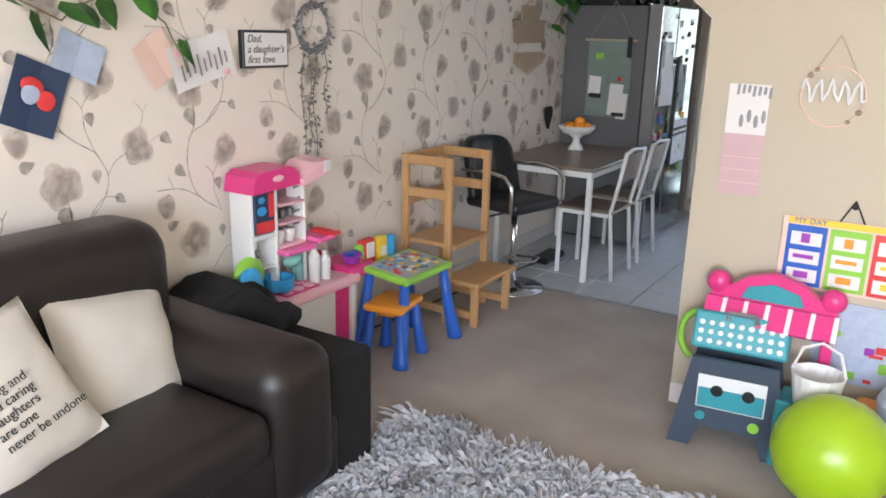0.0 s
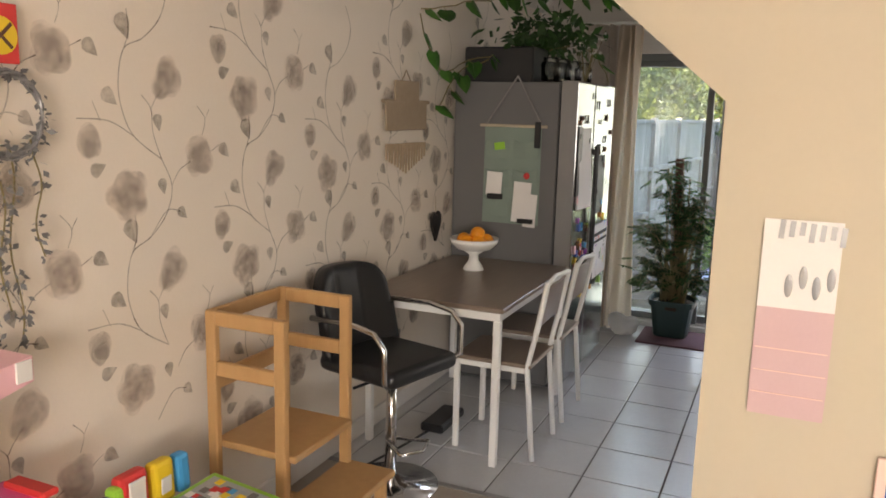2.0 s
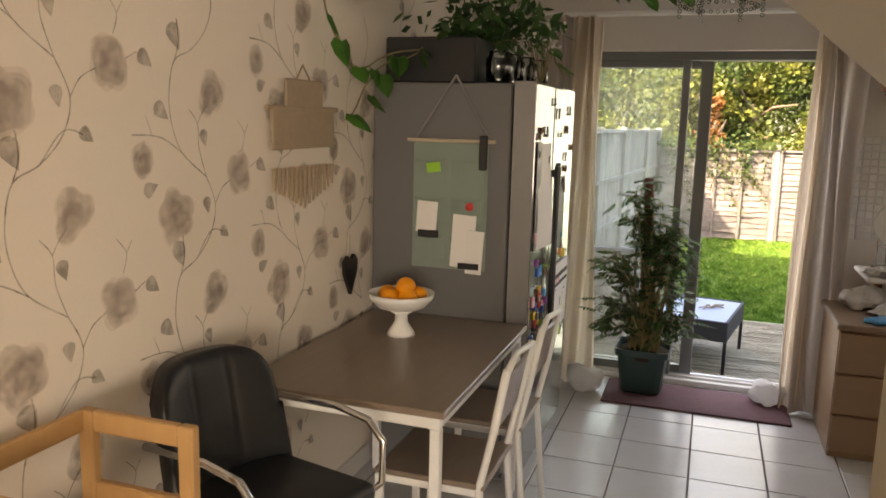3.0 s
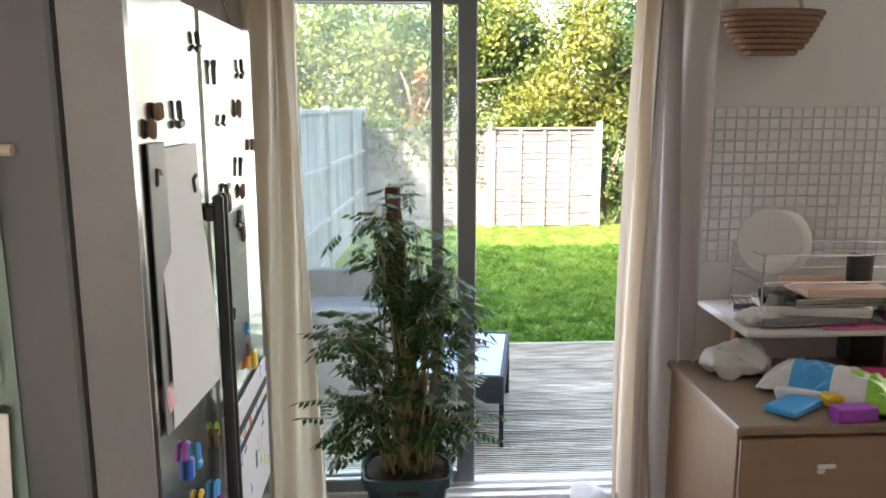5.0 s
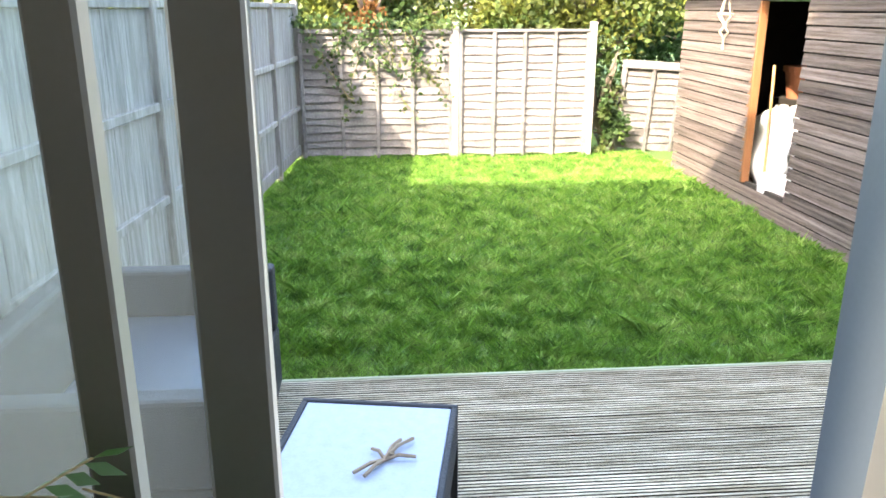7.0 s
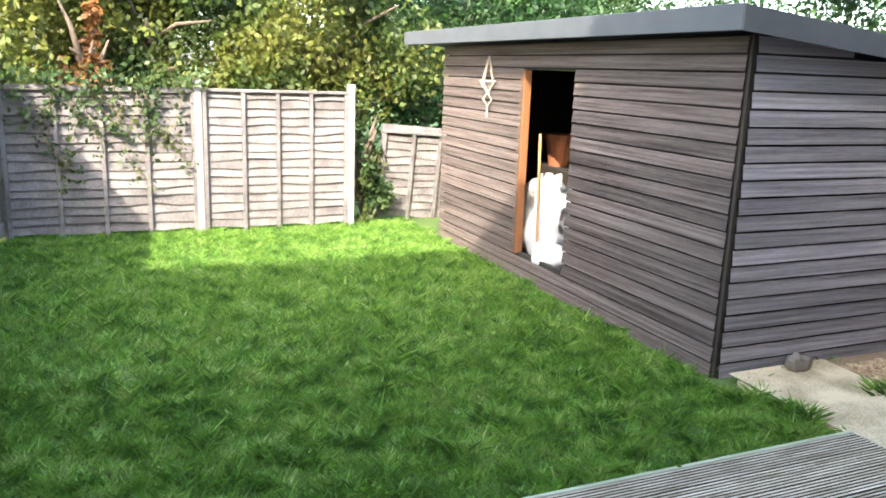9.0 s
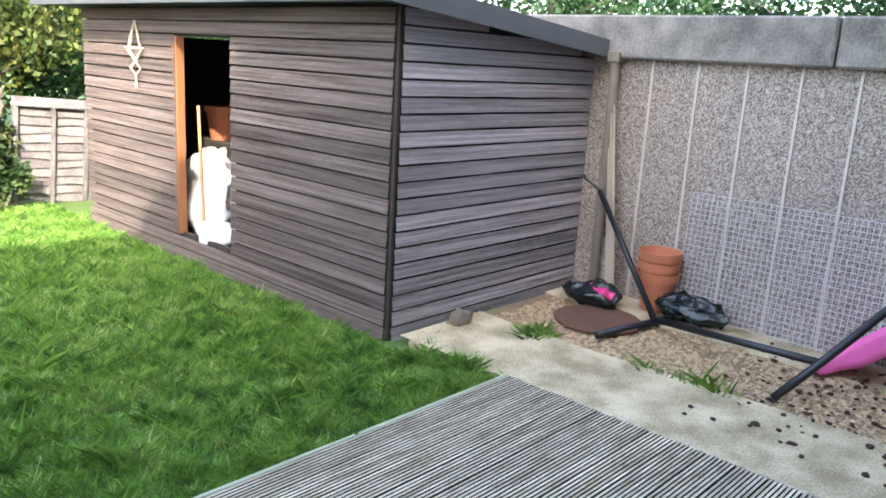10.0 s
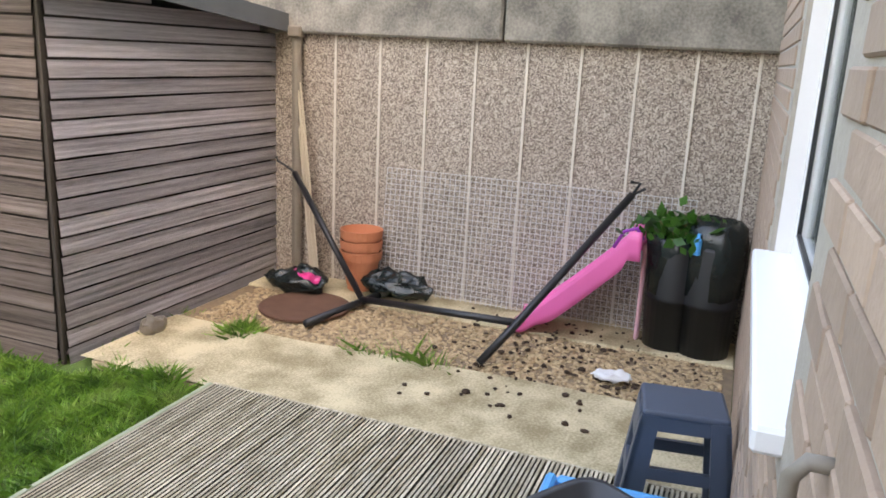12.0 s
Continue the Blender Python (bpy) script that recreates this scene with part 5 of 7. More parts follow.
solid("toy_bowl", Shape().lathe([(0.03, 0), (0.05, 0.04), (0.046, 0.04), (0.026, 0.006)], 16), "purple", "purple toy bowl on the counter", "toy bowl", (-2.2, 2.73, 0.447))
solid("toy_kettle", Shape().lathe([(0.035, 0), (0.038, 0.07), (0.02, 0.10), (0.006, 0.11)], 14), "red", "red toy kettle on the counter", "toy kettle", (-2.27, 2.58, 0.42))


def activity_desk():
    t = thing("activity_desk", "green and blue plastic activity desk", "toy desk", (-2.03, 2.94, 0))
    tilt = pose(0, 0, 0.41, 0, 6, 0)
    part(t, "top", Shape().box(-0.13, 0.14, -0.20, 0.20, -0.02, 0.012, 0.03, tilt, 4), "green")
    part(t, "screen", Shape().box(-0.105, 0.115, -0.17, 0.17, 0.012, 0.016, 0.002, tilt), "card_grey")
    rr = random.Random(6)
    for m in ("card", "dark_grey", "red", "yellow", "sky_blue"):
        pr = Shape()
        for k in range(11):
            a, b = rr.uniform(-0.10, 0.085), rr.uniform(-0.165, 0.135)
            pr.box(a, a + 0.022, b, b + 0.028, 0.0162, 0.0172 + 0.0002 * k, 0, tilt)
        part(t, "printed_pictures", pr, m)
    for y, m, w, h in ((-0.17, "blue", 0.09, 0.10), (-0.06, "red", 0.10, 0.14), (0.05, "yellow", 0.08, 0.13), (0.13, "sky_blue", 0.05, 0.12), (-0.115, "green", 0.04, 0.12)):
        part(t, "page", Shape().box(-0.19, -0.145, y - w / 2, y + w / 2, 0.40, 0.40 + h, 0.014, pose(0, 0, 0, 0, -4, 0), 2), m)
    part(t, "page_label", Shape().box(-0.178, -0.17, -0.09, -0.03, 0.435, 0.51, 0.003).box(-0.178, -0.172, 0.03, 0.07, 0.42, 0.47, 0.003), "card")
    for x, y in ((-0.10, -0.16), (-0.10, 0.16), (0.10, -0.16), (0.10, 0.16)):
        part(t, "leg", Shape().tube([(x, y, 0.40), (x * 1.15, y * 1.2, 0.2), (x * 1.3, y * 1.45, 0.04), (x * 1.35, y * 1.5, 0.0)], [0.022, 0.027, 0.034, 0.04], 14), "blue", True)
    return t


activity_desk()


def toy_stool():
    t = thing("toy_stool", "orange and blue plastic child's stool", "stool", (-2.0, 2.79, 0), 10)
    part(t, "seat", Shape().box(-0.10, 0.10, -0.125, 0.125, 0.255, 0.29, 0.016, None, 4).box(-0.06, 0.06, -0.07, 0.07, 0.22, 0.256, 0.01), "orange", True)
    for x in (-0.07, 0.07):
        for y in (-0.085, 0.085):
            part(t, "leg", Shape().tube([(x, y, 0.258), (x * 1.2, y * 1.15, 0.12), (x * 1.35, y * 1.3, 0.03), (x * 1.4, y * 1.35, 0)], [0.02, 0.024, 0.03, 0.034], 14), "blue", True)
    return t


toy_stool()


def tower():
    t = thing("learning_tower", "pale beech wooden learning tower step stool", "step stool", (-2.34, 3.325, 0))
    W = 0.39
    up = Shape()
    for y in (0.0, W):
        for x in (0.03, 0.30):
            up.box(x - 0.02, x + 0.02, y - 0.014, y + 0.014, 0.0, 0.88, 0.004)
        up.box(0.05, 0.28, y - 0.012, y + 0.012, 0.83, 0.88, 0.004).box(0.05, 0.28, y - 0.012, y + 0.012, 0.66, 0.71, 0.004)
    part(t, "frame", up, "beech")
    part(t, "back_rail", Shape().box(0.012, 0.03, 0.014, W - 0.014, 0.83, 0.88, 0.003).box(0.012, 0.03, 0.014, W - 0.014, 0.6, 0.66, 0.003), "beech")
    part(t, "platform", Shape().box(0.012, 0.34, 0.016, W - 0.016, 0.40, 0.425, 0.004), "beech")
    part(t, "step", Shape().box(0.28, 0.50, -0.02, W + 0.02, 0.225, 0.25, 0.005), "beech")
    for y in (0.02, W - 0.02):
        part(t, "step_leg", Shape().box(0.44, 0.48, y - 0.014, y + 0.014, 0.0, 0.225, 0.004), "beech")
        part(t, "floor_rail", Shape().box(0.05, 0.438, y - 0.012, y + 0.012, 0.04, 0.08, 0.004), "beech")
    return t


tower()


def folding_stool():
    t = thing("folding_stool", "dark blue plastic folding step stool with teal dotted top", "step stool", (-0.48, 2.88, 0), 6)
    part(t, "front_leg", Shape().slab([(-0.21, 0), (-0.13, 0), (-0.10, 0.09), (0.10, 0.09), (0.13, 0), (0.21, 0), (0.15, 0.36), (-0.15, 0.36)], "y", -0.1, -0.075), "navy")
    part(t, "back_leg", Shape().slab([(-0.21, 0), (-0.15, 0), (-0.1, 0.3), (0.1, 0.3), (0.15, 0), (0.21, 0), (0.15, 0.36), (-0.15, 0.36)], "y", 0.06, 0.085), "navy")
    part(t, "cartoon_panel", Shape().box(-0.12, 0.12, -0.104, -0.1, 0.17, 0.30, 0.001), "white")
    part(t, "green_button", Shape().rod((0.09, -0.1, 0.125), (0.09, -0.106, 0.125), 0.02, sides=16), "green")
    part(t, "teal_button", Shape().rod((-0.10, -0.1, 0.135), (-0.10, -0.106, 0.135), 0.018, sides=16), "teal")
    part(t, "panel_teal", Shape().box(-0.115, 0.115, -0.107, -0.104, 0.175, 0.25, 0.001), "teal")
    for x in (-0.05, 0.06):
        part(t, "dot", Shape().rod((x, -0.107, 0.245), (x, -0.111, 0.245), 0.022, sides=14), "black")
    tl = pose(0, -0.02, 0.37, 68, 0, 0)
    part(t, "top", Shape().box(-0.17, 0.17, 0.0, 0.145, -0.015, 0.015, 0.012, tl, 2), "teal")
    dots = Shape()
    for i in range(9):
        for j in range(3):
            dots.lathe([(0.011, 0), (0.009, 0.004), (0.002, 0.005)], 8, (-0.14 + 0.035 * i, 0.03 + 0.034 * j, 0.015))
    bmesh.ops.transform(dots.bm, matrix=tl, verts=dots.bm.verts)
    part(t, "dots", dots, "white")
    part(t, "handle", Shape().tube([(-0.05, -0.02, 0.495), (-0.05, -0.025, 0.525), (0.05, -0.025, 0.525), (0.05, -0.02, 0.495)], 0.009, 6), "mid_grey")
    return t


folding_stool()


def toy_shop():
    t = thing("toy_stall", "magenta toy shop stand with striped awning", "toy shop", (-0.40, 2.99, -0.06))
    arch = [(-0.22, 0.55), (0.22, 0.55), (0.22, 0.63), (0.15, 0.66), (0.10, 0.70), (0.0, 0.73), (-0.10, 0.70), (-0.15, 0.66), (-0.22, 0.63)]
    part(t, "sign", Shape().slab(arch, "y", -0.03, 0.01), "magenta")
    part(t, "sign_face", Shape().slab([(-0.11, 0.62), (0.11, 0.62), (0.09, 0.665), (0.0, 0.69), (-0.09, 0.665)], "y", -0.036, -0.03), "teal")
    for k in range(6):
        x = -0.23 + 0.0767 * k
        part(t, "awning_panel", Shape().slab([(-0.10, 0.535), (-0.05, 0.612), (-0.036, 0.612), (-0.09, 0.525)], "x", x, x + 0.06), "magenta")
        part(t, "awning_stripe", Shape().slab([(-0.10, 0.535), (-0.05, 0.612), (-0.036, 0.612), (-0.09, 0.525)], "x", x + 0.0605, x + 0.0762), "white")
    for x in (-0.2, 0.2):
        part(t, "knob", Shape().ball((x, -0.01, 0.66), 0.045, (1, 0.8, 1), 14, 10), "magenta", True)
        part(t, "post", Shape().box(x - 0.02, x + 0.02, -0.02, 0.02, 0.06, 0.55, 0.006), "magenta")
    part(t, "curved_handle", Shape().tube([(-0.25 + 0.07 * math.cos(q), -0.02, 0.43 + 0.1 * math.sin(q)) for q in [0.6 + i * 0.25 for i in range(16)]], 0.014, 8), "green", True)
    part(t, "counter", Shape().box(-0.22, 0.22, -0.14, 0.02, 0.22, 0.26, 0.01).box(-0.2, 0.2, -0.02, 0.02, 0.06, 0.22, 0.004), "teal")
    return t


toy_shop()
solid("exercise_ball", Shape().ball((0, 0, 0.19), 0.19, (1, 1, 1), 40, 24), "lime", "shiny lime green inflatable ball on the carpet", "ball", (-0.11, 2.64, 0.0), smooth=True)
solid("toy_dome", Shape().lathe([(0.13, 0), (0.135, 0.06), (0.1, 0.13), (0.03, 0.16)], 24), "card_sky", "pale blue and red domed toy", "toy", (0.12, 2.9, 0.25))
solid("toy_box", Shape().box(-0.2, 0.2, -0.12, 0.12, 0, 0.25, 0.02, None, 2), "orange", "orange toy box against the wall", "toy box", (0.12, 2.92, 0))
solid("toy_basket", Shape().lathe([(0.07, 0), (0.09, 0.12), (0.085, 0.12), (0.06, 0.01)], 18).tube([(-0.085, 0, 0.12), (-0.06, 0, 0.2), (0, 0, 0.23), (0.06, 0, 0.2), (0.085, 0, 0.12)], 0.006, 6), "white", "small white toy basket with pink lid", "toy basket", (-0.2, 2.83, 0.26))
solid("toy_crate", Shape().box(-0.12, 0.12, -0.08, 0.08, 0, 0.26, 0.008), "teal", "teal cartoned toy beside the stool", "toy", (-0.2, 2.86, 0))


# things on the cream wall
def wall_charts():
    t = thing("wall_chart", "cardboard daily routine chart with coloured columns", "chart", (-0.09, 3.095, 0.60))
    part(t, "board", Shape().box(-0.33, 0.52, -0.01, 0.0, 0.0, 0.27, 0.002), "card_blush")
    part(t, "title_band", Shape().box(-0.31, 0.5, -0.012, -0.01, 0.245, 0.268, 0), "yellow")
    text_on(t, "MY DAY", 0.03, (-0.29, -0.0125, 0.247), (90, 0, 0), "blue")
    for x, m in ((-0.31, "blue"), (-0.165, "green"), (-0.02, "red"), (0.12, "orange")):
        part(t, "column", Shape().box(x, x + 0.135, -0.013, -0.0105, 0.01, 0.24, 0.001), m)
        for k in range(3):
            part(t, "pocket", Shape().box(x + 0.015, x + 0.12, -0.0155, -0.013, 0.025 + 0.07 * k, 0.075 + 0.07 * k, 0.001), "card")
        part(t, "picture", Shape().box(x + 0.04, x + 0.09, -0.017, -0.0155, 0.04, 0.065, 0).box(x + 0.03, x + 0.1, -0.017, -0.0155, 0.115, 0.13, 0).box(x + 0.05, x + 0.08, -0.017, -0.0155, 0.175, 0.21, 0), {"blue": "purple", "green": "orange", "red": "yellow", "orange": "sky_blue"}[m])
    part(t, "hanger", Shape().rod((-0.14, -0.01, 0.27), (-0.1, -0.01, 0.35), 0.003).rod((-0.06, -0.01, 0.27), (-0.1, -0.01, 0.35), 0.003).ball((-0.1, -0.012, 0.33), 0.012), "black")
    u = thing("wall_poster", "pale blue illustrated educational poster", "poster", (0.06, 3.095, 0.26))
    part(u, "sheet", Shape().box(-0.32, 0.45, -0.006, 0.0, 0.0, 0.31, 0.001), "card_sky")
    rr = random.Random(2)
    for k in range(34):
        x, z = rr.uniform(-0.3, 0.38), rr.uniform(0.01, 0.27)
        part(u, "picture", Shape().box(x, x + rr.uniform(0.02, 0.07), -0.0085 - 0.00005 * k, -0.006, z, z + rr.uniform(0.012, 0.04), 0), rr.choice(["red", "green", "yellow", "blue", "card", "purple", "orange", "light_pink"]))


wall_charts()
cal = thing("calendar", "paper wall calendar with pink month sheet", "calendar", (-0.6, 3.098, 0.92))
part(cal, "sheet", Shape().sheet(lambda u, v: Vector((-0.085 + 0.17 * u, -0.004 - 0.004 * math.sin(3 * v), 0.24 * v)), 4, 8).rough(0.001, 8), "card_pink")
part(cal, "picture", Shape().sheet(lambda u, v: Vector((-0.085 + 0.17 * u, -0.006, 0.24 + 0.19 * v)), 2, 2), "card")
cp = Shape()
for k in range(7):
    cp.box(-0.08 + 0.022 * k, -0.068 + 0.022 * k, -0.0075, -0.006, 0.385 + 0.006 * (k % 3), 0.425, 0, pose(0, 0, 0, 0, 4, 0))
for k in range(4):
    cp.ball((-0.02 + 0.03 * k, -0.0066, 0.29 + 0.02 * (k % 2)), 0.016, (0.6, 0.05, 1.6), 8, 6)
part(cal, "pattern", cp, "mid_grey")
part(cal, "ruled_lines", Shape().box(-0.08, 0.08, -0.0095, -0.0085, 0.05, 0.052, 0).box(-0.08, 0.08, -0.0095, -0.0085, 0.1, 0.102, 0).box(-0.08, 0.08, -0.0095, -0.0085, 0.15, 0.152, 0), "card_blush")
cal.scale = (0.86, 1, 0.97)
ns = thing("name_sign", "round wire wall sign with looping white script", "wall sign", (-0.32, 3.085, 1.31))
part(ns, "ring", Shape().tube([(0.105 * math.cos(q), 0, 0.105 * math.sin(q)) for q in [i * 0.2618 for i in range(24)]], 0.003, 6, True), "card_blush")
part(ns, "script", Shape().tube([(-0.1 + 0.2 * q, -0.004, 0.02 + 0.035 * math.sin(30 * q) + 0.01 * math.sin(70 * q)) for q in [i / 60 for i in range(61)]], 0.005, 6), "white")
part(ns, "strings", Shape().rod((-0.07, 0, 0.08), (0.0, 0.005, 0.21), 0.002).rod((0.07, 0, 0.08), (0.0, 0.005, 0.21), 0.002), "string")
part(ns, "beads", Shape().ball((-0.08, -0.004, 0.07), 0.01).ball((-0.06, -0.004, 0.09), 0.008).ball((0.09, -0.004, -0.05), 0.01).ball((0.06, -0.004, -0.085), 0.008), "macrame", True)

# things on the wallpapered wall
sg = thing("wall_sign", "black framed white sign with script lettering", "wall sign", (-2.385, 2.40, 1.41), 90)
part(sg, "frame", Shape().box(-0.13, 0.13, -0.012, 0.015, -0.075, 0.075, 0.003), "black")
part(sg, "face", Shape().box(-0.12, 0.12, -0.016, -0.012, -0.065, 0.065, 0.001), "card")
text_on(sg, "Dad,\na daughter's\nfirst love", 0.043, (-0.11, -0.0165, 0.028), (90, 0, 0), shear=0.3)
wr = thing("wreath", "wire wreath with trailing leafy strands and yellow tag", "wreath", (-2.37, 2.68, 1.50), 90)
w = Shape()
for k in range(5):
    w.tube([((0.1 + 0.008 * math.sin(k + 5 * q)) * math.cos(q), -0.01 + 0.01 * math.sin(3 * q + k), (0.1 + 0.008 * math.cos(k * 2 + 4 * q)) * math.sin(q)) for q in [i * 0.2618 for i in range(24)]], 0.004, 5, True)
part(wr, "ring", w, "mid_grey")
w, pl = Shape(), []
r = np.random.default_rng(9)
for x, L in ((-0.075, 0.62), (-0.03, 0.42), (0.0, 0.5), (0.075, 0.30)):
    pts = [(x + 0.012 * math.sin(9 * q + x * 60), -0.008, -0.06 - L * q) for q in [i / 12 for i in range(13)]]
    w.tube(pts, 0.0025, 5)
    for q in range(int(L * 130)):
        p = pts[r.integers(0, 13)]
        pl.append((p[0] + r.normal(0, 0.006), p[1] - 0.006, p[2] + r.uniform(-0.03, 0.03)))
for q in range(140):
    a = r.uniform(0, 6.28)
    pl.append((0.1 * math.cos(a) + r.normal(0, 0.008), -0.015, 0.1 * math.sin(a) + r.normal(0, 0.008)))
part(wr, "strands", w, "stem")
ob = new("leaves", leaf_mesh("leaves", pl, 0.022, "dark_grey", r, 0.6, 0.6))
ob.parent = wr
part(wr, "tag", Shape().box(-0.05, 0.05, -0.008, 0.0, 0.12, 0.26, 0.002), "red")
part(wr, "tag_face", Shape().rod((0, -0.008, 0.185), (0, -0.011, 0.185), 0.045, sides=20), "yellow")
part(wr, "tag_marks", Shape().box(-0.04, 0.04, -0.013, -0.011, -0.004, 0.004, 0, pose(0, 0, 0.185, 0, 45, 0)).box(-0.04, 0.04, -0.0135, -0.0115, -0.004, 0.004, 0, pose(0, 0, 0.185, 0, -45, 0)), "rust")


def wall_card(label, y, z, w, h, turn, mat, marks=None):
    t = thing("greeting_card", label, "card", (-2.392, y, z))
    t.matrix_basis = pose(-2.392, y, z, 0, 0, 90) @ pose(0, 0, 0, 0, turn, 0)
    part(t, "sheet", Shape().sheet(lambda u, v: Vector((w * (u - 0.5), -0.004 - 0.02 * abs(u - 0.5), h * (v - 0.5))), 6, 2), mat)
    if marks:
        marks(t)
    return t


def heart_marks(t):
    part(t, "print", Shape().ball((-0.02, -0.016, 0.03), 0.035, (1.1, 0.12, 0.8)).ball((0.035, -0.016, 0.0), 0.032, (1, 0.12, 1)), "red", True)
    part(t, "print_blue", Shape().ball((-0.02, -0.018, 0.005), 0.03, (1, 0.12, 1.1)), "card_sky", True)


def letter_marks(t):
    s = Shape()
    for k in range(9):
        x = -0.11 + 0.027 * k
        s.box(x, x + 0.008, -0.02, -0.0185, -0.05 + 0.008 * (k % 3), 0.01 + 0.02 * (k % 2), 0)
    part(t, "writing", s, "mid_grey")
    part(t, "print", Shape().ball((0.1, -0.018, -0.07), 0.018, (1, 0.2, 0.7)).ball((-0.1, -0.018, 0.06), 0.02, (1, 0.2, 1)), "light_pink", True)


wall_card("dark blue greeting card with a heart print", 1.40, 1.27, 0.18, 0.22, 22, "card_navy", heart_marks)
wall_card("pale blue photo card pinned to the wall", 1.56, 1.39, 0.17, 0.13, 24, "card_sky")
wall_card("blush pink card tucked behind a letter", 1.87, 1.38, 0.15, 0.17, -32, "card_blush")
wall_card("white decorated letter pinned to the wall", 2.07, 1.37, 0.30, 0.17, -14, "card", letter_marks)


def heart_leaf(sh, at, size, yaw, dip):
    m = Matrix.Translation(at) @ Euler((radians(dip), 0, radians(yaw))).to_matrix().to_4x4()
    prof = [(0, 0), (0.32, -0.14), (0.52, 0.1), (0.42, 0.5), (0.16, 0.85), (0, 1.05), (-0.16, 0.85), (-0.42, 0.5), (-0.52, 0.1), (-0.32, -0.14)]
    vs = [sh.bm.verts.new(m @ Vector((a * size, b * size, -0.18 * size * abs(a) + 0.1 * size * (b - 0.5) ** 2))) for a, b in prof]
    mid = sh.bm.verts.new(m @ Vector((0, size * 0.45, 0.05 * size)))
    for i in range(len(vs)):
        sh.bm.faces.new((vs[i], vs[(i + 1) % len(vs)], mid))


def pothos(label, at, runs, seed, size=0.085, every=0.11):
    t = thing("pothos_vine", label, "plant", at)
    rr = random.Random(seed)
    stem, lv = Shape(), Shape()
    for run in runs:
        pts = []
        for a, b in zip(run, run[1:]):
            a, b = Vector(a), Vector(b)
            n = max(2, int((b - a).length / 0.06))
            pts += [a.lerp(b, i / n) + Vector((rr.uniform(-0.006, 0.006), rr.uniform(-0.01, 0.01), rr.uniform(-0.012, 0.012))) for i in range(n)]
        pts.append(Vector(run[-1]))
        stem.tube(pts, 0.0035, 6)
        d = 0
        for p, q in zip(pts, pts[1:]):
            d += (q - p).length
            if d > every * rr.uniform(0.7, 1.3):
                d = 0
                off = Vector((rr.uniform(0.01, 0.04), rr.uniform(-0.03, 0.03), rr.uniform(-0.03, 0.02)))
                stem.rod(p, p + off, 0.002, sides=5)
                heart_leaf(lv, p + off, size * rr.uniform(0.7, 1.25), rr.uniform(-150, -30), rr.uniform(-80, -35))
    part(t, "stem", stem, "stem", True)
    part(t, "leaves", lv, "pothos")
    return t


pothos("green pothos vine trailing along the papered wall", (-2.38, 0, 0), [
    [(0.02, 1.05, 1.72), (0.02, 1.35, 1.56), (0.02, 1.5, 1.50), (0.02, 1.72, 1.62), (0.02, 1.9, 1.50), (0.02, 1.98, 1.33)],
    [(0.02, 1.72, 1.62), (0.02, 1.8, 1.72), (0.02, 1.9, 1.78)],
], 3, 0.10, 0.13)

mc = thing("macrame_hanging", "natural cord macrame wall hanging", "wall hanging", (-2.385, 4.85, 1.20), 90)
mc.scale = (1.3, 1, 1.25)
m_ = Shape().box(-0.17, 0.17, -0.012, 0.0, 0.19, 0.30, 0.004).rod((-0.19, -0.005, 0.30), (0.19, -0.005, 0.30), 0.007).rod((-0.1, -0.004, 0.31), (0, 0, 0.42), 0.003).rod((0.1, -0.004, 0.31), (0, 0, 0.42), 0.003)
m_.box(-0.1, 0.1, -0.011, 0.0, 0.3, 0.38, 0.004)
for k in range(15):
    x = -0.16 + 0.0228 * k
    m_.rod((x, -0.006, 0.14), (x, -0.006, 0.02 + 0.06 * abs(k - 7) / 7), 0.008, 0.005, 6)
part(mc, "cords", m_.rough(0.003, 30), "macrame")
ht = thing("heart_ornament", "dark wooden heart hanging on the wall", "ornament", (-2.385, 5.22, 0.92), 90)
part(ht, "heart", Shape().slab([(0, -0.09), (0.055, 0.0), (0.06, 0.05), (0.03, 0.075), (0, 0.055), (-0.03, 0.075), (-0.06, 0.05), (-0.055, 0.0)], "y", -0.015, 0.0), "leather")
part(ht, "string", Shape().rod((0, -0.006, 0.06), (0, -0.004, 0.16), 0.002), "string")


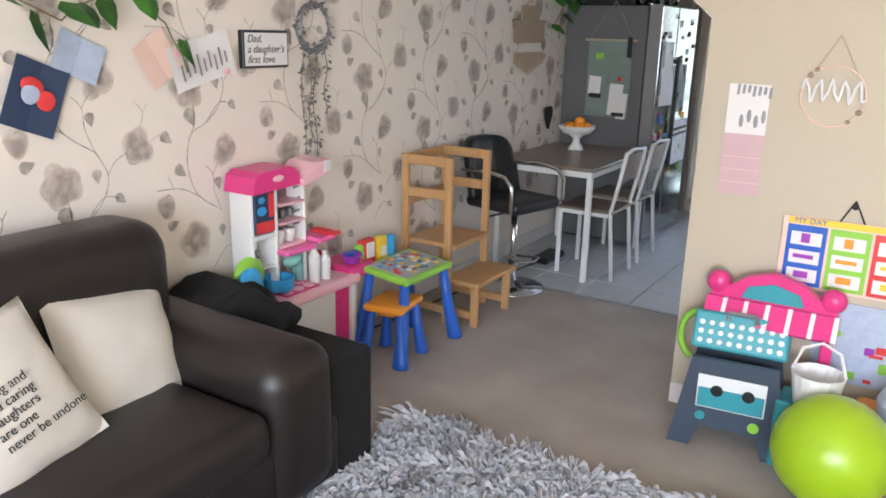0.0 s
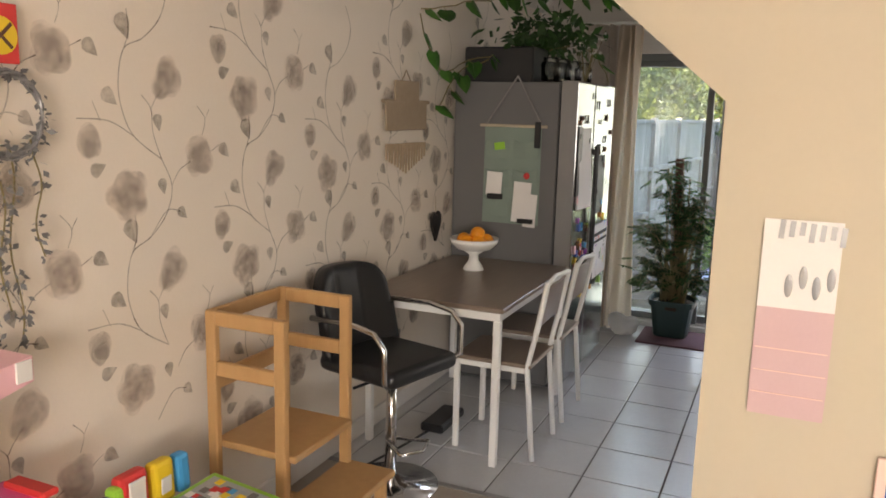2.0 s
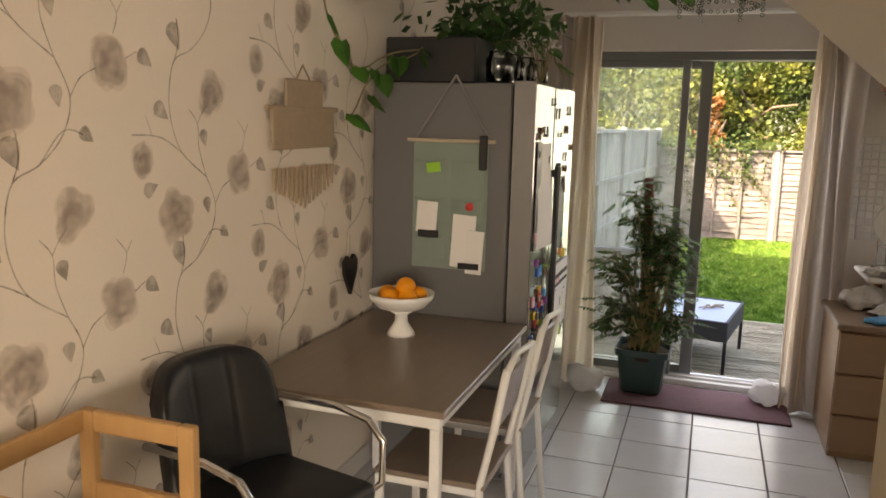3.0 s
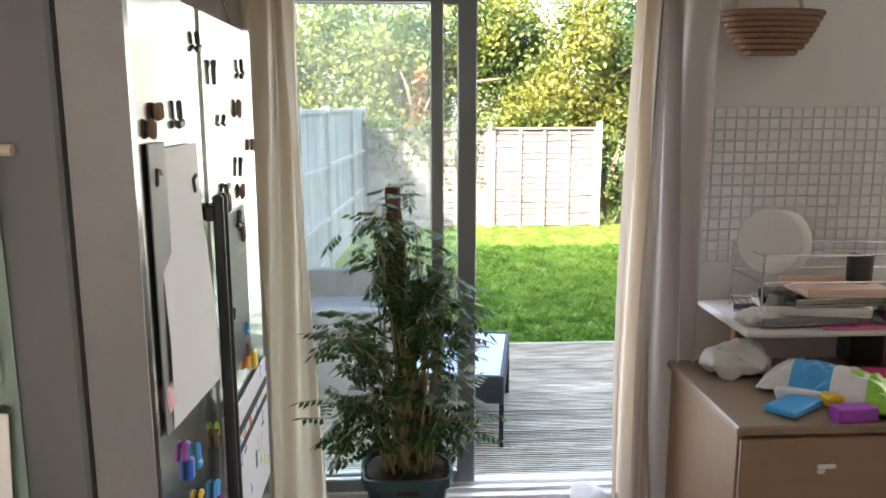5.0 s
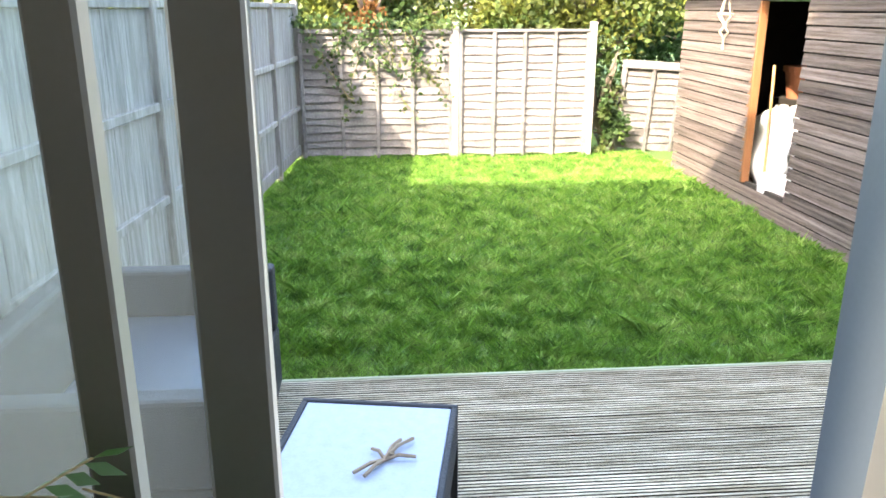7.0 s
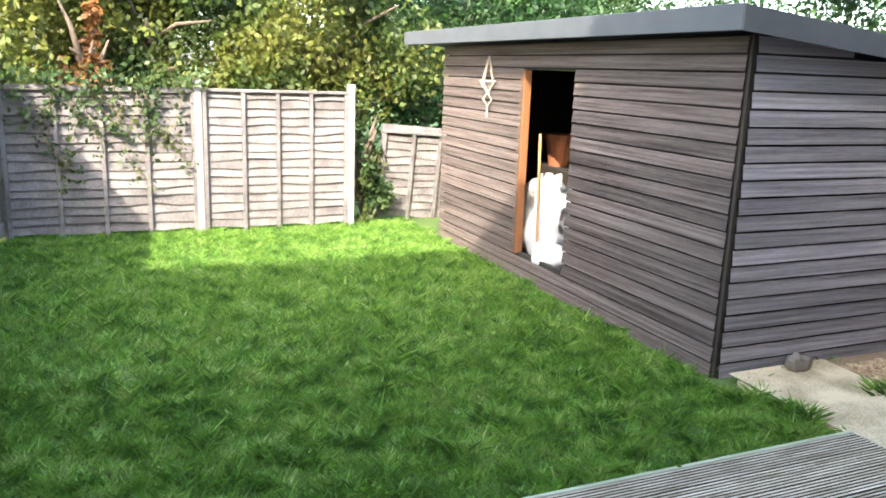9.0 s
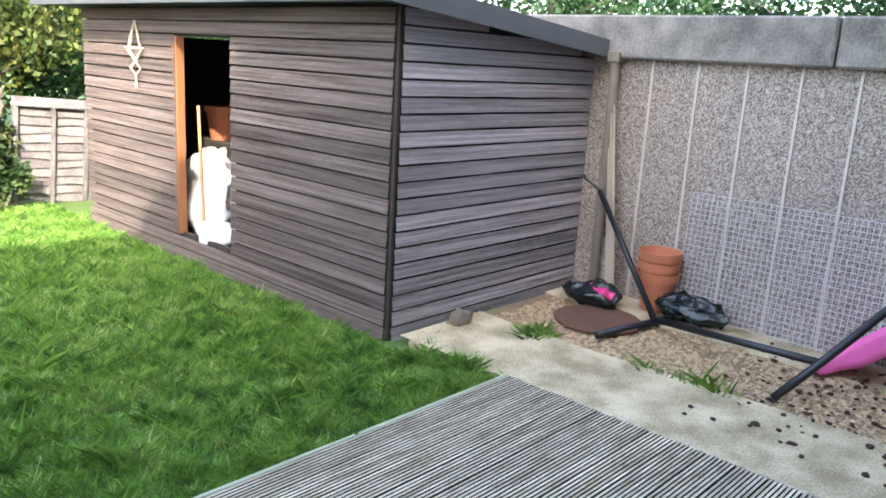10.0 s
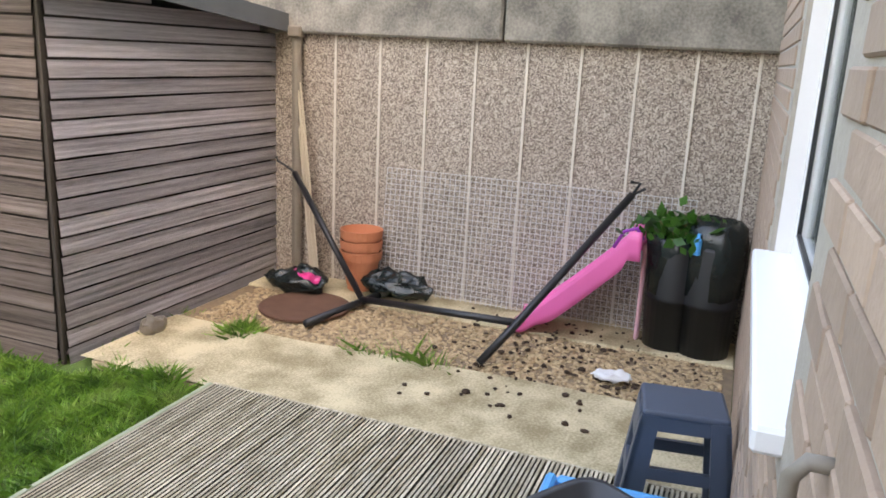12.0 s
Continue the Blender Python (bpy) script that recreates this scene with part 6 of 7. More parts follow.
# ---- dining end ----
def bar_chair():
    t = thing("bar_chair", "black leather bar chair with chrome arms and foot", "bar chair", (-2.03, 4.06, 0), -14)
    part(t, "foot", Shape().lathe([(0.20, 0), (0.20, 0.008), (0.06, 0.025), (0.03, 0.05)], 28), "chrome", True)
    part(t, "column", Shape().rod((0, 0, 0.03), (0, 0, 0.50), 0.026, 0.02, 16), "chrome", True)
    part(t, "footrest", Shape().tube([(0.0, -0.02, 0.2), (0.13, -0.09, 0.2), (0.17, 0.0, 0.2), (0.13, 0.09, 0.2), (0.0, 0.02, 0.2)], 0.008, 8), "chrome", True)
    part(t, "seat", Shape().box(-0.22, 0.185, -0.205, 0.205, 0.50, 0.57, 0.032, None, 4), "black", True)
    s = Shape()
    for side in (0, 1):
        def f(u, v):
            b = 2 * u - 1
            pad = 0.012 * abs(math.sin(math.pi * 3 * u)) ** 0.5 * (1 - (2 * v - 1) ** 8)
            edge = 1 - 0.25 * abs(b) ** 6 * (v > 0.5)
            return Vector((-0.235 - 0.07 * v + 0.07 * b * b + (0.028 + pad if side else -0.022), 0.205 * b * (1 - 0.06 * v), 0.545 + 0.35 * v * edge))
        s.sheet(f, 30, 12)
    bmesh.ops.bridge_loops(s.bm, edges=[e for e in s.bm.edges if e.is_boundary])
    part(t, "backrest", s, "black", True)
    for y in (-0.235, 0.235):
        part(t, "armrest", Shape().tube([(-0.22, y, 0.72), (0.0, y, 0.735), (0.12, y, 0.72), (0.17, y, 0.67), (0.17, y, 0.55), (0.14, y * 0.8, 0.51), (0.0, y * 0.4, 0.495)], 0.011, 8), "chrome", True)
    part(t, "lever", Shape().rod((0, 0.03, 0.48), (-0.02, -0.2, 0.47), 0.006), "black")
    return t


bar_chair()


def dining_table():
    t = thing("dining_table", "wood-topped dining table with white metal legs", "dining table", (-2.02, 4.91, 0))
    part(t, "top", Shape().box(-0.345, 0.345, -0.53, 0.53, 0.70, 0.722, 0.004), "grey_wood")
    part(t, "apron", Shape().box(-0.325, 0.325, -0.51, -0.485, 0.66, 0.70, 0.002).box(-0.325, 0.325, 0.485, 0.51, 0.66, 0.70, 0.002).box(-0.325, -0.3, -0.485, 0.485, 0.66, 0.70, 0.002).box(0.3, 0.325, -0.485, 0.485, 0.66, 0.70, 0.002), "white")
    for x in (-0.31, 0.31):
        for y in (-0.495, 0.495):
            part(t, "leg", Shape().box(x - 0.016, x + 0.016, y - 0.016, y + 0.016, 0, 0.66, 0.003), "white")
    return t


dining_table()


def dining_chair(x, y, turn):
    t = thing("dining_chair", "white metal dining chair with wooden seat and back", "dining chair", (x, y, 0), turn, "chairs at the dining table")
    part(t, "seat", Shape().box(-0.19, 0.18, -0.18, 0.18, 0.425, 0.445, 0.008, None, 2), "grey_wood")
    for yy in (-0.17, 0.17):
        part(t, "front_leg", Shape().box(-0.185, -0.16, yy - 0.012, yy + 0.012, 0, 0.425, 0.003), "white")
        part(t, "rear_leg", Shape().tube([(0.2, yy, 0.0), (0.16, yy, 0.43), (0.2, yy, 0.62), (0.235, yy, 0.82)], 0.013, 8), "white", True)
    part(t, "frame", Shape().box(-0.17, 0.17, -0.175, -0.155, 0.40, 0.425, 0.003).box(-0.17, 0.17, 0.155, 0.175, 0.40, 0.425, 0.003).box(-0.18, -0.16, -0.16, 0.16, 0.40, 0.425, 0.003), "white")
    part(t, "backrest", Shape().sheet(lambda u, v: Vector((0.20 + 0.035 * v + 0.02 * (2 * u - 1) ** 2 * -1 + 0.012, -0.165 + 0.33 * u, 0.63 + 0.17 * v - 0.03 * (2 * u - 1) ** 2 * (1 - v))), 10, 4), "grey_wood").modifiers.new("thickness", "SOLIDIFY").thickness = 0.012
    part(t, "top_bar", Shape().tube([(0.235, -0.17, 0.81), (0.222, 0, 0.822), (0.235, 0.17, 0.81)], 0.011, 8), "white", True)
    return t


dining_chair(-1.77, 4.71, 0)
dining_chair(-1.77, 5.21, 0)

fs = thing("fruit_stand", "white footed fruit bowl on the dining table", "fruit bowl", (-2.10, 5.10, 0.722))
part(fs, "foot", Shape().lathe([(0.055, 0), (0.05, 0.015), (0.026, 0.05), (0.024, 0.08), (0.06, 0.105), (0.02, 0.107)], 20), "white", True)
part(fs, "bowl", Shape().lathe([(0.04, 0.103), (0.09, 0.112), (0.122, 0.145), (0.128, 0.168), (0.124, 0.168), (0.116, 0.147), (0.085, 0.12), (0.01, 0.112)], 28), "white", True)
for k, (x, y, z) in enumerate(((0.05, -0.05, 0.145), (-0.03, -0.07, 0.145), (0.0, 0.0, 0.15), (0.07, 0.03, 0.145), (-0.07, 0.0, 0.145), (-0.02, 0.07, 0.145), (0.03, -0.02, 0.185))):
    solid("orange", Shape().ball((0, 0, 0), 0.038, (1, 1, 0.95), 16, 12), "fruit", "ripe orange in the fruit bowl", "orange", (-2.10 + 0.82 * x, 5.10 + 0.82 * y, 0.732 + z), smooth=True, group="oranges in the bowl")
pc = thing("power_strip", "black extension lead on the floor under the table", "extension lead", (-2.1, 4.75, 0))
part(pc, "block", Shape().box(-0.06, 0.06, -0.14, 0.14, 0.0, 0.045, 0.01), "black")
part(pc, "cable", Shape().tube([(0, -0.14, 0.02), (-0.05, -0.35, 0.008), (-0.1, -0.6, 0.008), (-0.15, -1.2, 0.008), (-0.2, -1.9, 0.008)], 0.006, 6), "black")


# ---- fridge ----
def fridge():
    t = thing("fridge", "large grey steel two-door fridge covered in magnets", "fridge", (-2.38, 5.45, 0))
    part(t, "body", Shape().box(0.0, 0.60, 0.0, 0.91, 0.02, 1.70, 0.006), "dark_grey")
    for a, b in ((0.003, 0.385), (0.393, 0.907)):
        part(t, "door", Shape().box(0.615, 0.70, a, b, 0.05, 1.71, 0.012, None, 2), "steel")
    part(t, "door_edge", Shape().box(0.61, 0.698, -0.001, 0.003, 0.05, 1.708, 0.001), "mid_grey")
    for y in (0.37, 0.405):
        part(t, "handle", Shape().box(0.715, 0.735, y - 0.008, y + 0.008, 0.55, 1.36, 0.005).box(0.7, 0.72, y - 0.008, y + 0.008, 0.57, 0.6, 0.003).box(0.7, 0.72, y - 0.008, y + 0.008, 1.31, 1.34, 0.003), "black")
    part(t, "dispenser", Shape().box(0.698, 0.704, 0.50, 0.72, 0.95, 1.3, 0.004), "black")
    part(t, "feet", Shape().box(0.05, 0.6, 0.05, 0.86, 0.0, 0.03, 0.004), "black")
    return t


fridge()
sh = thing("fridge_notice", "white paper sheet hanging on the fridge door", "paper", (-1.676, 5.52, 1.02))
part(sh, "sheet", Shape().sheet(lambda u, v: Vector((0.004 + 0.03 * (1 - v) * u * 0.6 + 0.004 * math.sin(6 * v), 0.24 * u, 0.44 * v)), 4, 6), "card")
part(sh, "header", Shape().box(0.0, 0.003, -0.03, 0.05, 0.0, 0.45, 0.001), "dark_grey")
sh2 = thing("whiteboard", "small magnetic whiteboard on the fridge door", "whiteboard", (-1.676, 5.98, 0.55))
part(sh2, "board", Shape().box(0, 0.006, -0.08, 0.34, 0.0, 0.33, 0.003), "card")
part(sh2, "band", Shape().box(0.006, 0.008, -0.06, 0.32, 0.26, 0.28, 0).box(0.006, 0.008, -0.06, 0.32, 0.22, 0.235, 0), "ink")
rr = random.Random(12)
cols = ["red", "yellow", "sky_blue", "green", "orange", "blue", "light_pink", "purple", "black", "rust"]
for k in range(92):
    y = rr.choice([rr.uniform(0.45, 0.88), rr.uniform(0.05, 0.36)])
    z = rr.triangular(0.45, 1.15, 0.75) if k < 72 else rr.uniform(1.2, 1.64)
    w, h = rr.uniform(0.016, 0.034), rr.uniform(0.024, 0.05)
    ss = Shape()
    kind = k % 3
    if kind == 0:
        ss.box(0, 0.009, -w / 2, w / 2, -h / 2, h / 2, 0.004)
    elif kind == 1:
        ss.box(0, 0.009, -w / 2, -w / 6, -h / 2, h / 2, 0.003).box(0, 0.009, -w / 6, w / 2, h / 6, h / 2, 0.003)
    else:
        ss.box(0, 0.009, -w / 2, w / 2, -h / 2, -h / 5, 0.003).box(0, 0.009, -w / 8, w / 8, -h / 5, h / 2, 0.003)
    solid("fridge_magnet", ss, cols[k % 10] if z < 1.2 else ("black" if k % 3 else "rust"), "small coloured plastic letter magnet on the fridge", "magnet", (-1.678, 5.45 + y, z), group="magnets on the fridge").rotation_euler[0] = rr.uniform(-0.3, 0.3)


def organiser():
    t = thing("hanging_organiser", "sage green cloth pocket organiser hanging on the fridge", "organiser", (-2.03, 5.436, 0.93))
    part(t, "cloth", Shape().sheet(lambda u, v: Vector((-0.16 + 0.325 * u, 0.004 + 0.004 * math.sin(7 * u + 2 * v) - 0.004, 0.53 * v)), 14, 14), "sage")
    part(t, "rod", Shape().rod((-0.185, -0.004, 0.535), (0.195, -0.004, 0.535), 0.008), "string")
    part(t, "cord", Shape().rod((-0.15, -0.004, 0.54), (0.02, 0.0, 0.80), 0.005).rod((0.17, -0.004, 0.54), (0.02, 0.0, 0.80), 0.005), "cord_grey")
    for x, z, w, h in ((-0.15, 0.36, 0.14, 0.10), (0.01, 0.36, 0.14, 0.10), (-0.15, 0.2, 0.14, 0.1), (0.01, 0.2, 0.14, 0.1), (-0.15, 0.04, 0.14, 0.1), (0.01, 0.04, 0.14, 0.1)):
        part(t, "pocket", Shape().sheet(lambda u, v: Vector((x + w * u, -0.006 - 0.018 * math.sin(math.pi * u) * (0.4 + 0.6 * v), z + h * v - 0.012 * math.sin(math.pi * u) * v)), 8, 4), "sage")
    for x, z, w, h, m, o in ((-0.14, 0.15, 0.09, 0.13, "card", 0.0), (0.02, 0.02, 0.10, 0.22, "card", 0.0), (0.09, 0.0, 0.07, 0.18, "card", 0.006)):
        part(t, "paper", Shape().box(x, x + w, -0.034 - o, -0.03 - o, z, z + h, 0.001, pose(0, 0, 0, 0, 3, 0)), m)
    part(t, "glasses", Shape().box(-0.12, -0.03, -0.042, -0.037, 0.135, 0.165, 0.002).box(0.06, 0.15, -0.048, -0.043, 0.012, 0.038, 0.01), "black")
    part(t, "yellow_note", Shape().box(-0.03, 0.03, -0.03, -0.028, 0.41, 0.45, 0, pose(0, 0, 0, 0, -8, 0)), "green")
    part(t, "red_tag", Shape().ball((0.10, -0.03, 0.27), 0.018, (1, 0.5, 1), 10, 8), "red")
    part(t, "black_strap", Shape().box(0.13, 0.165, -0.02, -0.012, 0.42, 0.56, 0.004), "black")
    return t


organiser()
# on top of the fridge
solid("storage_crate", Shape().box(-0.28, 0.12, 0, 0.28, 0, 0.19, 0.008), "black", "black box stored on top of the fridge", "box", (-2.07, 5.50, 1.70))
for k in range(4):
    solid("glass_jar", Shape().lathe([(0.05, 0), (0.055, 0.09), (0.04, 0.11), (0.042, 0.125)], 16), "clear", "clear glass jar on top of the fridge", "jar", (-1.88 + 0.02 * k, 5.60 + 0.16 * k, 1.712), group="jars on the fridge", smooth=True)
fp = thing("house_plant", "leafy green house plant on top of the fridge", "plant", (-1.98, 5.9, 1.70))
part(fp, "pot", Shape().lathe([(0.08, 0), (0.1, 0.13), (0.09, 0.13), (0.07, 0.1)], 18), "black")
r = np.random.default_rng(14)
pl = np.c_[r.normal(0, 0.13, 420), r.normal(-0.02, 0.24, 420), 0.2 + np.abs(r.normal(0, 0.1, 420))]
ob = new("leaves", leaf_mesh("leaves", pl, 0.07, "house_leaf", r, 0.2, 0.5))
ob.parent = fp
fl = thing("dried_flowers", "pale dried flowers standing in a jar", "dried flowers", (-1.78, 5.98, 1.712))
s = Shape()
pl = []
for k in range(16):
    a, h = r.uniform(0, 6.28), r.uniform(0.18, 0.30)
    tip = (0.1 * math.cos(a) * r.uniform(0.3, 1), 0.13 * math.sin(a), h)
    s.rod((0, 0, 0), tip, 0.002, sides=5)
    pl += [(tip[0] + r.normal(0, 0.012), tip[1] + r.normal(0, 0.012), tip[2] + r.normal(0, 0.02)) for _ in range(9)]
part(fl, "stems", s, "stem")
ob = new("petals", leaf_mesh("petals", pl, 0.022, "card", r, 0, 0.7))
ob.parent = fl
pothos("pothos vine trailing from the top of the fridge", (-2.15, 5.42, 1.72), [
    [(0, 0.2, 0.12), (-0.12, -0.05, 0.1), (-0.18, -0.25, 0.0), (-0.19, -0.42, 0.12), (-0.2, -0.5, 0.28)],
    [(0, 0.2, 0.12), (-0.14, -0.1, 0.05), (-0.2, -0.22, -0.12), (-0.2, -0.3, -0.18)],
    [(-0.2, -0.5, 0.3), (0.1, -0.1, 0.40), (0.5, 0.3, 0.46), (0.8, 0.9, 0.45), (1.0, 1.2, 0.48)],
    [(0.1, 0.3, 0.12), (0.3, 0.5, 0.22), (0.35, 0.9, 0.18), (0.4, 1.05, 0.02)],
], 8, 0.085, 0.075)


# ---- curtains, mat, plant, chandelier ----
def curtain(x0, x1, y, label, seed, flare, mat, waves):
    s = Shape()
    w = x1 - x0
    def f(u, v):
        z = 2.14 * v + 0.01
        spread = 1 + flare * (1 - v) ** 3
        a = x0 + w * (u * spread - (spread - 1) * (0.5 if flare < 1 else 0.2))
        b = y + 0.045 * math.sin(waves * 6.283 * u + seed + 0.7 * math.sin(3 * v)) + 0.015 * math.sin(17 * u + 4 * v) - 0.05 * (1 - v) ** 4
        return Vector((a + 0.02 * math.sin(4 * v + 6 * u + seed), b, z))
    s.sheet(f, 60, 24)
    return solid("curtain", s, mat, label, "curtain", smooth=True, group="patio door curtains")


curtain(-2.0, -1.79, 6.91, "taupe outer curtain drawn to the side", 1, 0.1, "curtain_dark", 2.2)
curtain(-1.80, -1.63, 6.96, "cream curtain drawn beside the fixed pane", 2, 0.35, "curtain", 3.0)
curtain(-0.535, -0.45, 6.97, "cream curtain drawn beside the open door", 3, 0.5, "curtain", 2.2)
curtain(-0.485, -0.29, 6.92, "taupe outer curtain drawn to the side", 4, 0.1, "curtain_dark", 2.0)
structure("trim_curtain_rail", Shape().rod((-2.05, 6.95, 2.16), (-0.2, 6.95, 2.16), 0.014), "white", "white curtain rail above the patio door")
for x, y, lab in ((-1.62, 6.82, "gathered cream curtain hem on the floor"), (-0.60, 6.98, "white net gathered on the door sill")):
    solid("curtain_hem", Shape().ball((0, 0, 0.07), 0.1, (1.0, 0.9, 0.75), 18, 12).rough(0.05, 12, x).rough(0.02, 30, y), "net", lab, "curtain", (x, y, 0.0), smooth=True)
solid("doormat", Shape().box(-0.5, 0.5, -0.21, 0.21, 0, 0.012, 0.004), "mat", "plum brown ribbed doormat at the patio door", "doormat", (-1.0, 6.86, 0))


def potted_plant():
    t = thing("potted_plant", "climbing house plant on a coir pole in a green pot", "plant", (-1.30, 6.94, 0.012))
    pot = Shape()
    rings = []
    for rad, z in ((0.105, 0), (0.115, 0.012), (0.142, 0.225), (0.158, 0.228), (0.16, 0.265), (0.148, 0.265), (0.14, 0.215)):
        rings.append([])
        for i in range(32):
            c, q = math.cos(math.pi * i / 16), math.sin(math.pi * i / 16)
            k = rad * (abs(c) ** 7 + abs(q) ** 7) ** (-1 / 7)
            rings[-1].append(pot.bm.verts.new((k * c, k * q, z)))
    for a, b in zip(rings, rings[1:]):
        for i in range(32):
            pot.bm.faces.new((a[i], a[(i + 1) % 32], b[(i + 1) % 32], b[i]))
    pot.bm.faces.new(rings[0][::-1])
    pot.bm.faces.new(rings[-1])
    part(t, "pot", pot, "pot")
    part(t, "soil", Shape().lathe([(0.145, 0.2), (0.15, 0.235), (0.08, 0.245), (0.02, 0.24)], 18).rough(0.008, 30), "soil")
    part(t, "pole", Shape().tube([(-0.04 * q, 0.06 + 0.04 * q, 0.2 + 1.035 * q) for q in [i / 60 for i in range(61)]], 0.027, 14).rough(0.005, 60), "coir")
    r = np.random.default_rng(31)
    s, pl = Shape(), []
    lv = Shape()
    for k in range(62):
        if k < 20:
            c = Vector((r.uniform(-0.23, -0.10), r.uniform(-0.12, 0.10), r.uniform(0.34, 0.82)))
        elif k < 46:
            c = Vector((r.uniform(0.06, 0.20), r.uniform(-0.10, 0.12), r.uniform(0.40, 0.98)))
        else:
            c = Vector((r.uniform(-0.12, 0.10), r.uniform(-0.02, 0.14), r.uniform(0.85, 1.24)))
        root = Vector((r.uniform(-0.08, 0.08), r.uniform(-0.07, 0.07), 0.22))
        mid = root.lerp(c, 0.5) + Vector((0, 0, 0.10))
        tip = c + Vector((c.x * 0.15, r.uniform(-0.06, 0.06), r.uniform(-0.14, 0.03)))
        pts = [root, root.lerp(mid, 0.5), mid, mid.lerp(c, 0.5), c, c.lerp(tip, 0.5), tip]
        s.tube(pts, [0.006, 0.005, 0.004, 0.0035, 0.003, 0.002, 0.0015], 5)
        for q in range(9):
            b = pts[r.integers(3, 7)] + Vector(r.normal(0, 0.028, 3))
            a = r.uniform(0, 6.28)
            d = Vector((math.cos(a), math.sin(a), r.uniform(-0.7, 0.25))).normalized()
            w = d.cross(Vector((0, 0, 1))).normalized()
            L = r.uniform(0.07, 0.12)
            s.rod(b, b + d * L, 0.0012, sides=3)
            for i in range(4):
                for side in (-1, 1):
                    o = b + d * L * (0.3 + 0.2 * i)
                    e = (w * side * 0.8 + d * 0.6 + Vector((0, 0, -0.45))).normalized() * r.uniform(0.028, 0.042)
                    v = e.cross(d).normalized().cross(e).normalized() * 0.008
                    lv.bm.faces.new([lv.bm.verts.new(p) for p in (o, o + e * 0.45 + v, o + e, o + e * 0.45 - v)])
            o, e = b + d * L, d * 0.045 + Vector((0, 0, -0.012))
            lv.bm.faces.new([lv.bm.verts.new(p) for p in (o, o + e * 0.45 + w * 0.008, o + e, o + e * 0.45 - w * 0.008)])
    part(t, "stems", s, "stem")
    ob = new("leaves", lv.mesh("leaves", "house_leaf"))
    ob.parent = t
    return t


potted_plant()
ch = thing("chandelier", "clear glass bead chandelier with leafy arms", "chandelier", (-1.02, 6.05, CEIL - 0.36))
s = Shape().rod((0, 0, 0.16), (0, 0, 0.36), 0.008)
b_ = Shape()
for k in range(6):
    a = k * 1.047
    pts = [(0.02 * math.cos(a), 0.02 * math.sin(a), 0.16), (0.1 * math.cos(a), 0.1 * math.sin(a), 0.10), (0.17 * math.cos(a), 0.17 * math.sin(a), 0.14)]
    s.tube(pts, 0.006, 6)
    for q in range(5):
        b_.ball((0.17 * math.cos(a), 0.17 * math.sin(a), 0.12 - 0.022 * q), 0.010, (1, 1, 1), 8, 6)
        b_.ball((0.15 * math.cos(a + 0.2 * q), 0.15 * math.sin(a + 0.2 * q), 0.07), 0.009, (1, 1, 1), 8, 6)
part(ch, "arms", s, "chrome", True)
part(ch, "beads", b_, "clear", True)


# ---- kitchen corner ----
dr = thing("drawer_unit", "beech veneer drawer unit with speckled top", "drawers", (-0.38, 6.31, 0))
part(dr, "body", Shape().box(0.0, 1.0, 0.02, 0.56, 0.0, 0.625, 0.003), "drawer")
part(dr, "top", Shape().box(-0.015, 1.02, -0.01, 0.57, 0.628, 0.655, 0.006), "worktop")
for z0, z1 in ((0.42, 0.615), (0.22, 0.41), (0.03, 0.21)):
    d_ = part(dr, "drawer_front", Shape().box(0.004, 0.5, 0.0, 0.018, z0, z1, 0.004), "drawer")
    part(d_, "handle", Shape().box(0.22, 0.275, -0.012, 0.0, (z0 + z1) / 2 + 0.008, (z0 + z1) / 2 + 0.022, 0.004).box(0.222, 0.245, -0.008, 0.0, (z0 + z1) / 2 - 0.008, (z0 + z1) / 2 + 0.008, 0.003), "card")
    part(dr, "drawer_front", Shape().box(0.506, 1.0, 0.0, 0.018, z0, z1, 0.004), "drawer")
ks = thing("side_table", "pale round-edged table with dark open base", "side table", (0.25, 6.82, 0))
part(ks, "top", Shape().box(-0.48, 0.75, -0.18, 0.24, 0.80, 0.825, 0.012, None, 2), "card")
part(ks, "base", Shape().box(-0.05, 0.7, -0.04, 0.05, 0.66, 0.8, 0.004), "black")
part(ks, "leg", Shape().box(0.02, 0.06, -0.16, -0.10, 0.655, 0.8, 0.004), "jamb")
part(ks, "leg", Shape().box(-0.4, -0.36, 0.08, 0.12, 0, 0.8, 0.004), "jamb")
part(ks, "leg", Shape().box(0.7, 0.74, 0.08, 0.2, 0, 0.8, 0.004), "jamb")
solid("placemat", Shape().box(-0.2, 0.26, -0.1, 0.1, 0, 0.006, 0.002), "pink", "pink plastic place mat on the table", "place mat", (0.22, 6.74, 0.825))


def bag(name, label, at, size, mat, seed, squash):
    return solid(name, Shape().ball((0, 0, size * squash[2]), size, squash, 30, 20).rough(size * 0.3, 0.35 / size * 4, seed).rough(size * 0.22, 1.1 / size * 2.2, seed + 3).rough(size * 0.12, 6 / size, seed + 5), mat, label, "bag", at, smooth=True)




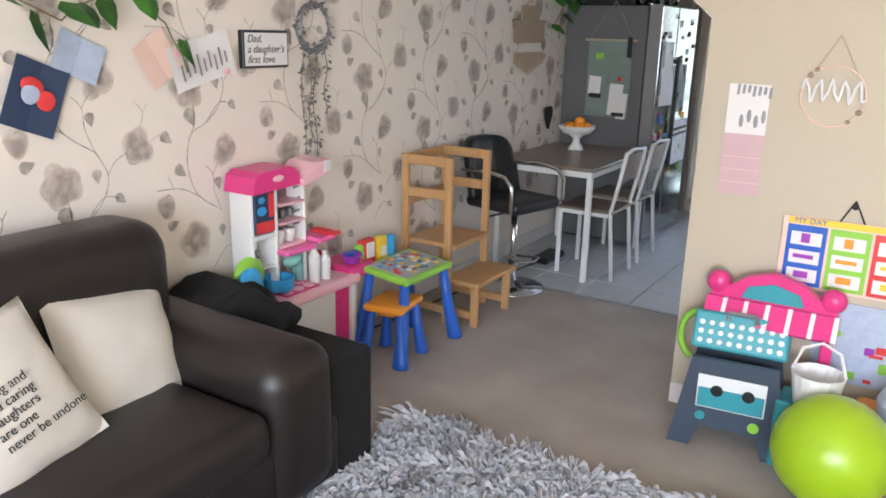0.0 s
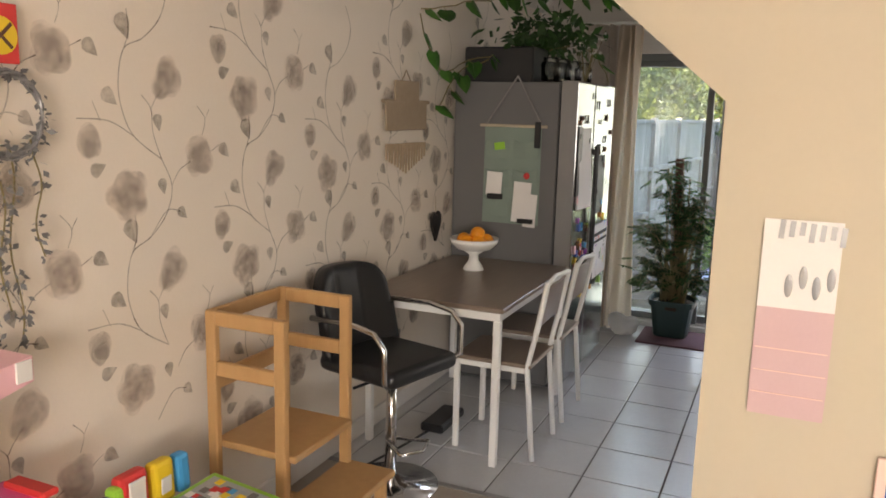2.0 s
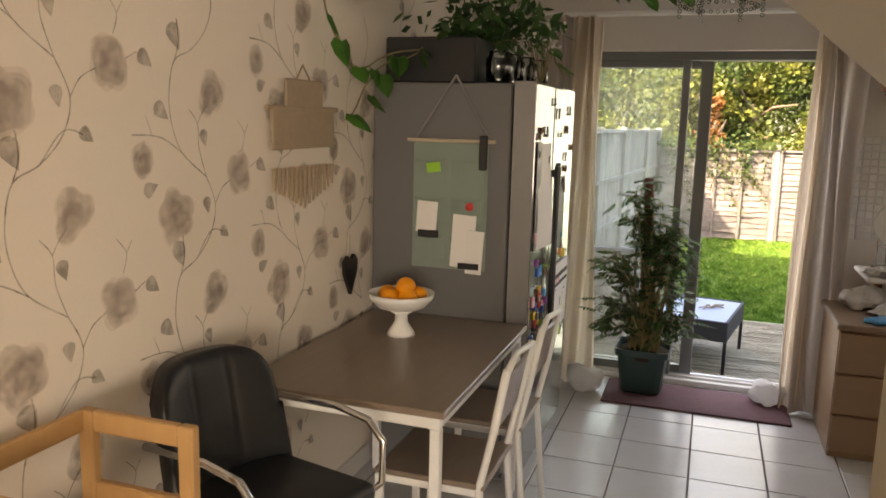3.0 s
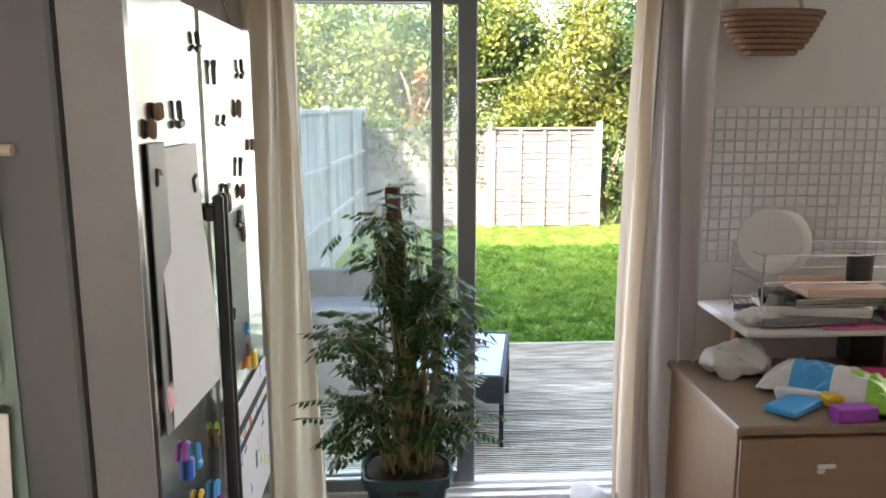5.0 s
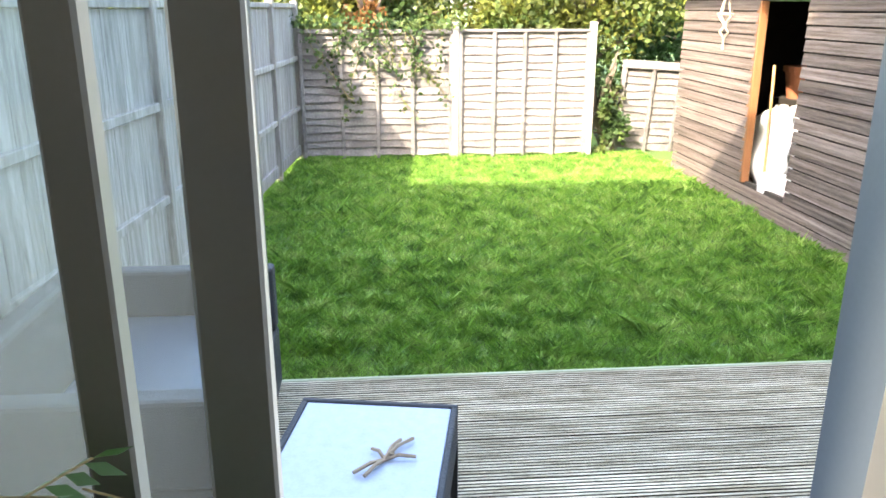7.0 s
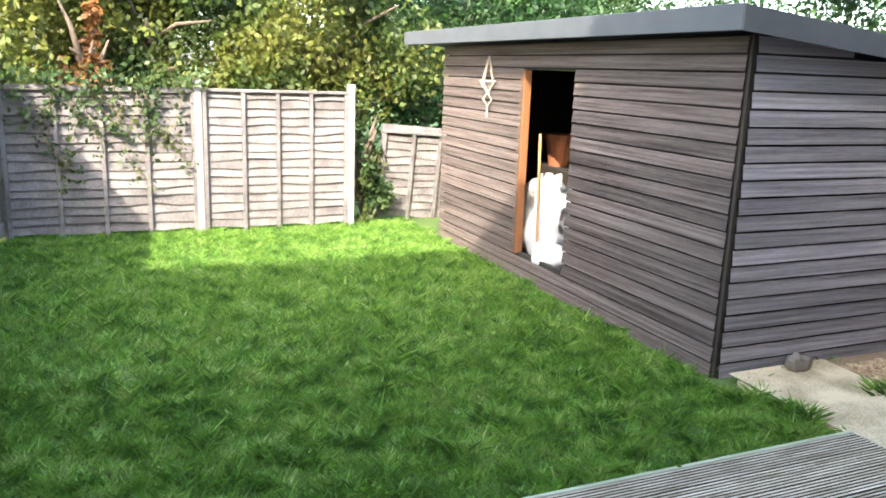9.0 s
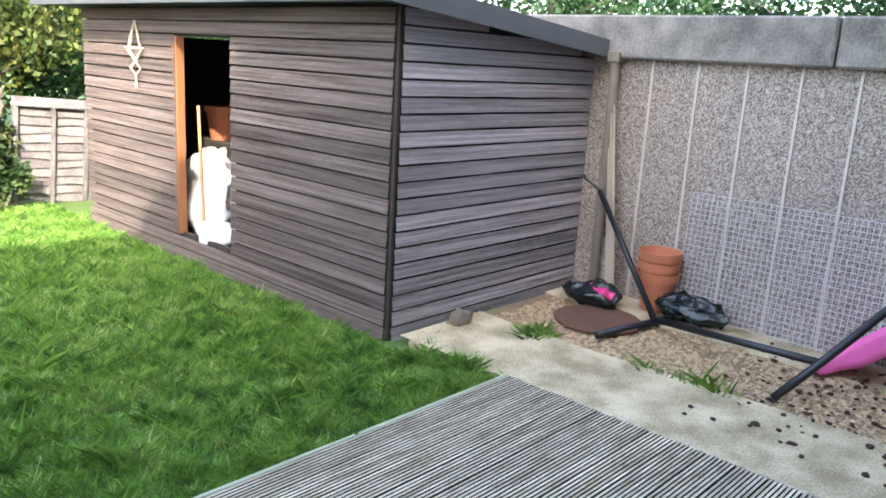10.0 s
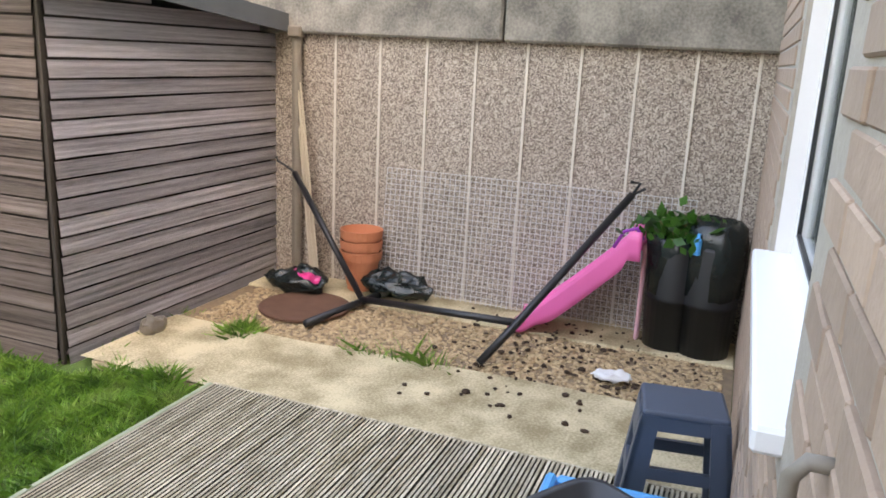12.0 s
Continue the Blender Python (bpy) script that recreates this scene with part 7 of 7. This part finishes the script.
def crisp_packet():
    t = thing("crisp_packet", "crumpled white, blue and yellow plastic packet on the drawers", "packet", (-0.02, 6.50, 0.66), -38)
    bands = ((0.0, 0.22, "white_bag"), (0.22, 0.5, "sky_blue"), (0.5, 0.74, "card"), (0.74, 0.88, "green"), (0.88, 1.0, "yellow"))
    for a, b, m in bands:
        def f(u, v):
            w = a + (b - a) * v
            puff = (1 - abs(2 * u - 1) ** 2.5) * (1 - abs(2 * w - 1) ** 4)
            crease = 0.022 * noise.noise(Vector((u * 5, w * 7, 1))) + 0.010 * noise.noise(Vector((u * 13, w * 17, 4)))
            return Vector((-0.20 + 0.40 * w, -0.085 + 0.17 * u + 0.02 * math.sin(5 * w), 0.012 + 0.075 * puff + abs(crease)))
        part(t, "foil", Shape().sheet(f, 18, 8), m).modifiers.new("thickness", "SOLIDIFY").thickness = 0.003
    part(t, "printed_patch", Shape().ball((0.07, 0.0, 0.085), 0.035, (1, 0.8, 0.25), 12, 8), "green", True)


crisp_packet()
bag("crisp_bag", "crumpled white plastic packet on the drawers", (-0.22, 6.72, 0.655), 0.09, "white_bag", 6, (1.2, 0.8, 0.6))
solid("packet", Shape().box(-0.06, 0.06, -0.025, 0.025, 0, 0.04, 0.003), "purple", "small purple cardboard box on the drawers", "packet", (-0.05, 6.335, 0.656), 6)
solid("packet", Shape().box(-0.06, 0.06, -0.03, 0.03, 0, 0.04, 0.012, None, 2), "yellow", "yellow and green packet on the drawer unit", "packet", (-0.02, 6.44, 0.655))


def dish_rack():
    t = thing("dish_rack", "steel wire dish rack on the kitchen table", "dish rack", (0.16, 6.86, 0.825))
    s = Shape()
    for z in (0.03, 0.13, 0.22):
        s.tube([(-0.3, -0.12, z), (0.35, -0.12, z), (0.35, 0.12, z), (-0.3, 0.12, z)], 0.004, 6, True)
    for k in range(14):
        x = -0.3 + 0.05 * k
        s.tube([(x, -0.12, 0.03), (x, -0.05, 0.0), (x, 0.05, 0.0), (x, 0.12, 0.03)], 0.0028, 5)
    for x in (-0.3, 0.35):
        for y in (-0.12, 0.12):
            s.rod((x, y, 0), (x, y, 0.23), 0.005)
    part(t, "wires", s, "chrome")
    return t


dish_rack()
plate = Shape().lathe([(0.05, 0), (0.07, 0.004), (0.135, 0.02), (0.138, 0.024), (0.13, 0.023), (0.07, 0.009), (0.01, 0.008)], 34).mesh("dinner_plate", "white", True)
for k in range(4):
    ob = tagged(new("dinner_plate", plate), "white ceramic dinner plate standing in the rack", "plate", "plates in the rack")
    ob.matrix_basis = pose(-0.085 + 0.03 * k, 6.84 + 0.03 * k, 1.075 - 0.006 * k, 82, 0, -6 + 6 * k) @ Matrix.Scale(0.8, 4)
for k, (x, y) in enumerate(((-0.08, 6.76), (0.30, 6.78), (0.42, 6.84))):
    solid("glass_bowl", Shape().lathe([(0.03, 0), (0.055, 0.03), (0.062, 0.065), (0.058, 0.065), (0.028, 0.006)], 20), "chrome" if k == 1 else "clear", "upturned bowl drying in the rack", "bowl", (x, y, 0.86), group="bowls in the rack", smooth=True)
bag("cloth_pile", "pile of pale crumpled cloths and dishes on the table", (-0.14, 6.72, 0.825), 0.08, "card", 9, (1.3, 0.7, 0.3))
bag("cloth_pile", "grey crumpled cloth lying on the table", (0.33, 6.70, 0.831), 0.08, "mid_grey", 12, (1.5, 0.7, 0.25))
rr = random.Random(77)
for k, (m, lab) in enumerate((("sky_blue", "blue printed food packet on the drawers"), ("card", "white food packet on the drawers"), ("black", "black plastic tray on the drawers"), ("green", "green printed packet on the drawers"), ("card_sky", "pale blue packet on the drawers"), ("magenta", "pink packet on the drawers"), ("black", "dark plastic container on the drawers"))):
    s = Shape().box(-0.085, 0.085, -0.05, 0.05, 0, 0.022 + 0.008 * (k % 3), 0.008, None, 2).rough(0.012, 14, k)
    solid("food_packet", s, m, lab, "packet", (-0.18 + 0.085 * k, 6.42 + 0.09 * (k % 3), 0.657 + 0.001 * k), rr.uniform(-60, 60), "packets on the drawers")
for k in range(4):
    solid("tray", Shape().box(-0.16, 0.16, -0.1, 0.1, 0, 0.012, 0.005, None, 2).box(-0.16, 0.16, -0.1, -0.092, 0.012, 0.03, 0.002).box(-0.16, 0.16, 0.092, 0.1, 0.012, 0.03, 0.002), ("mid_grey", "card", "steel", "card_blush")[k], "stacked kitchen tray among the washing up", "tray", (-0.02 + 0.05 * k, 6.76, 0.832 + 0.03 * k), rr.uniform(-15, 15), "stacked trays")
solid("saucepan", Shape().lathe([(0.07, 0), (0.075, 0.01), (0.078, 0.085), (0.083, 0.09), (0.074, 0.09), (0.07, 0.012)], 24).rod((0.075, 0, 0.075), (0.2, 0.03, 0.085), 0.009), "steel", "steel saucepan drying beside the rack", "saucepan", (0.30, 6.70, 0.837), 20)
for k, (x, y, z) in enumerate(((0.24, 6.84, 0.93), (0.40, 6.80, 0.87))):
    solid("mug", Shape().lathe([(0.036, 0), (0.04, 0.01), (0.042, 0.095), (0.037, 0.095), (0.034, 0.012)], 20).tube([(0.04, 0, 0.075), (0.07, 0, 0.07), (0.072, 0, 0.035), (0.04, 0, 0.022)], 0.006, 6), "charcoal", "dark grey mug drying in the rack", "mug", (x, y, z), 40 + 70 * k, "mugs in the rack")
solid("food_tray", Shape().box(-0.11, 0.11, -0.07, 0.07, 0, 0.03, 0.012, None, 2), "black", "black plastic food tray on the drawers", "tray", (0.18, 6.43, 0.656), -12)
bk = thing("wall_basket", "woven basket hanging from a cord on the wall", "basket", (-0.06, 6.98, 1.70))
s = Shape()
for k in range(8):
    rx = 0.085 + 0.085 * (k / 7) ** 0.7
    s.tube([(rx * math.cos(q), 0.075 * math.sin(q) * rx / 0.16, 0.018 * k) for q in [i * 0.3307 for i in range(19)]], 0.010, 6, True)
part(bk, "weave", s, "basket")
part(bk, "cord", Shape().tube([(-0.12, 0.03, 0.13), (-0.06, 0.07, 0.42), (0.0, 0.09, 0.6)], 0.007, 6).tube([(0.12, 0.03, 0.13), (0.06, 0.07, 0.42), (0.0, 0.09, 0.6)], 0.007, 6), "string")


# ---- garden things ----
def hammock_stand():
    t = thing("hammock_stand", "dark metal hammock stand frame on the gravel", "hammock stand", (0, 0, PATIO))
    a, b = Vector((3.86, 9.66, 0.05)), Vector((3.44, 8.49, 0.22))
    part(t, "base_tube", Shape().rod(a, b, 0.022, sides=12), "black", True)
    part(t, "foot", Shape().rod((3.34, 9.77, 0.025), (4.28, 9.6, 0.025), 0.025, sides=12), "black", True)
    part(t, "arm", Shape().tube([a, (4.13, 10.34, 0.79)], 0.021, 10), "black", True)
    part(t, "hook", Shape().tube([(4.13, 10.34, 0.79), (4.13, 10.41, 0.83), (4.12, 10.47, 0.86), (4.12, 10.48, 0.89)], 0.008, 6), "black")
    part(t, "arm", Shape().tube([(3.26, 8.64, 0.02), b, (4.03, 8.02, 0.9)], 0.023, 10), "black", True)
    part(t, "hook", Shape().tube([(4.03, 8.02, 0.9), (4.03, 7.98, 0.97), (4.0, 8.03, 0.98)], 0.009, 6).rod((4.03, 8.02, 0.9), (4.06, 7.95, 0.94), 0.009), "black")
    return t


hammock_stand()


def slide():
    t = thing("slide", "small bright pink plastic garden slide", "slide", (0, 0, PATIO))
    def f(u, v):
        y = 8.66 - 0.74 * v
        z = 0.035 + 0.64 * max(0.0, v - 0.1) / 0.9 - 0.02 * math.sin(math.pi * v)
        z = max(z, 0.02) if v < 0.9 else 0.635
        side = abs(2 * u - 1)
        half = 0.15 + 0.045 * max(0.0, 1 - v * 5)
        return Vector((4.06 + half * (2 * u - 1), y, z + 0.065 * max(0.0, (side - 0.72) / 0.28) ** 1.5 * min(1.0, 0.35 + 3 * v)))
    ob = part(t, "chute", Shape().sheet(f, 22, 30), "pink", True)
    sm = ob.modifiers.new("thickness", "SOLIDIFY")
    sm.thickness = 0.02
    for side in (0.0, 1.0):
        def skirt(u, v):
            p = f(side, v)
            return Vector((p.x, p.y, max(0.004, p.z + 0.012 - 0.17 * u * min(1.0, 0.3 + 2 * v))))
        sk = part(t, "side_panel", Shape().sheet(skirt, 3, 30), "pink", True)
        sk.modifiers.new("thickness", "SOLIDIFY").thickness = 0.012
    part(t, "support", Shape().box(4.10, 4.19, 7.905, 7.93, 0, 0.60, 0.01), "light_pink")
    part(t, "handrail", Shape().tube([(3.94, 8.08, 0.60), (3.94, 8.03, 0.70), (3.95, 7.96, 0.725), (3.96, 7.92, 0.66)], 0.011, 8), "purple", True)
    return t


slide()
for k, (x, y, h) in enumerate(((4.14, 7.73, 0.84), (4.10, 7.53, 0.86))):
    t = thing("grow_bag", "dark green plastic planter tub with bin liner", "planter", (x, y, PATIO), 0, "planter tubs")
    part(t, "tub", Shape().lathe([(0.15, 0), (0.165, 0.3), (0.17, 0.3), (0.165, 0.32), (0.175, h - 0.22), (0.17, h - 0.2), (0.15, h - 0.21)], 26), "black", True)
    part(t, "liner", Shape().lathe([(0.168, h - 0.5), (0.174, h - 0.3), (0.182, h - 0.18), (0.165, h - 0.15 + 0.05 * k), (0.13, h - 0.16 + 0.10 * k), (0.08, h - 0.17 + 0.07 * k), (0.02, h - 0.18 + 0.12 * k)], 30).rough(0.02, 9, k).rough(0.012, 24, k + 4), "bin_bag", True)
r = np.random.default_rng(41)
t = thing("strawberry_plant", "green leafy plant growing from the tub", "plant", (4.10, 7.75, PATIO + 0.66))
pl = np.c_[r.normal(0, 0.1, 240), r.normal(0.0, 0.11, 240), np.abs(r.normal(0, 0.05, 240)) + 0.03]
s = Shape()
for k in range(14):
    s.rod((0, 0, -0.05), tuple(pl[k * 7]), 0.003, sides=5)
part(t, "stems", s, "stem")
ob = new("leaves", leaf_mesh("leaves", pl, 0.08, "pothos", r, 0.1, 0.7))
ob.parent = t
solid("blue_bottle", Shape().lathe([(0.02, 0), (0.022, 0.08), (0.01, 0.1), (0.01, 0.12)], 12), "sky_blue", "small blue bottle tucked into the tub", "bottle", (3.93, 7.62, PATIO + 0.62))
# a stack of terracotta pots
for k in range(3):
    solid("terracotta_pot", Shape().lathe([(0.09, 0), (0.13, 0.22), (0.145, 0.22), (0.15, 0.28), (0.14, 0.28), (0.12, 0.18)], 26), "terracotta", "terracotta-coloured plastic plant pot in a stack", "plant pot", (4.19, 9.84, PATIO + 0.01 + 0.075 * k), group="stacked plant pots")
t = thing("manhole_cover", "rusty round iron manhole cover in the gravel", "manhole cover", (3.66, 9.97, PATIO - 0.004))
part(t, "disc", Shape().lathe([(0.29, 0), (0.295, 0.018), (0.28, 0.024), (0.02, 0.022)], 36), "rust")
bag("compost_bag", "pink and black printed compost bag by the shed", (3.95, 10.2, PATIO), 0.15, "bin_bag", 21, (1.0, 1.5, 0.5))
bag("compost_bag", "shiny pink plastic bag lying by the shed", (3.93, 10.16, PATIO + 0.05), 0.1, "magenta", 24, (0.7, 1.3, 0.5))
bag("bin_bag", "crumpled black plastic sack against the wall", (4.14, 9.56, PATIO), 0.14, "bin_bag", 27, (0.8, 2.0, 0.62))
bag("tissue", "crumpled white tissue lying on the gravel", (3.42, 7.95, PATIO), 0.07, "white_bag", 30, (0.9, 1.5, 0.35))
bag("stone_lump", "dark grey stone by the shed corner", (2.86, 10.5, PATIO - 0.02), 0.07, "pipe", 33, (1.3, 0.8, 0.8))
t = thing("bamboo_canes", "bundle of pale bamboo canes leaning in the corner", "canes", (4.2, 10.25, PATIO))
for k in range(7):
    part(t, "cane", Shape().rod((-0.08 + 0.015 * k, -0.12 + 0.02 * k, 0), (0.04 + 0.008 * k, 0.10 + 0.012 * k, 1.3 + 0.05 * (k % 3)), 0.008, 0.006, 7), "string")

# wire mesh leaning on the wall
wm = thing("wire_mesh", "galvanised wire mesh leaning on the garage wall", "wire mesh", (0, 0, PATIO))
s = Shape()
for k in range(58):
    y = 7.66 + 0.036 * k
    s.rod((4.22, y, 0.02), (4.332, y + 0.01, 0.86), 0.0021, sides=4)
for k in range(24):
    z = 0.03 + 0.036 * k
    x = 4.22 + 0.112 * (z - 0.02) / 0.84
    s.rod((x, 7.66, z), (x, 9.72, z + 0.004), 0.0021, sides=4)
part(wm, "wires", s, "wire")


def step_stool_black():
    t = thing("plastic_stool", "dark blue plastic step stool with handle hole", "stool", (2.23, 7.535, DECK), 98)
    for y in (-0.13, 0.105):
        for k in (-1, 1):
            part(t, "leg", Shape().slab([(k * 0.205, 0), (k * 0.125, 0), (k * 0.085, 0.42), (k * 0.15, 0.42)], "y", y, y + 0.025), "navy")
        part(t, "rail", Shape().slab([(-0.12, 0.365), (0.12, 0.365), (0.12, 0.43), (-0.12, 0.43)], "y", y + 0.002, y + 0.022), "navy")
        part(t, "rail", Shape().slab([(-0.15, 0.175), (0.15, 0.175), (0.13, 0.22), (-0.13, 0.22)], "y", y + 0.002, y + 0.022), "navy")
    for x in (-1, 1):
        side = Shape()
        m = pose(x * 0.17, 0, 0.2, 0, x * -8, 0)
        side.box(-0.012, 0.012, -0.13, -0.07, -0.2, 0.2, 0.004, m).box(-0.012, 0.012, 0.07, 0.13, -0.2, 0.2, 0.004, m).box(-0.012, 0.012, -0.07, 0.07, 0.1, 0.2, 0.004, m).box(-0.012, 0.012, -0.07, 0.07, -0.05, 0.0, 0.004, m)
        part(t, "side_panel", side, "navy")
    part(t, "top", Shape().box(-0.15, 0.15, -0.13, 0.13, 0.41, 0.44, 0.02, None, 3), "navy")
    return t


step_stool_black()
tr = thing("toy_tray", "bright blue plastic water play tray", "play tray", (1.54, 7.65, DECK), 2)
part(tr, "tray", Shape().box(-0.42, 0.42, -0.29, 0.29, 0.14, 0.17, 0.014, None, 3).box(-0.42, 0.42, -0.29, -0.25, 0.17, 0.2, 0.012).box(-0.42, 0.42, 0.25, 0.29, 0.17, 0.2, 0.012).box(-0.42, -0.38, -0.25, 0.25, 0.17, 0.2, 0.012).box(0.38, 0.42, -0.25, 0.25, 0.17, 0.2, 0.012), "sky_blue")
for x in (-0.36, 0.36):
    for y in (-0.24, 0.24):
        part(tr, "leg", Shape().rod((x, y, 0), (x, y, 0.15), 0.025, sides=12), "sky_blue")


def basin():
    t = thing("washing_up_bowl", "dark grey plastic washing-up bowl in the tray", "bowl", (1.55, 7.73, DECK + 0.172), -33)
    s = Shape()
    def ring(w, d, z, n=32):
        out = []
        for i in range(n):
            a = 2 * math.pi * i / n
            c, q = math.cos(a), math.sin(a)
            k = (abs(c) ** 5 + abs(q) ** 5) ** -0.2
            out.append(s.bm.verts.new((w * c * k, d * q * k, z)))
        return out
    rings = [ring(0.125, 0.12, 0), ring(0.155, 0.15, 0.14), ring(0.178, 0.173, 0.142), ring(0.18, 0.175, 0.132), ring(0.177, 0.172, 0.149), ring(0.15, 0.145, 0.147), ring(0.12, 0.115, 0.012)]
    for a, b in zip(rings, rings[1:]):
        for i in range(32):
            s.bm.faces.new((a[i], a[(i + 1) % 32], b[(i + 1) % 32], b[i]))
    s.bm.faces.new(rings[0][::-1])
    s.bm.faces.new(rings[-1])
    part(t, "body", s, "charcoal", True)


basin()


def garden_table():
    t = thing("coffee_table", "low dark rattan coffee table with glass top", "garden table", (-1.0, 8.42, DECK), -10)
    part(t, "frame", Shape().box(-0.26, 0.26, -0.39, -0.37, 0.23, 0.375, 0.004).box(-0.26, 0.26, 0.37, 0.39, 0.23, 0.375, 0.004).box(-0.26, -0.24, -0.37, 0.37, 0.23, 0.375, 0.004).box(0.24, 0.26, -0.37, 0.37, 0.23, 0.375, 0.004), "rattan")
    # Opaque pale blue stands in for sky reflected in the glass.
    part(t, "top", Shape().box(-0.24, 0.24, -0.37, 0.37, 0.36, 0.368, 0.003), "card_sky", label="pale blue top, coloured as glass reflecting the sky")
    for x in (-0.25, 0.25):
        for y in (-0.38, 0.38):
            part(t, "leg", Shape().box(x - 0.012, x + 0.012, y - 0.012, y + 0.012, 0, 0.23, 0.003), "black")
    return t


garden_table()
sprig = thing("dried_sprig", "dried brown plant sprig on the garden table", "plant sprig", (-0.92, 8.45, DECK + 0.368))
s = Shape()
for k in range(7):
    s.tube([(0, 0, 0.006), (0.04 * math.cos(k), 0.05 * math.sin(k * 1.3), 0.02), (0.09 * math.cos(k), 0.10 * math.sin(k * 1.3), 0.012)], 0.006, 5)
part(sprig, "stems", s, "macrame")


def rattan_seat(name, label, x, y, turn, w):
    t = thing(name, label, "garden sofa", (x, y, DECK), turn)
    part(t, "base", Shape().box(-w / 2, w / 2, -0.36, 0.36, 0.06, 0.33, 0.015, None, 2), "rattan")
    part(t, "backrest", Shape().box(-w / 2, w / 2, 0.27, 0.36, 0.33, 0.72, 0.02, None, 2), "rattan")
    part(t, "arm", Shape().box(-w / 2, -w / 2 + 0.09, -0.36, 0.27, 0.33, 0.61, 0.015, None, 2).box(w / 2 - 0.09, w / 2, -0.36, 0.27, 0.33, 0.61, 0.015, None, 2), "rattan")
    part(t, "cushion", Shape().box(-w / 2 + 0.1, w / 2 - 0.1, -0.34, 0.25, 0.33, 0.43, 0.03, None, 3), "navy", True)
    return t


rattan_seat("garden_sofa", "dark rattan garden sofa on the deck", -1.72, 9.0, 90, 1.2)
solid("white_tub", Shape().lathe([(0.1, 0), (0.13, 0.2), (0.135, 0.2), (0.12, 0.19)], 22), "white", "white plastic tub on the garden sofa arm", "tub", (-2.15, 8.6, DECK + 0.87))
solid("storage_box", Shape().box(-0.11, 0.11, -0.22, 0.22, 0, 0.845, 0.015, None, 2).box(-0.12, 0.12, -0.23, 0.23, 0.845, 0.87, 0.01), "rattan", "tall dark storage box behind the garden sofa", "box", (-2.2, 8.6, DECK))

# outside wall: pipe, tap, bricks
wp = thing("waste_pipe", "grey plastic waste pipe bending out of the brick wall", "pipe", (0, 0, 0))
part(wp, "pipe", Shape().tube([(1.06, 7.30, 0.478), (1.06, 7.39, 0.475), (1.06, 7.42, 0.468), (1.06, 7.44, 0.45), (1.06, 7.447, 0.42), (1.06, 7.447, DECK)], 0.019, 14), "pipe", True)
part(wp, "socket", Shape().rod((1.06, 7.37, 0.476), (1.06, 7.398, 0.474), 0.0225, sides=16), "pipe", True)
part(wp, "socket", Shape().rod((1.06, 7.447, 0.425), (1.06, 7.447, 0.39), 0.0225, sides=16), "pipe", True)
op = thing("overflow_pipe", "slim brown copper pipe running down the brick wall", "pipe", (0, 0, 0))
part(op, "pipe", Shape().tube([(0.26, 7.32, 1.07), (0.26, 7.36, 1.07), (0.26, 7.374, 1.05), (0.26, 7.374, 1.0), (0.26, 7.374, DECK)], 0.0095, 12), "pipe", True)
# bricks of the outside wall
facing = tagged(part(wall_north, "brick_facing", Shape().box(-0.33, 0.795, ey1 - 0.02, ey1 - 0.006, -0.2, 2.3, 0).box(2.165, 4.34, ey1 - 0.02, ey1 - 0.006, -0.2, 2.3, 0).box(0.795, 2.165, ey1 - 0.02, ey1 - 0.006, -0.2, 0.815, 0), "mortar"), "brick outer leaf in pale mortar")
bricks = [Shape().box(-0.1075, 0.1075, -0.018, 0.0, 0, 0.065, 0.004).rough(0.0025, 25, k).mesh("brick", "brick") for k in range(4)]
half = Shape().box(-0.051, 0.051, -0.018, 0.0, 0, 0.065, 0.004).mesh("brick", "brick")
far_faces = Shape()
made = 0
for row in range(33):
    z = -0.19 + 0.075 * row
    off = 0.1125 if row % 2 else 0.0
    for k in range(22):
        x = -0.215 + off + 0.225 * k
        inside = (x < 0.68) or (x > 2.28 and x < 4.23) or (z + 0.07 < 0.81 and x < 4.23)
        if not inside:
            continue
        if x < 2.3 and made < 300:
            piece(facing, "brick", bricks[(row * 7 + k) % 4], (x, ey1 + random.uniform(-0.002, 0.003), z))
            made += 1
        else:
            far_faces.box(x - 0.1075, x + 0.1075, ey1 - 0.018, ey1, z, z + 0.065, 0.004)
tagged(part(facing, "bricks_far", far_faces, "brick"), kind="stuff")

# floor tiles
T = 0.33
tile = Shape().box(-T / 2 + 0.0035, T / 2 - 0.0035, -T / 2 + 0.0035, T / 2 - 0.0035, -0.008, 0.0, 0.002).mesh("tile", "tile")
for i in range(14):
    for j in range(9):
        x, y = -2.32 + T * (i + 0.5) - 0.0, 4.17 + T * (j + 0.5)
        if x + T / 2 < 2.3 and y + T / 2 < 7.15:
            piece(floor_kitchen, "tile", tile, (x, y, random.uniform(-0.001, 0.0005)))
part(floor_kitchen, "edge_tiles", Shape().box(-2.4, -2.324, 4.174, 7.08, -0.008, -0.001, 0), "tile")

# kitchen wall tiles
wt = Shape().box(-0.0185, 0.0185, -0.006, 0, -0.0185, 0.0185, 0.003).mesh("tile", "wall_tile")
for i in range(20):
    for j in range(14):
        piece(wall_north, "tile", wt, (-0.26 + 0.04 * i, ey0, 0.98 + 0.04 * j), (random.uniform(-0.01, 0.01), 0, random.uniform(-0.012, 0.012)))
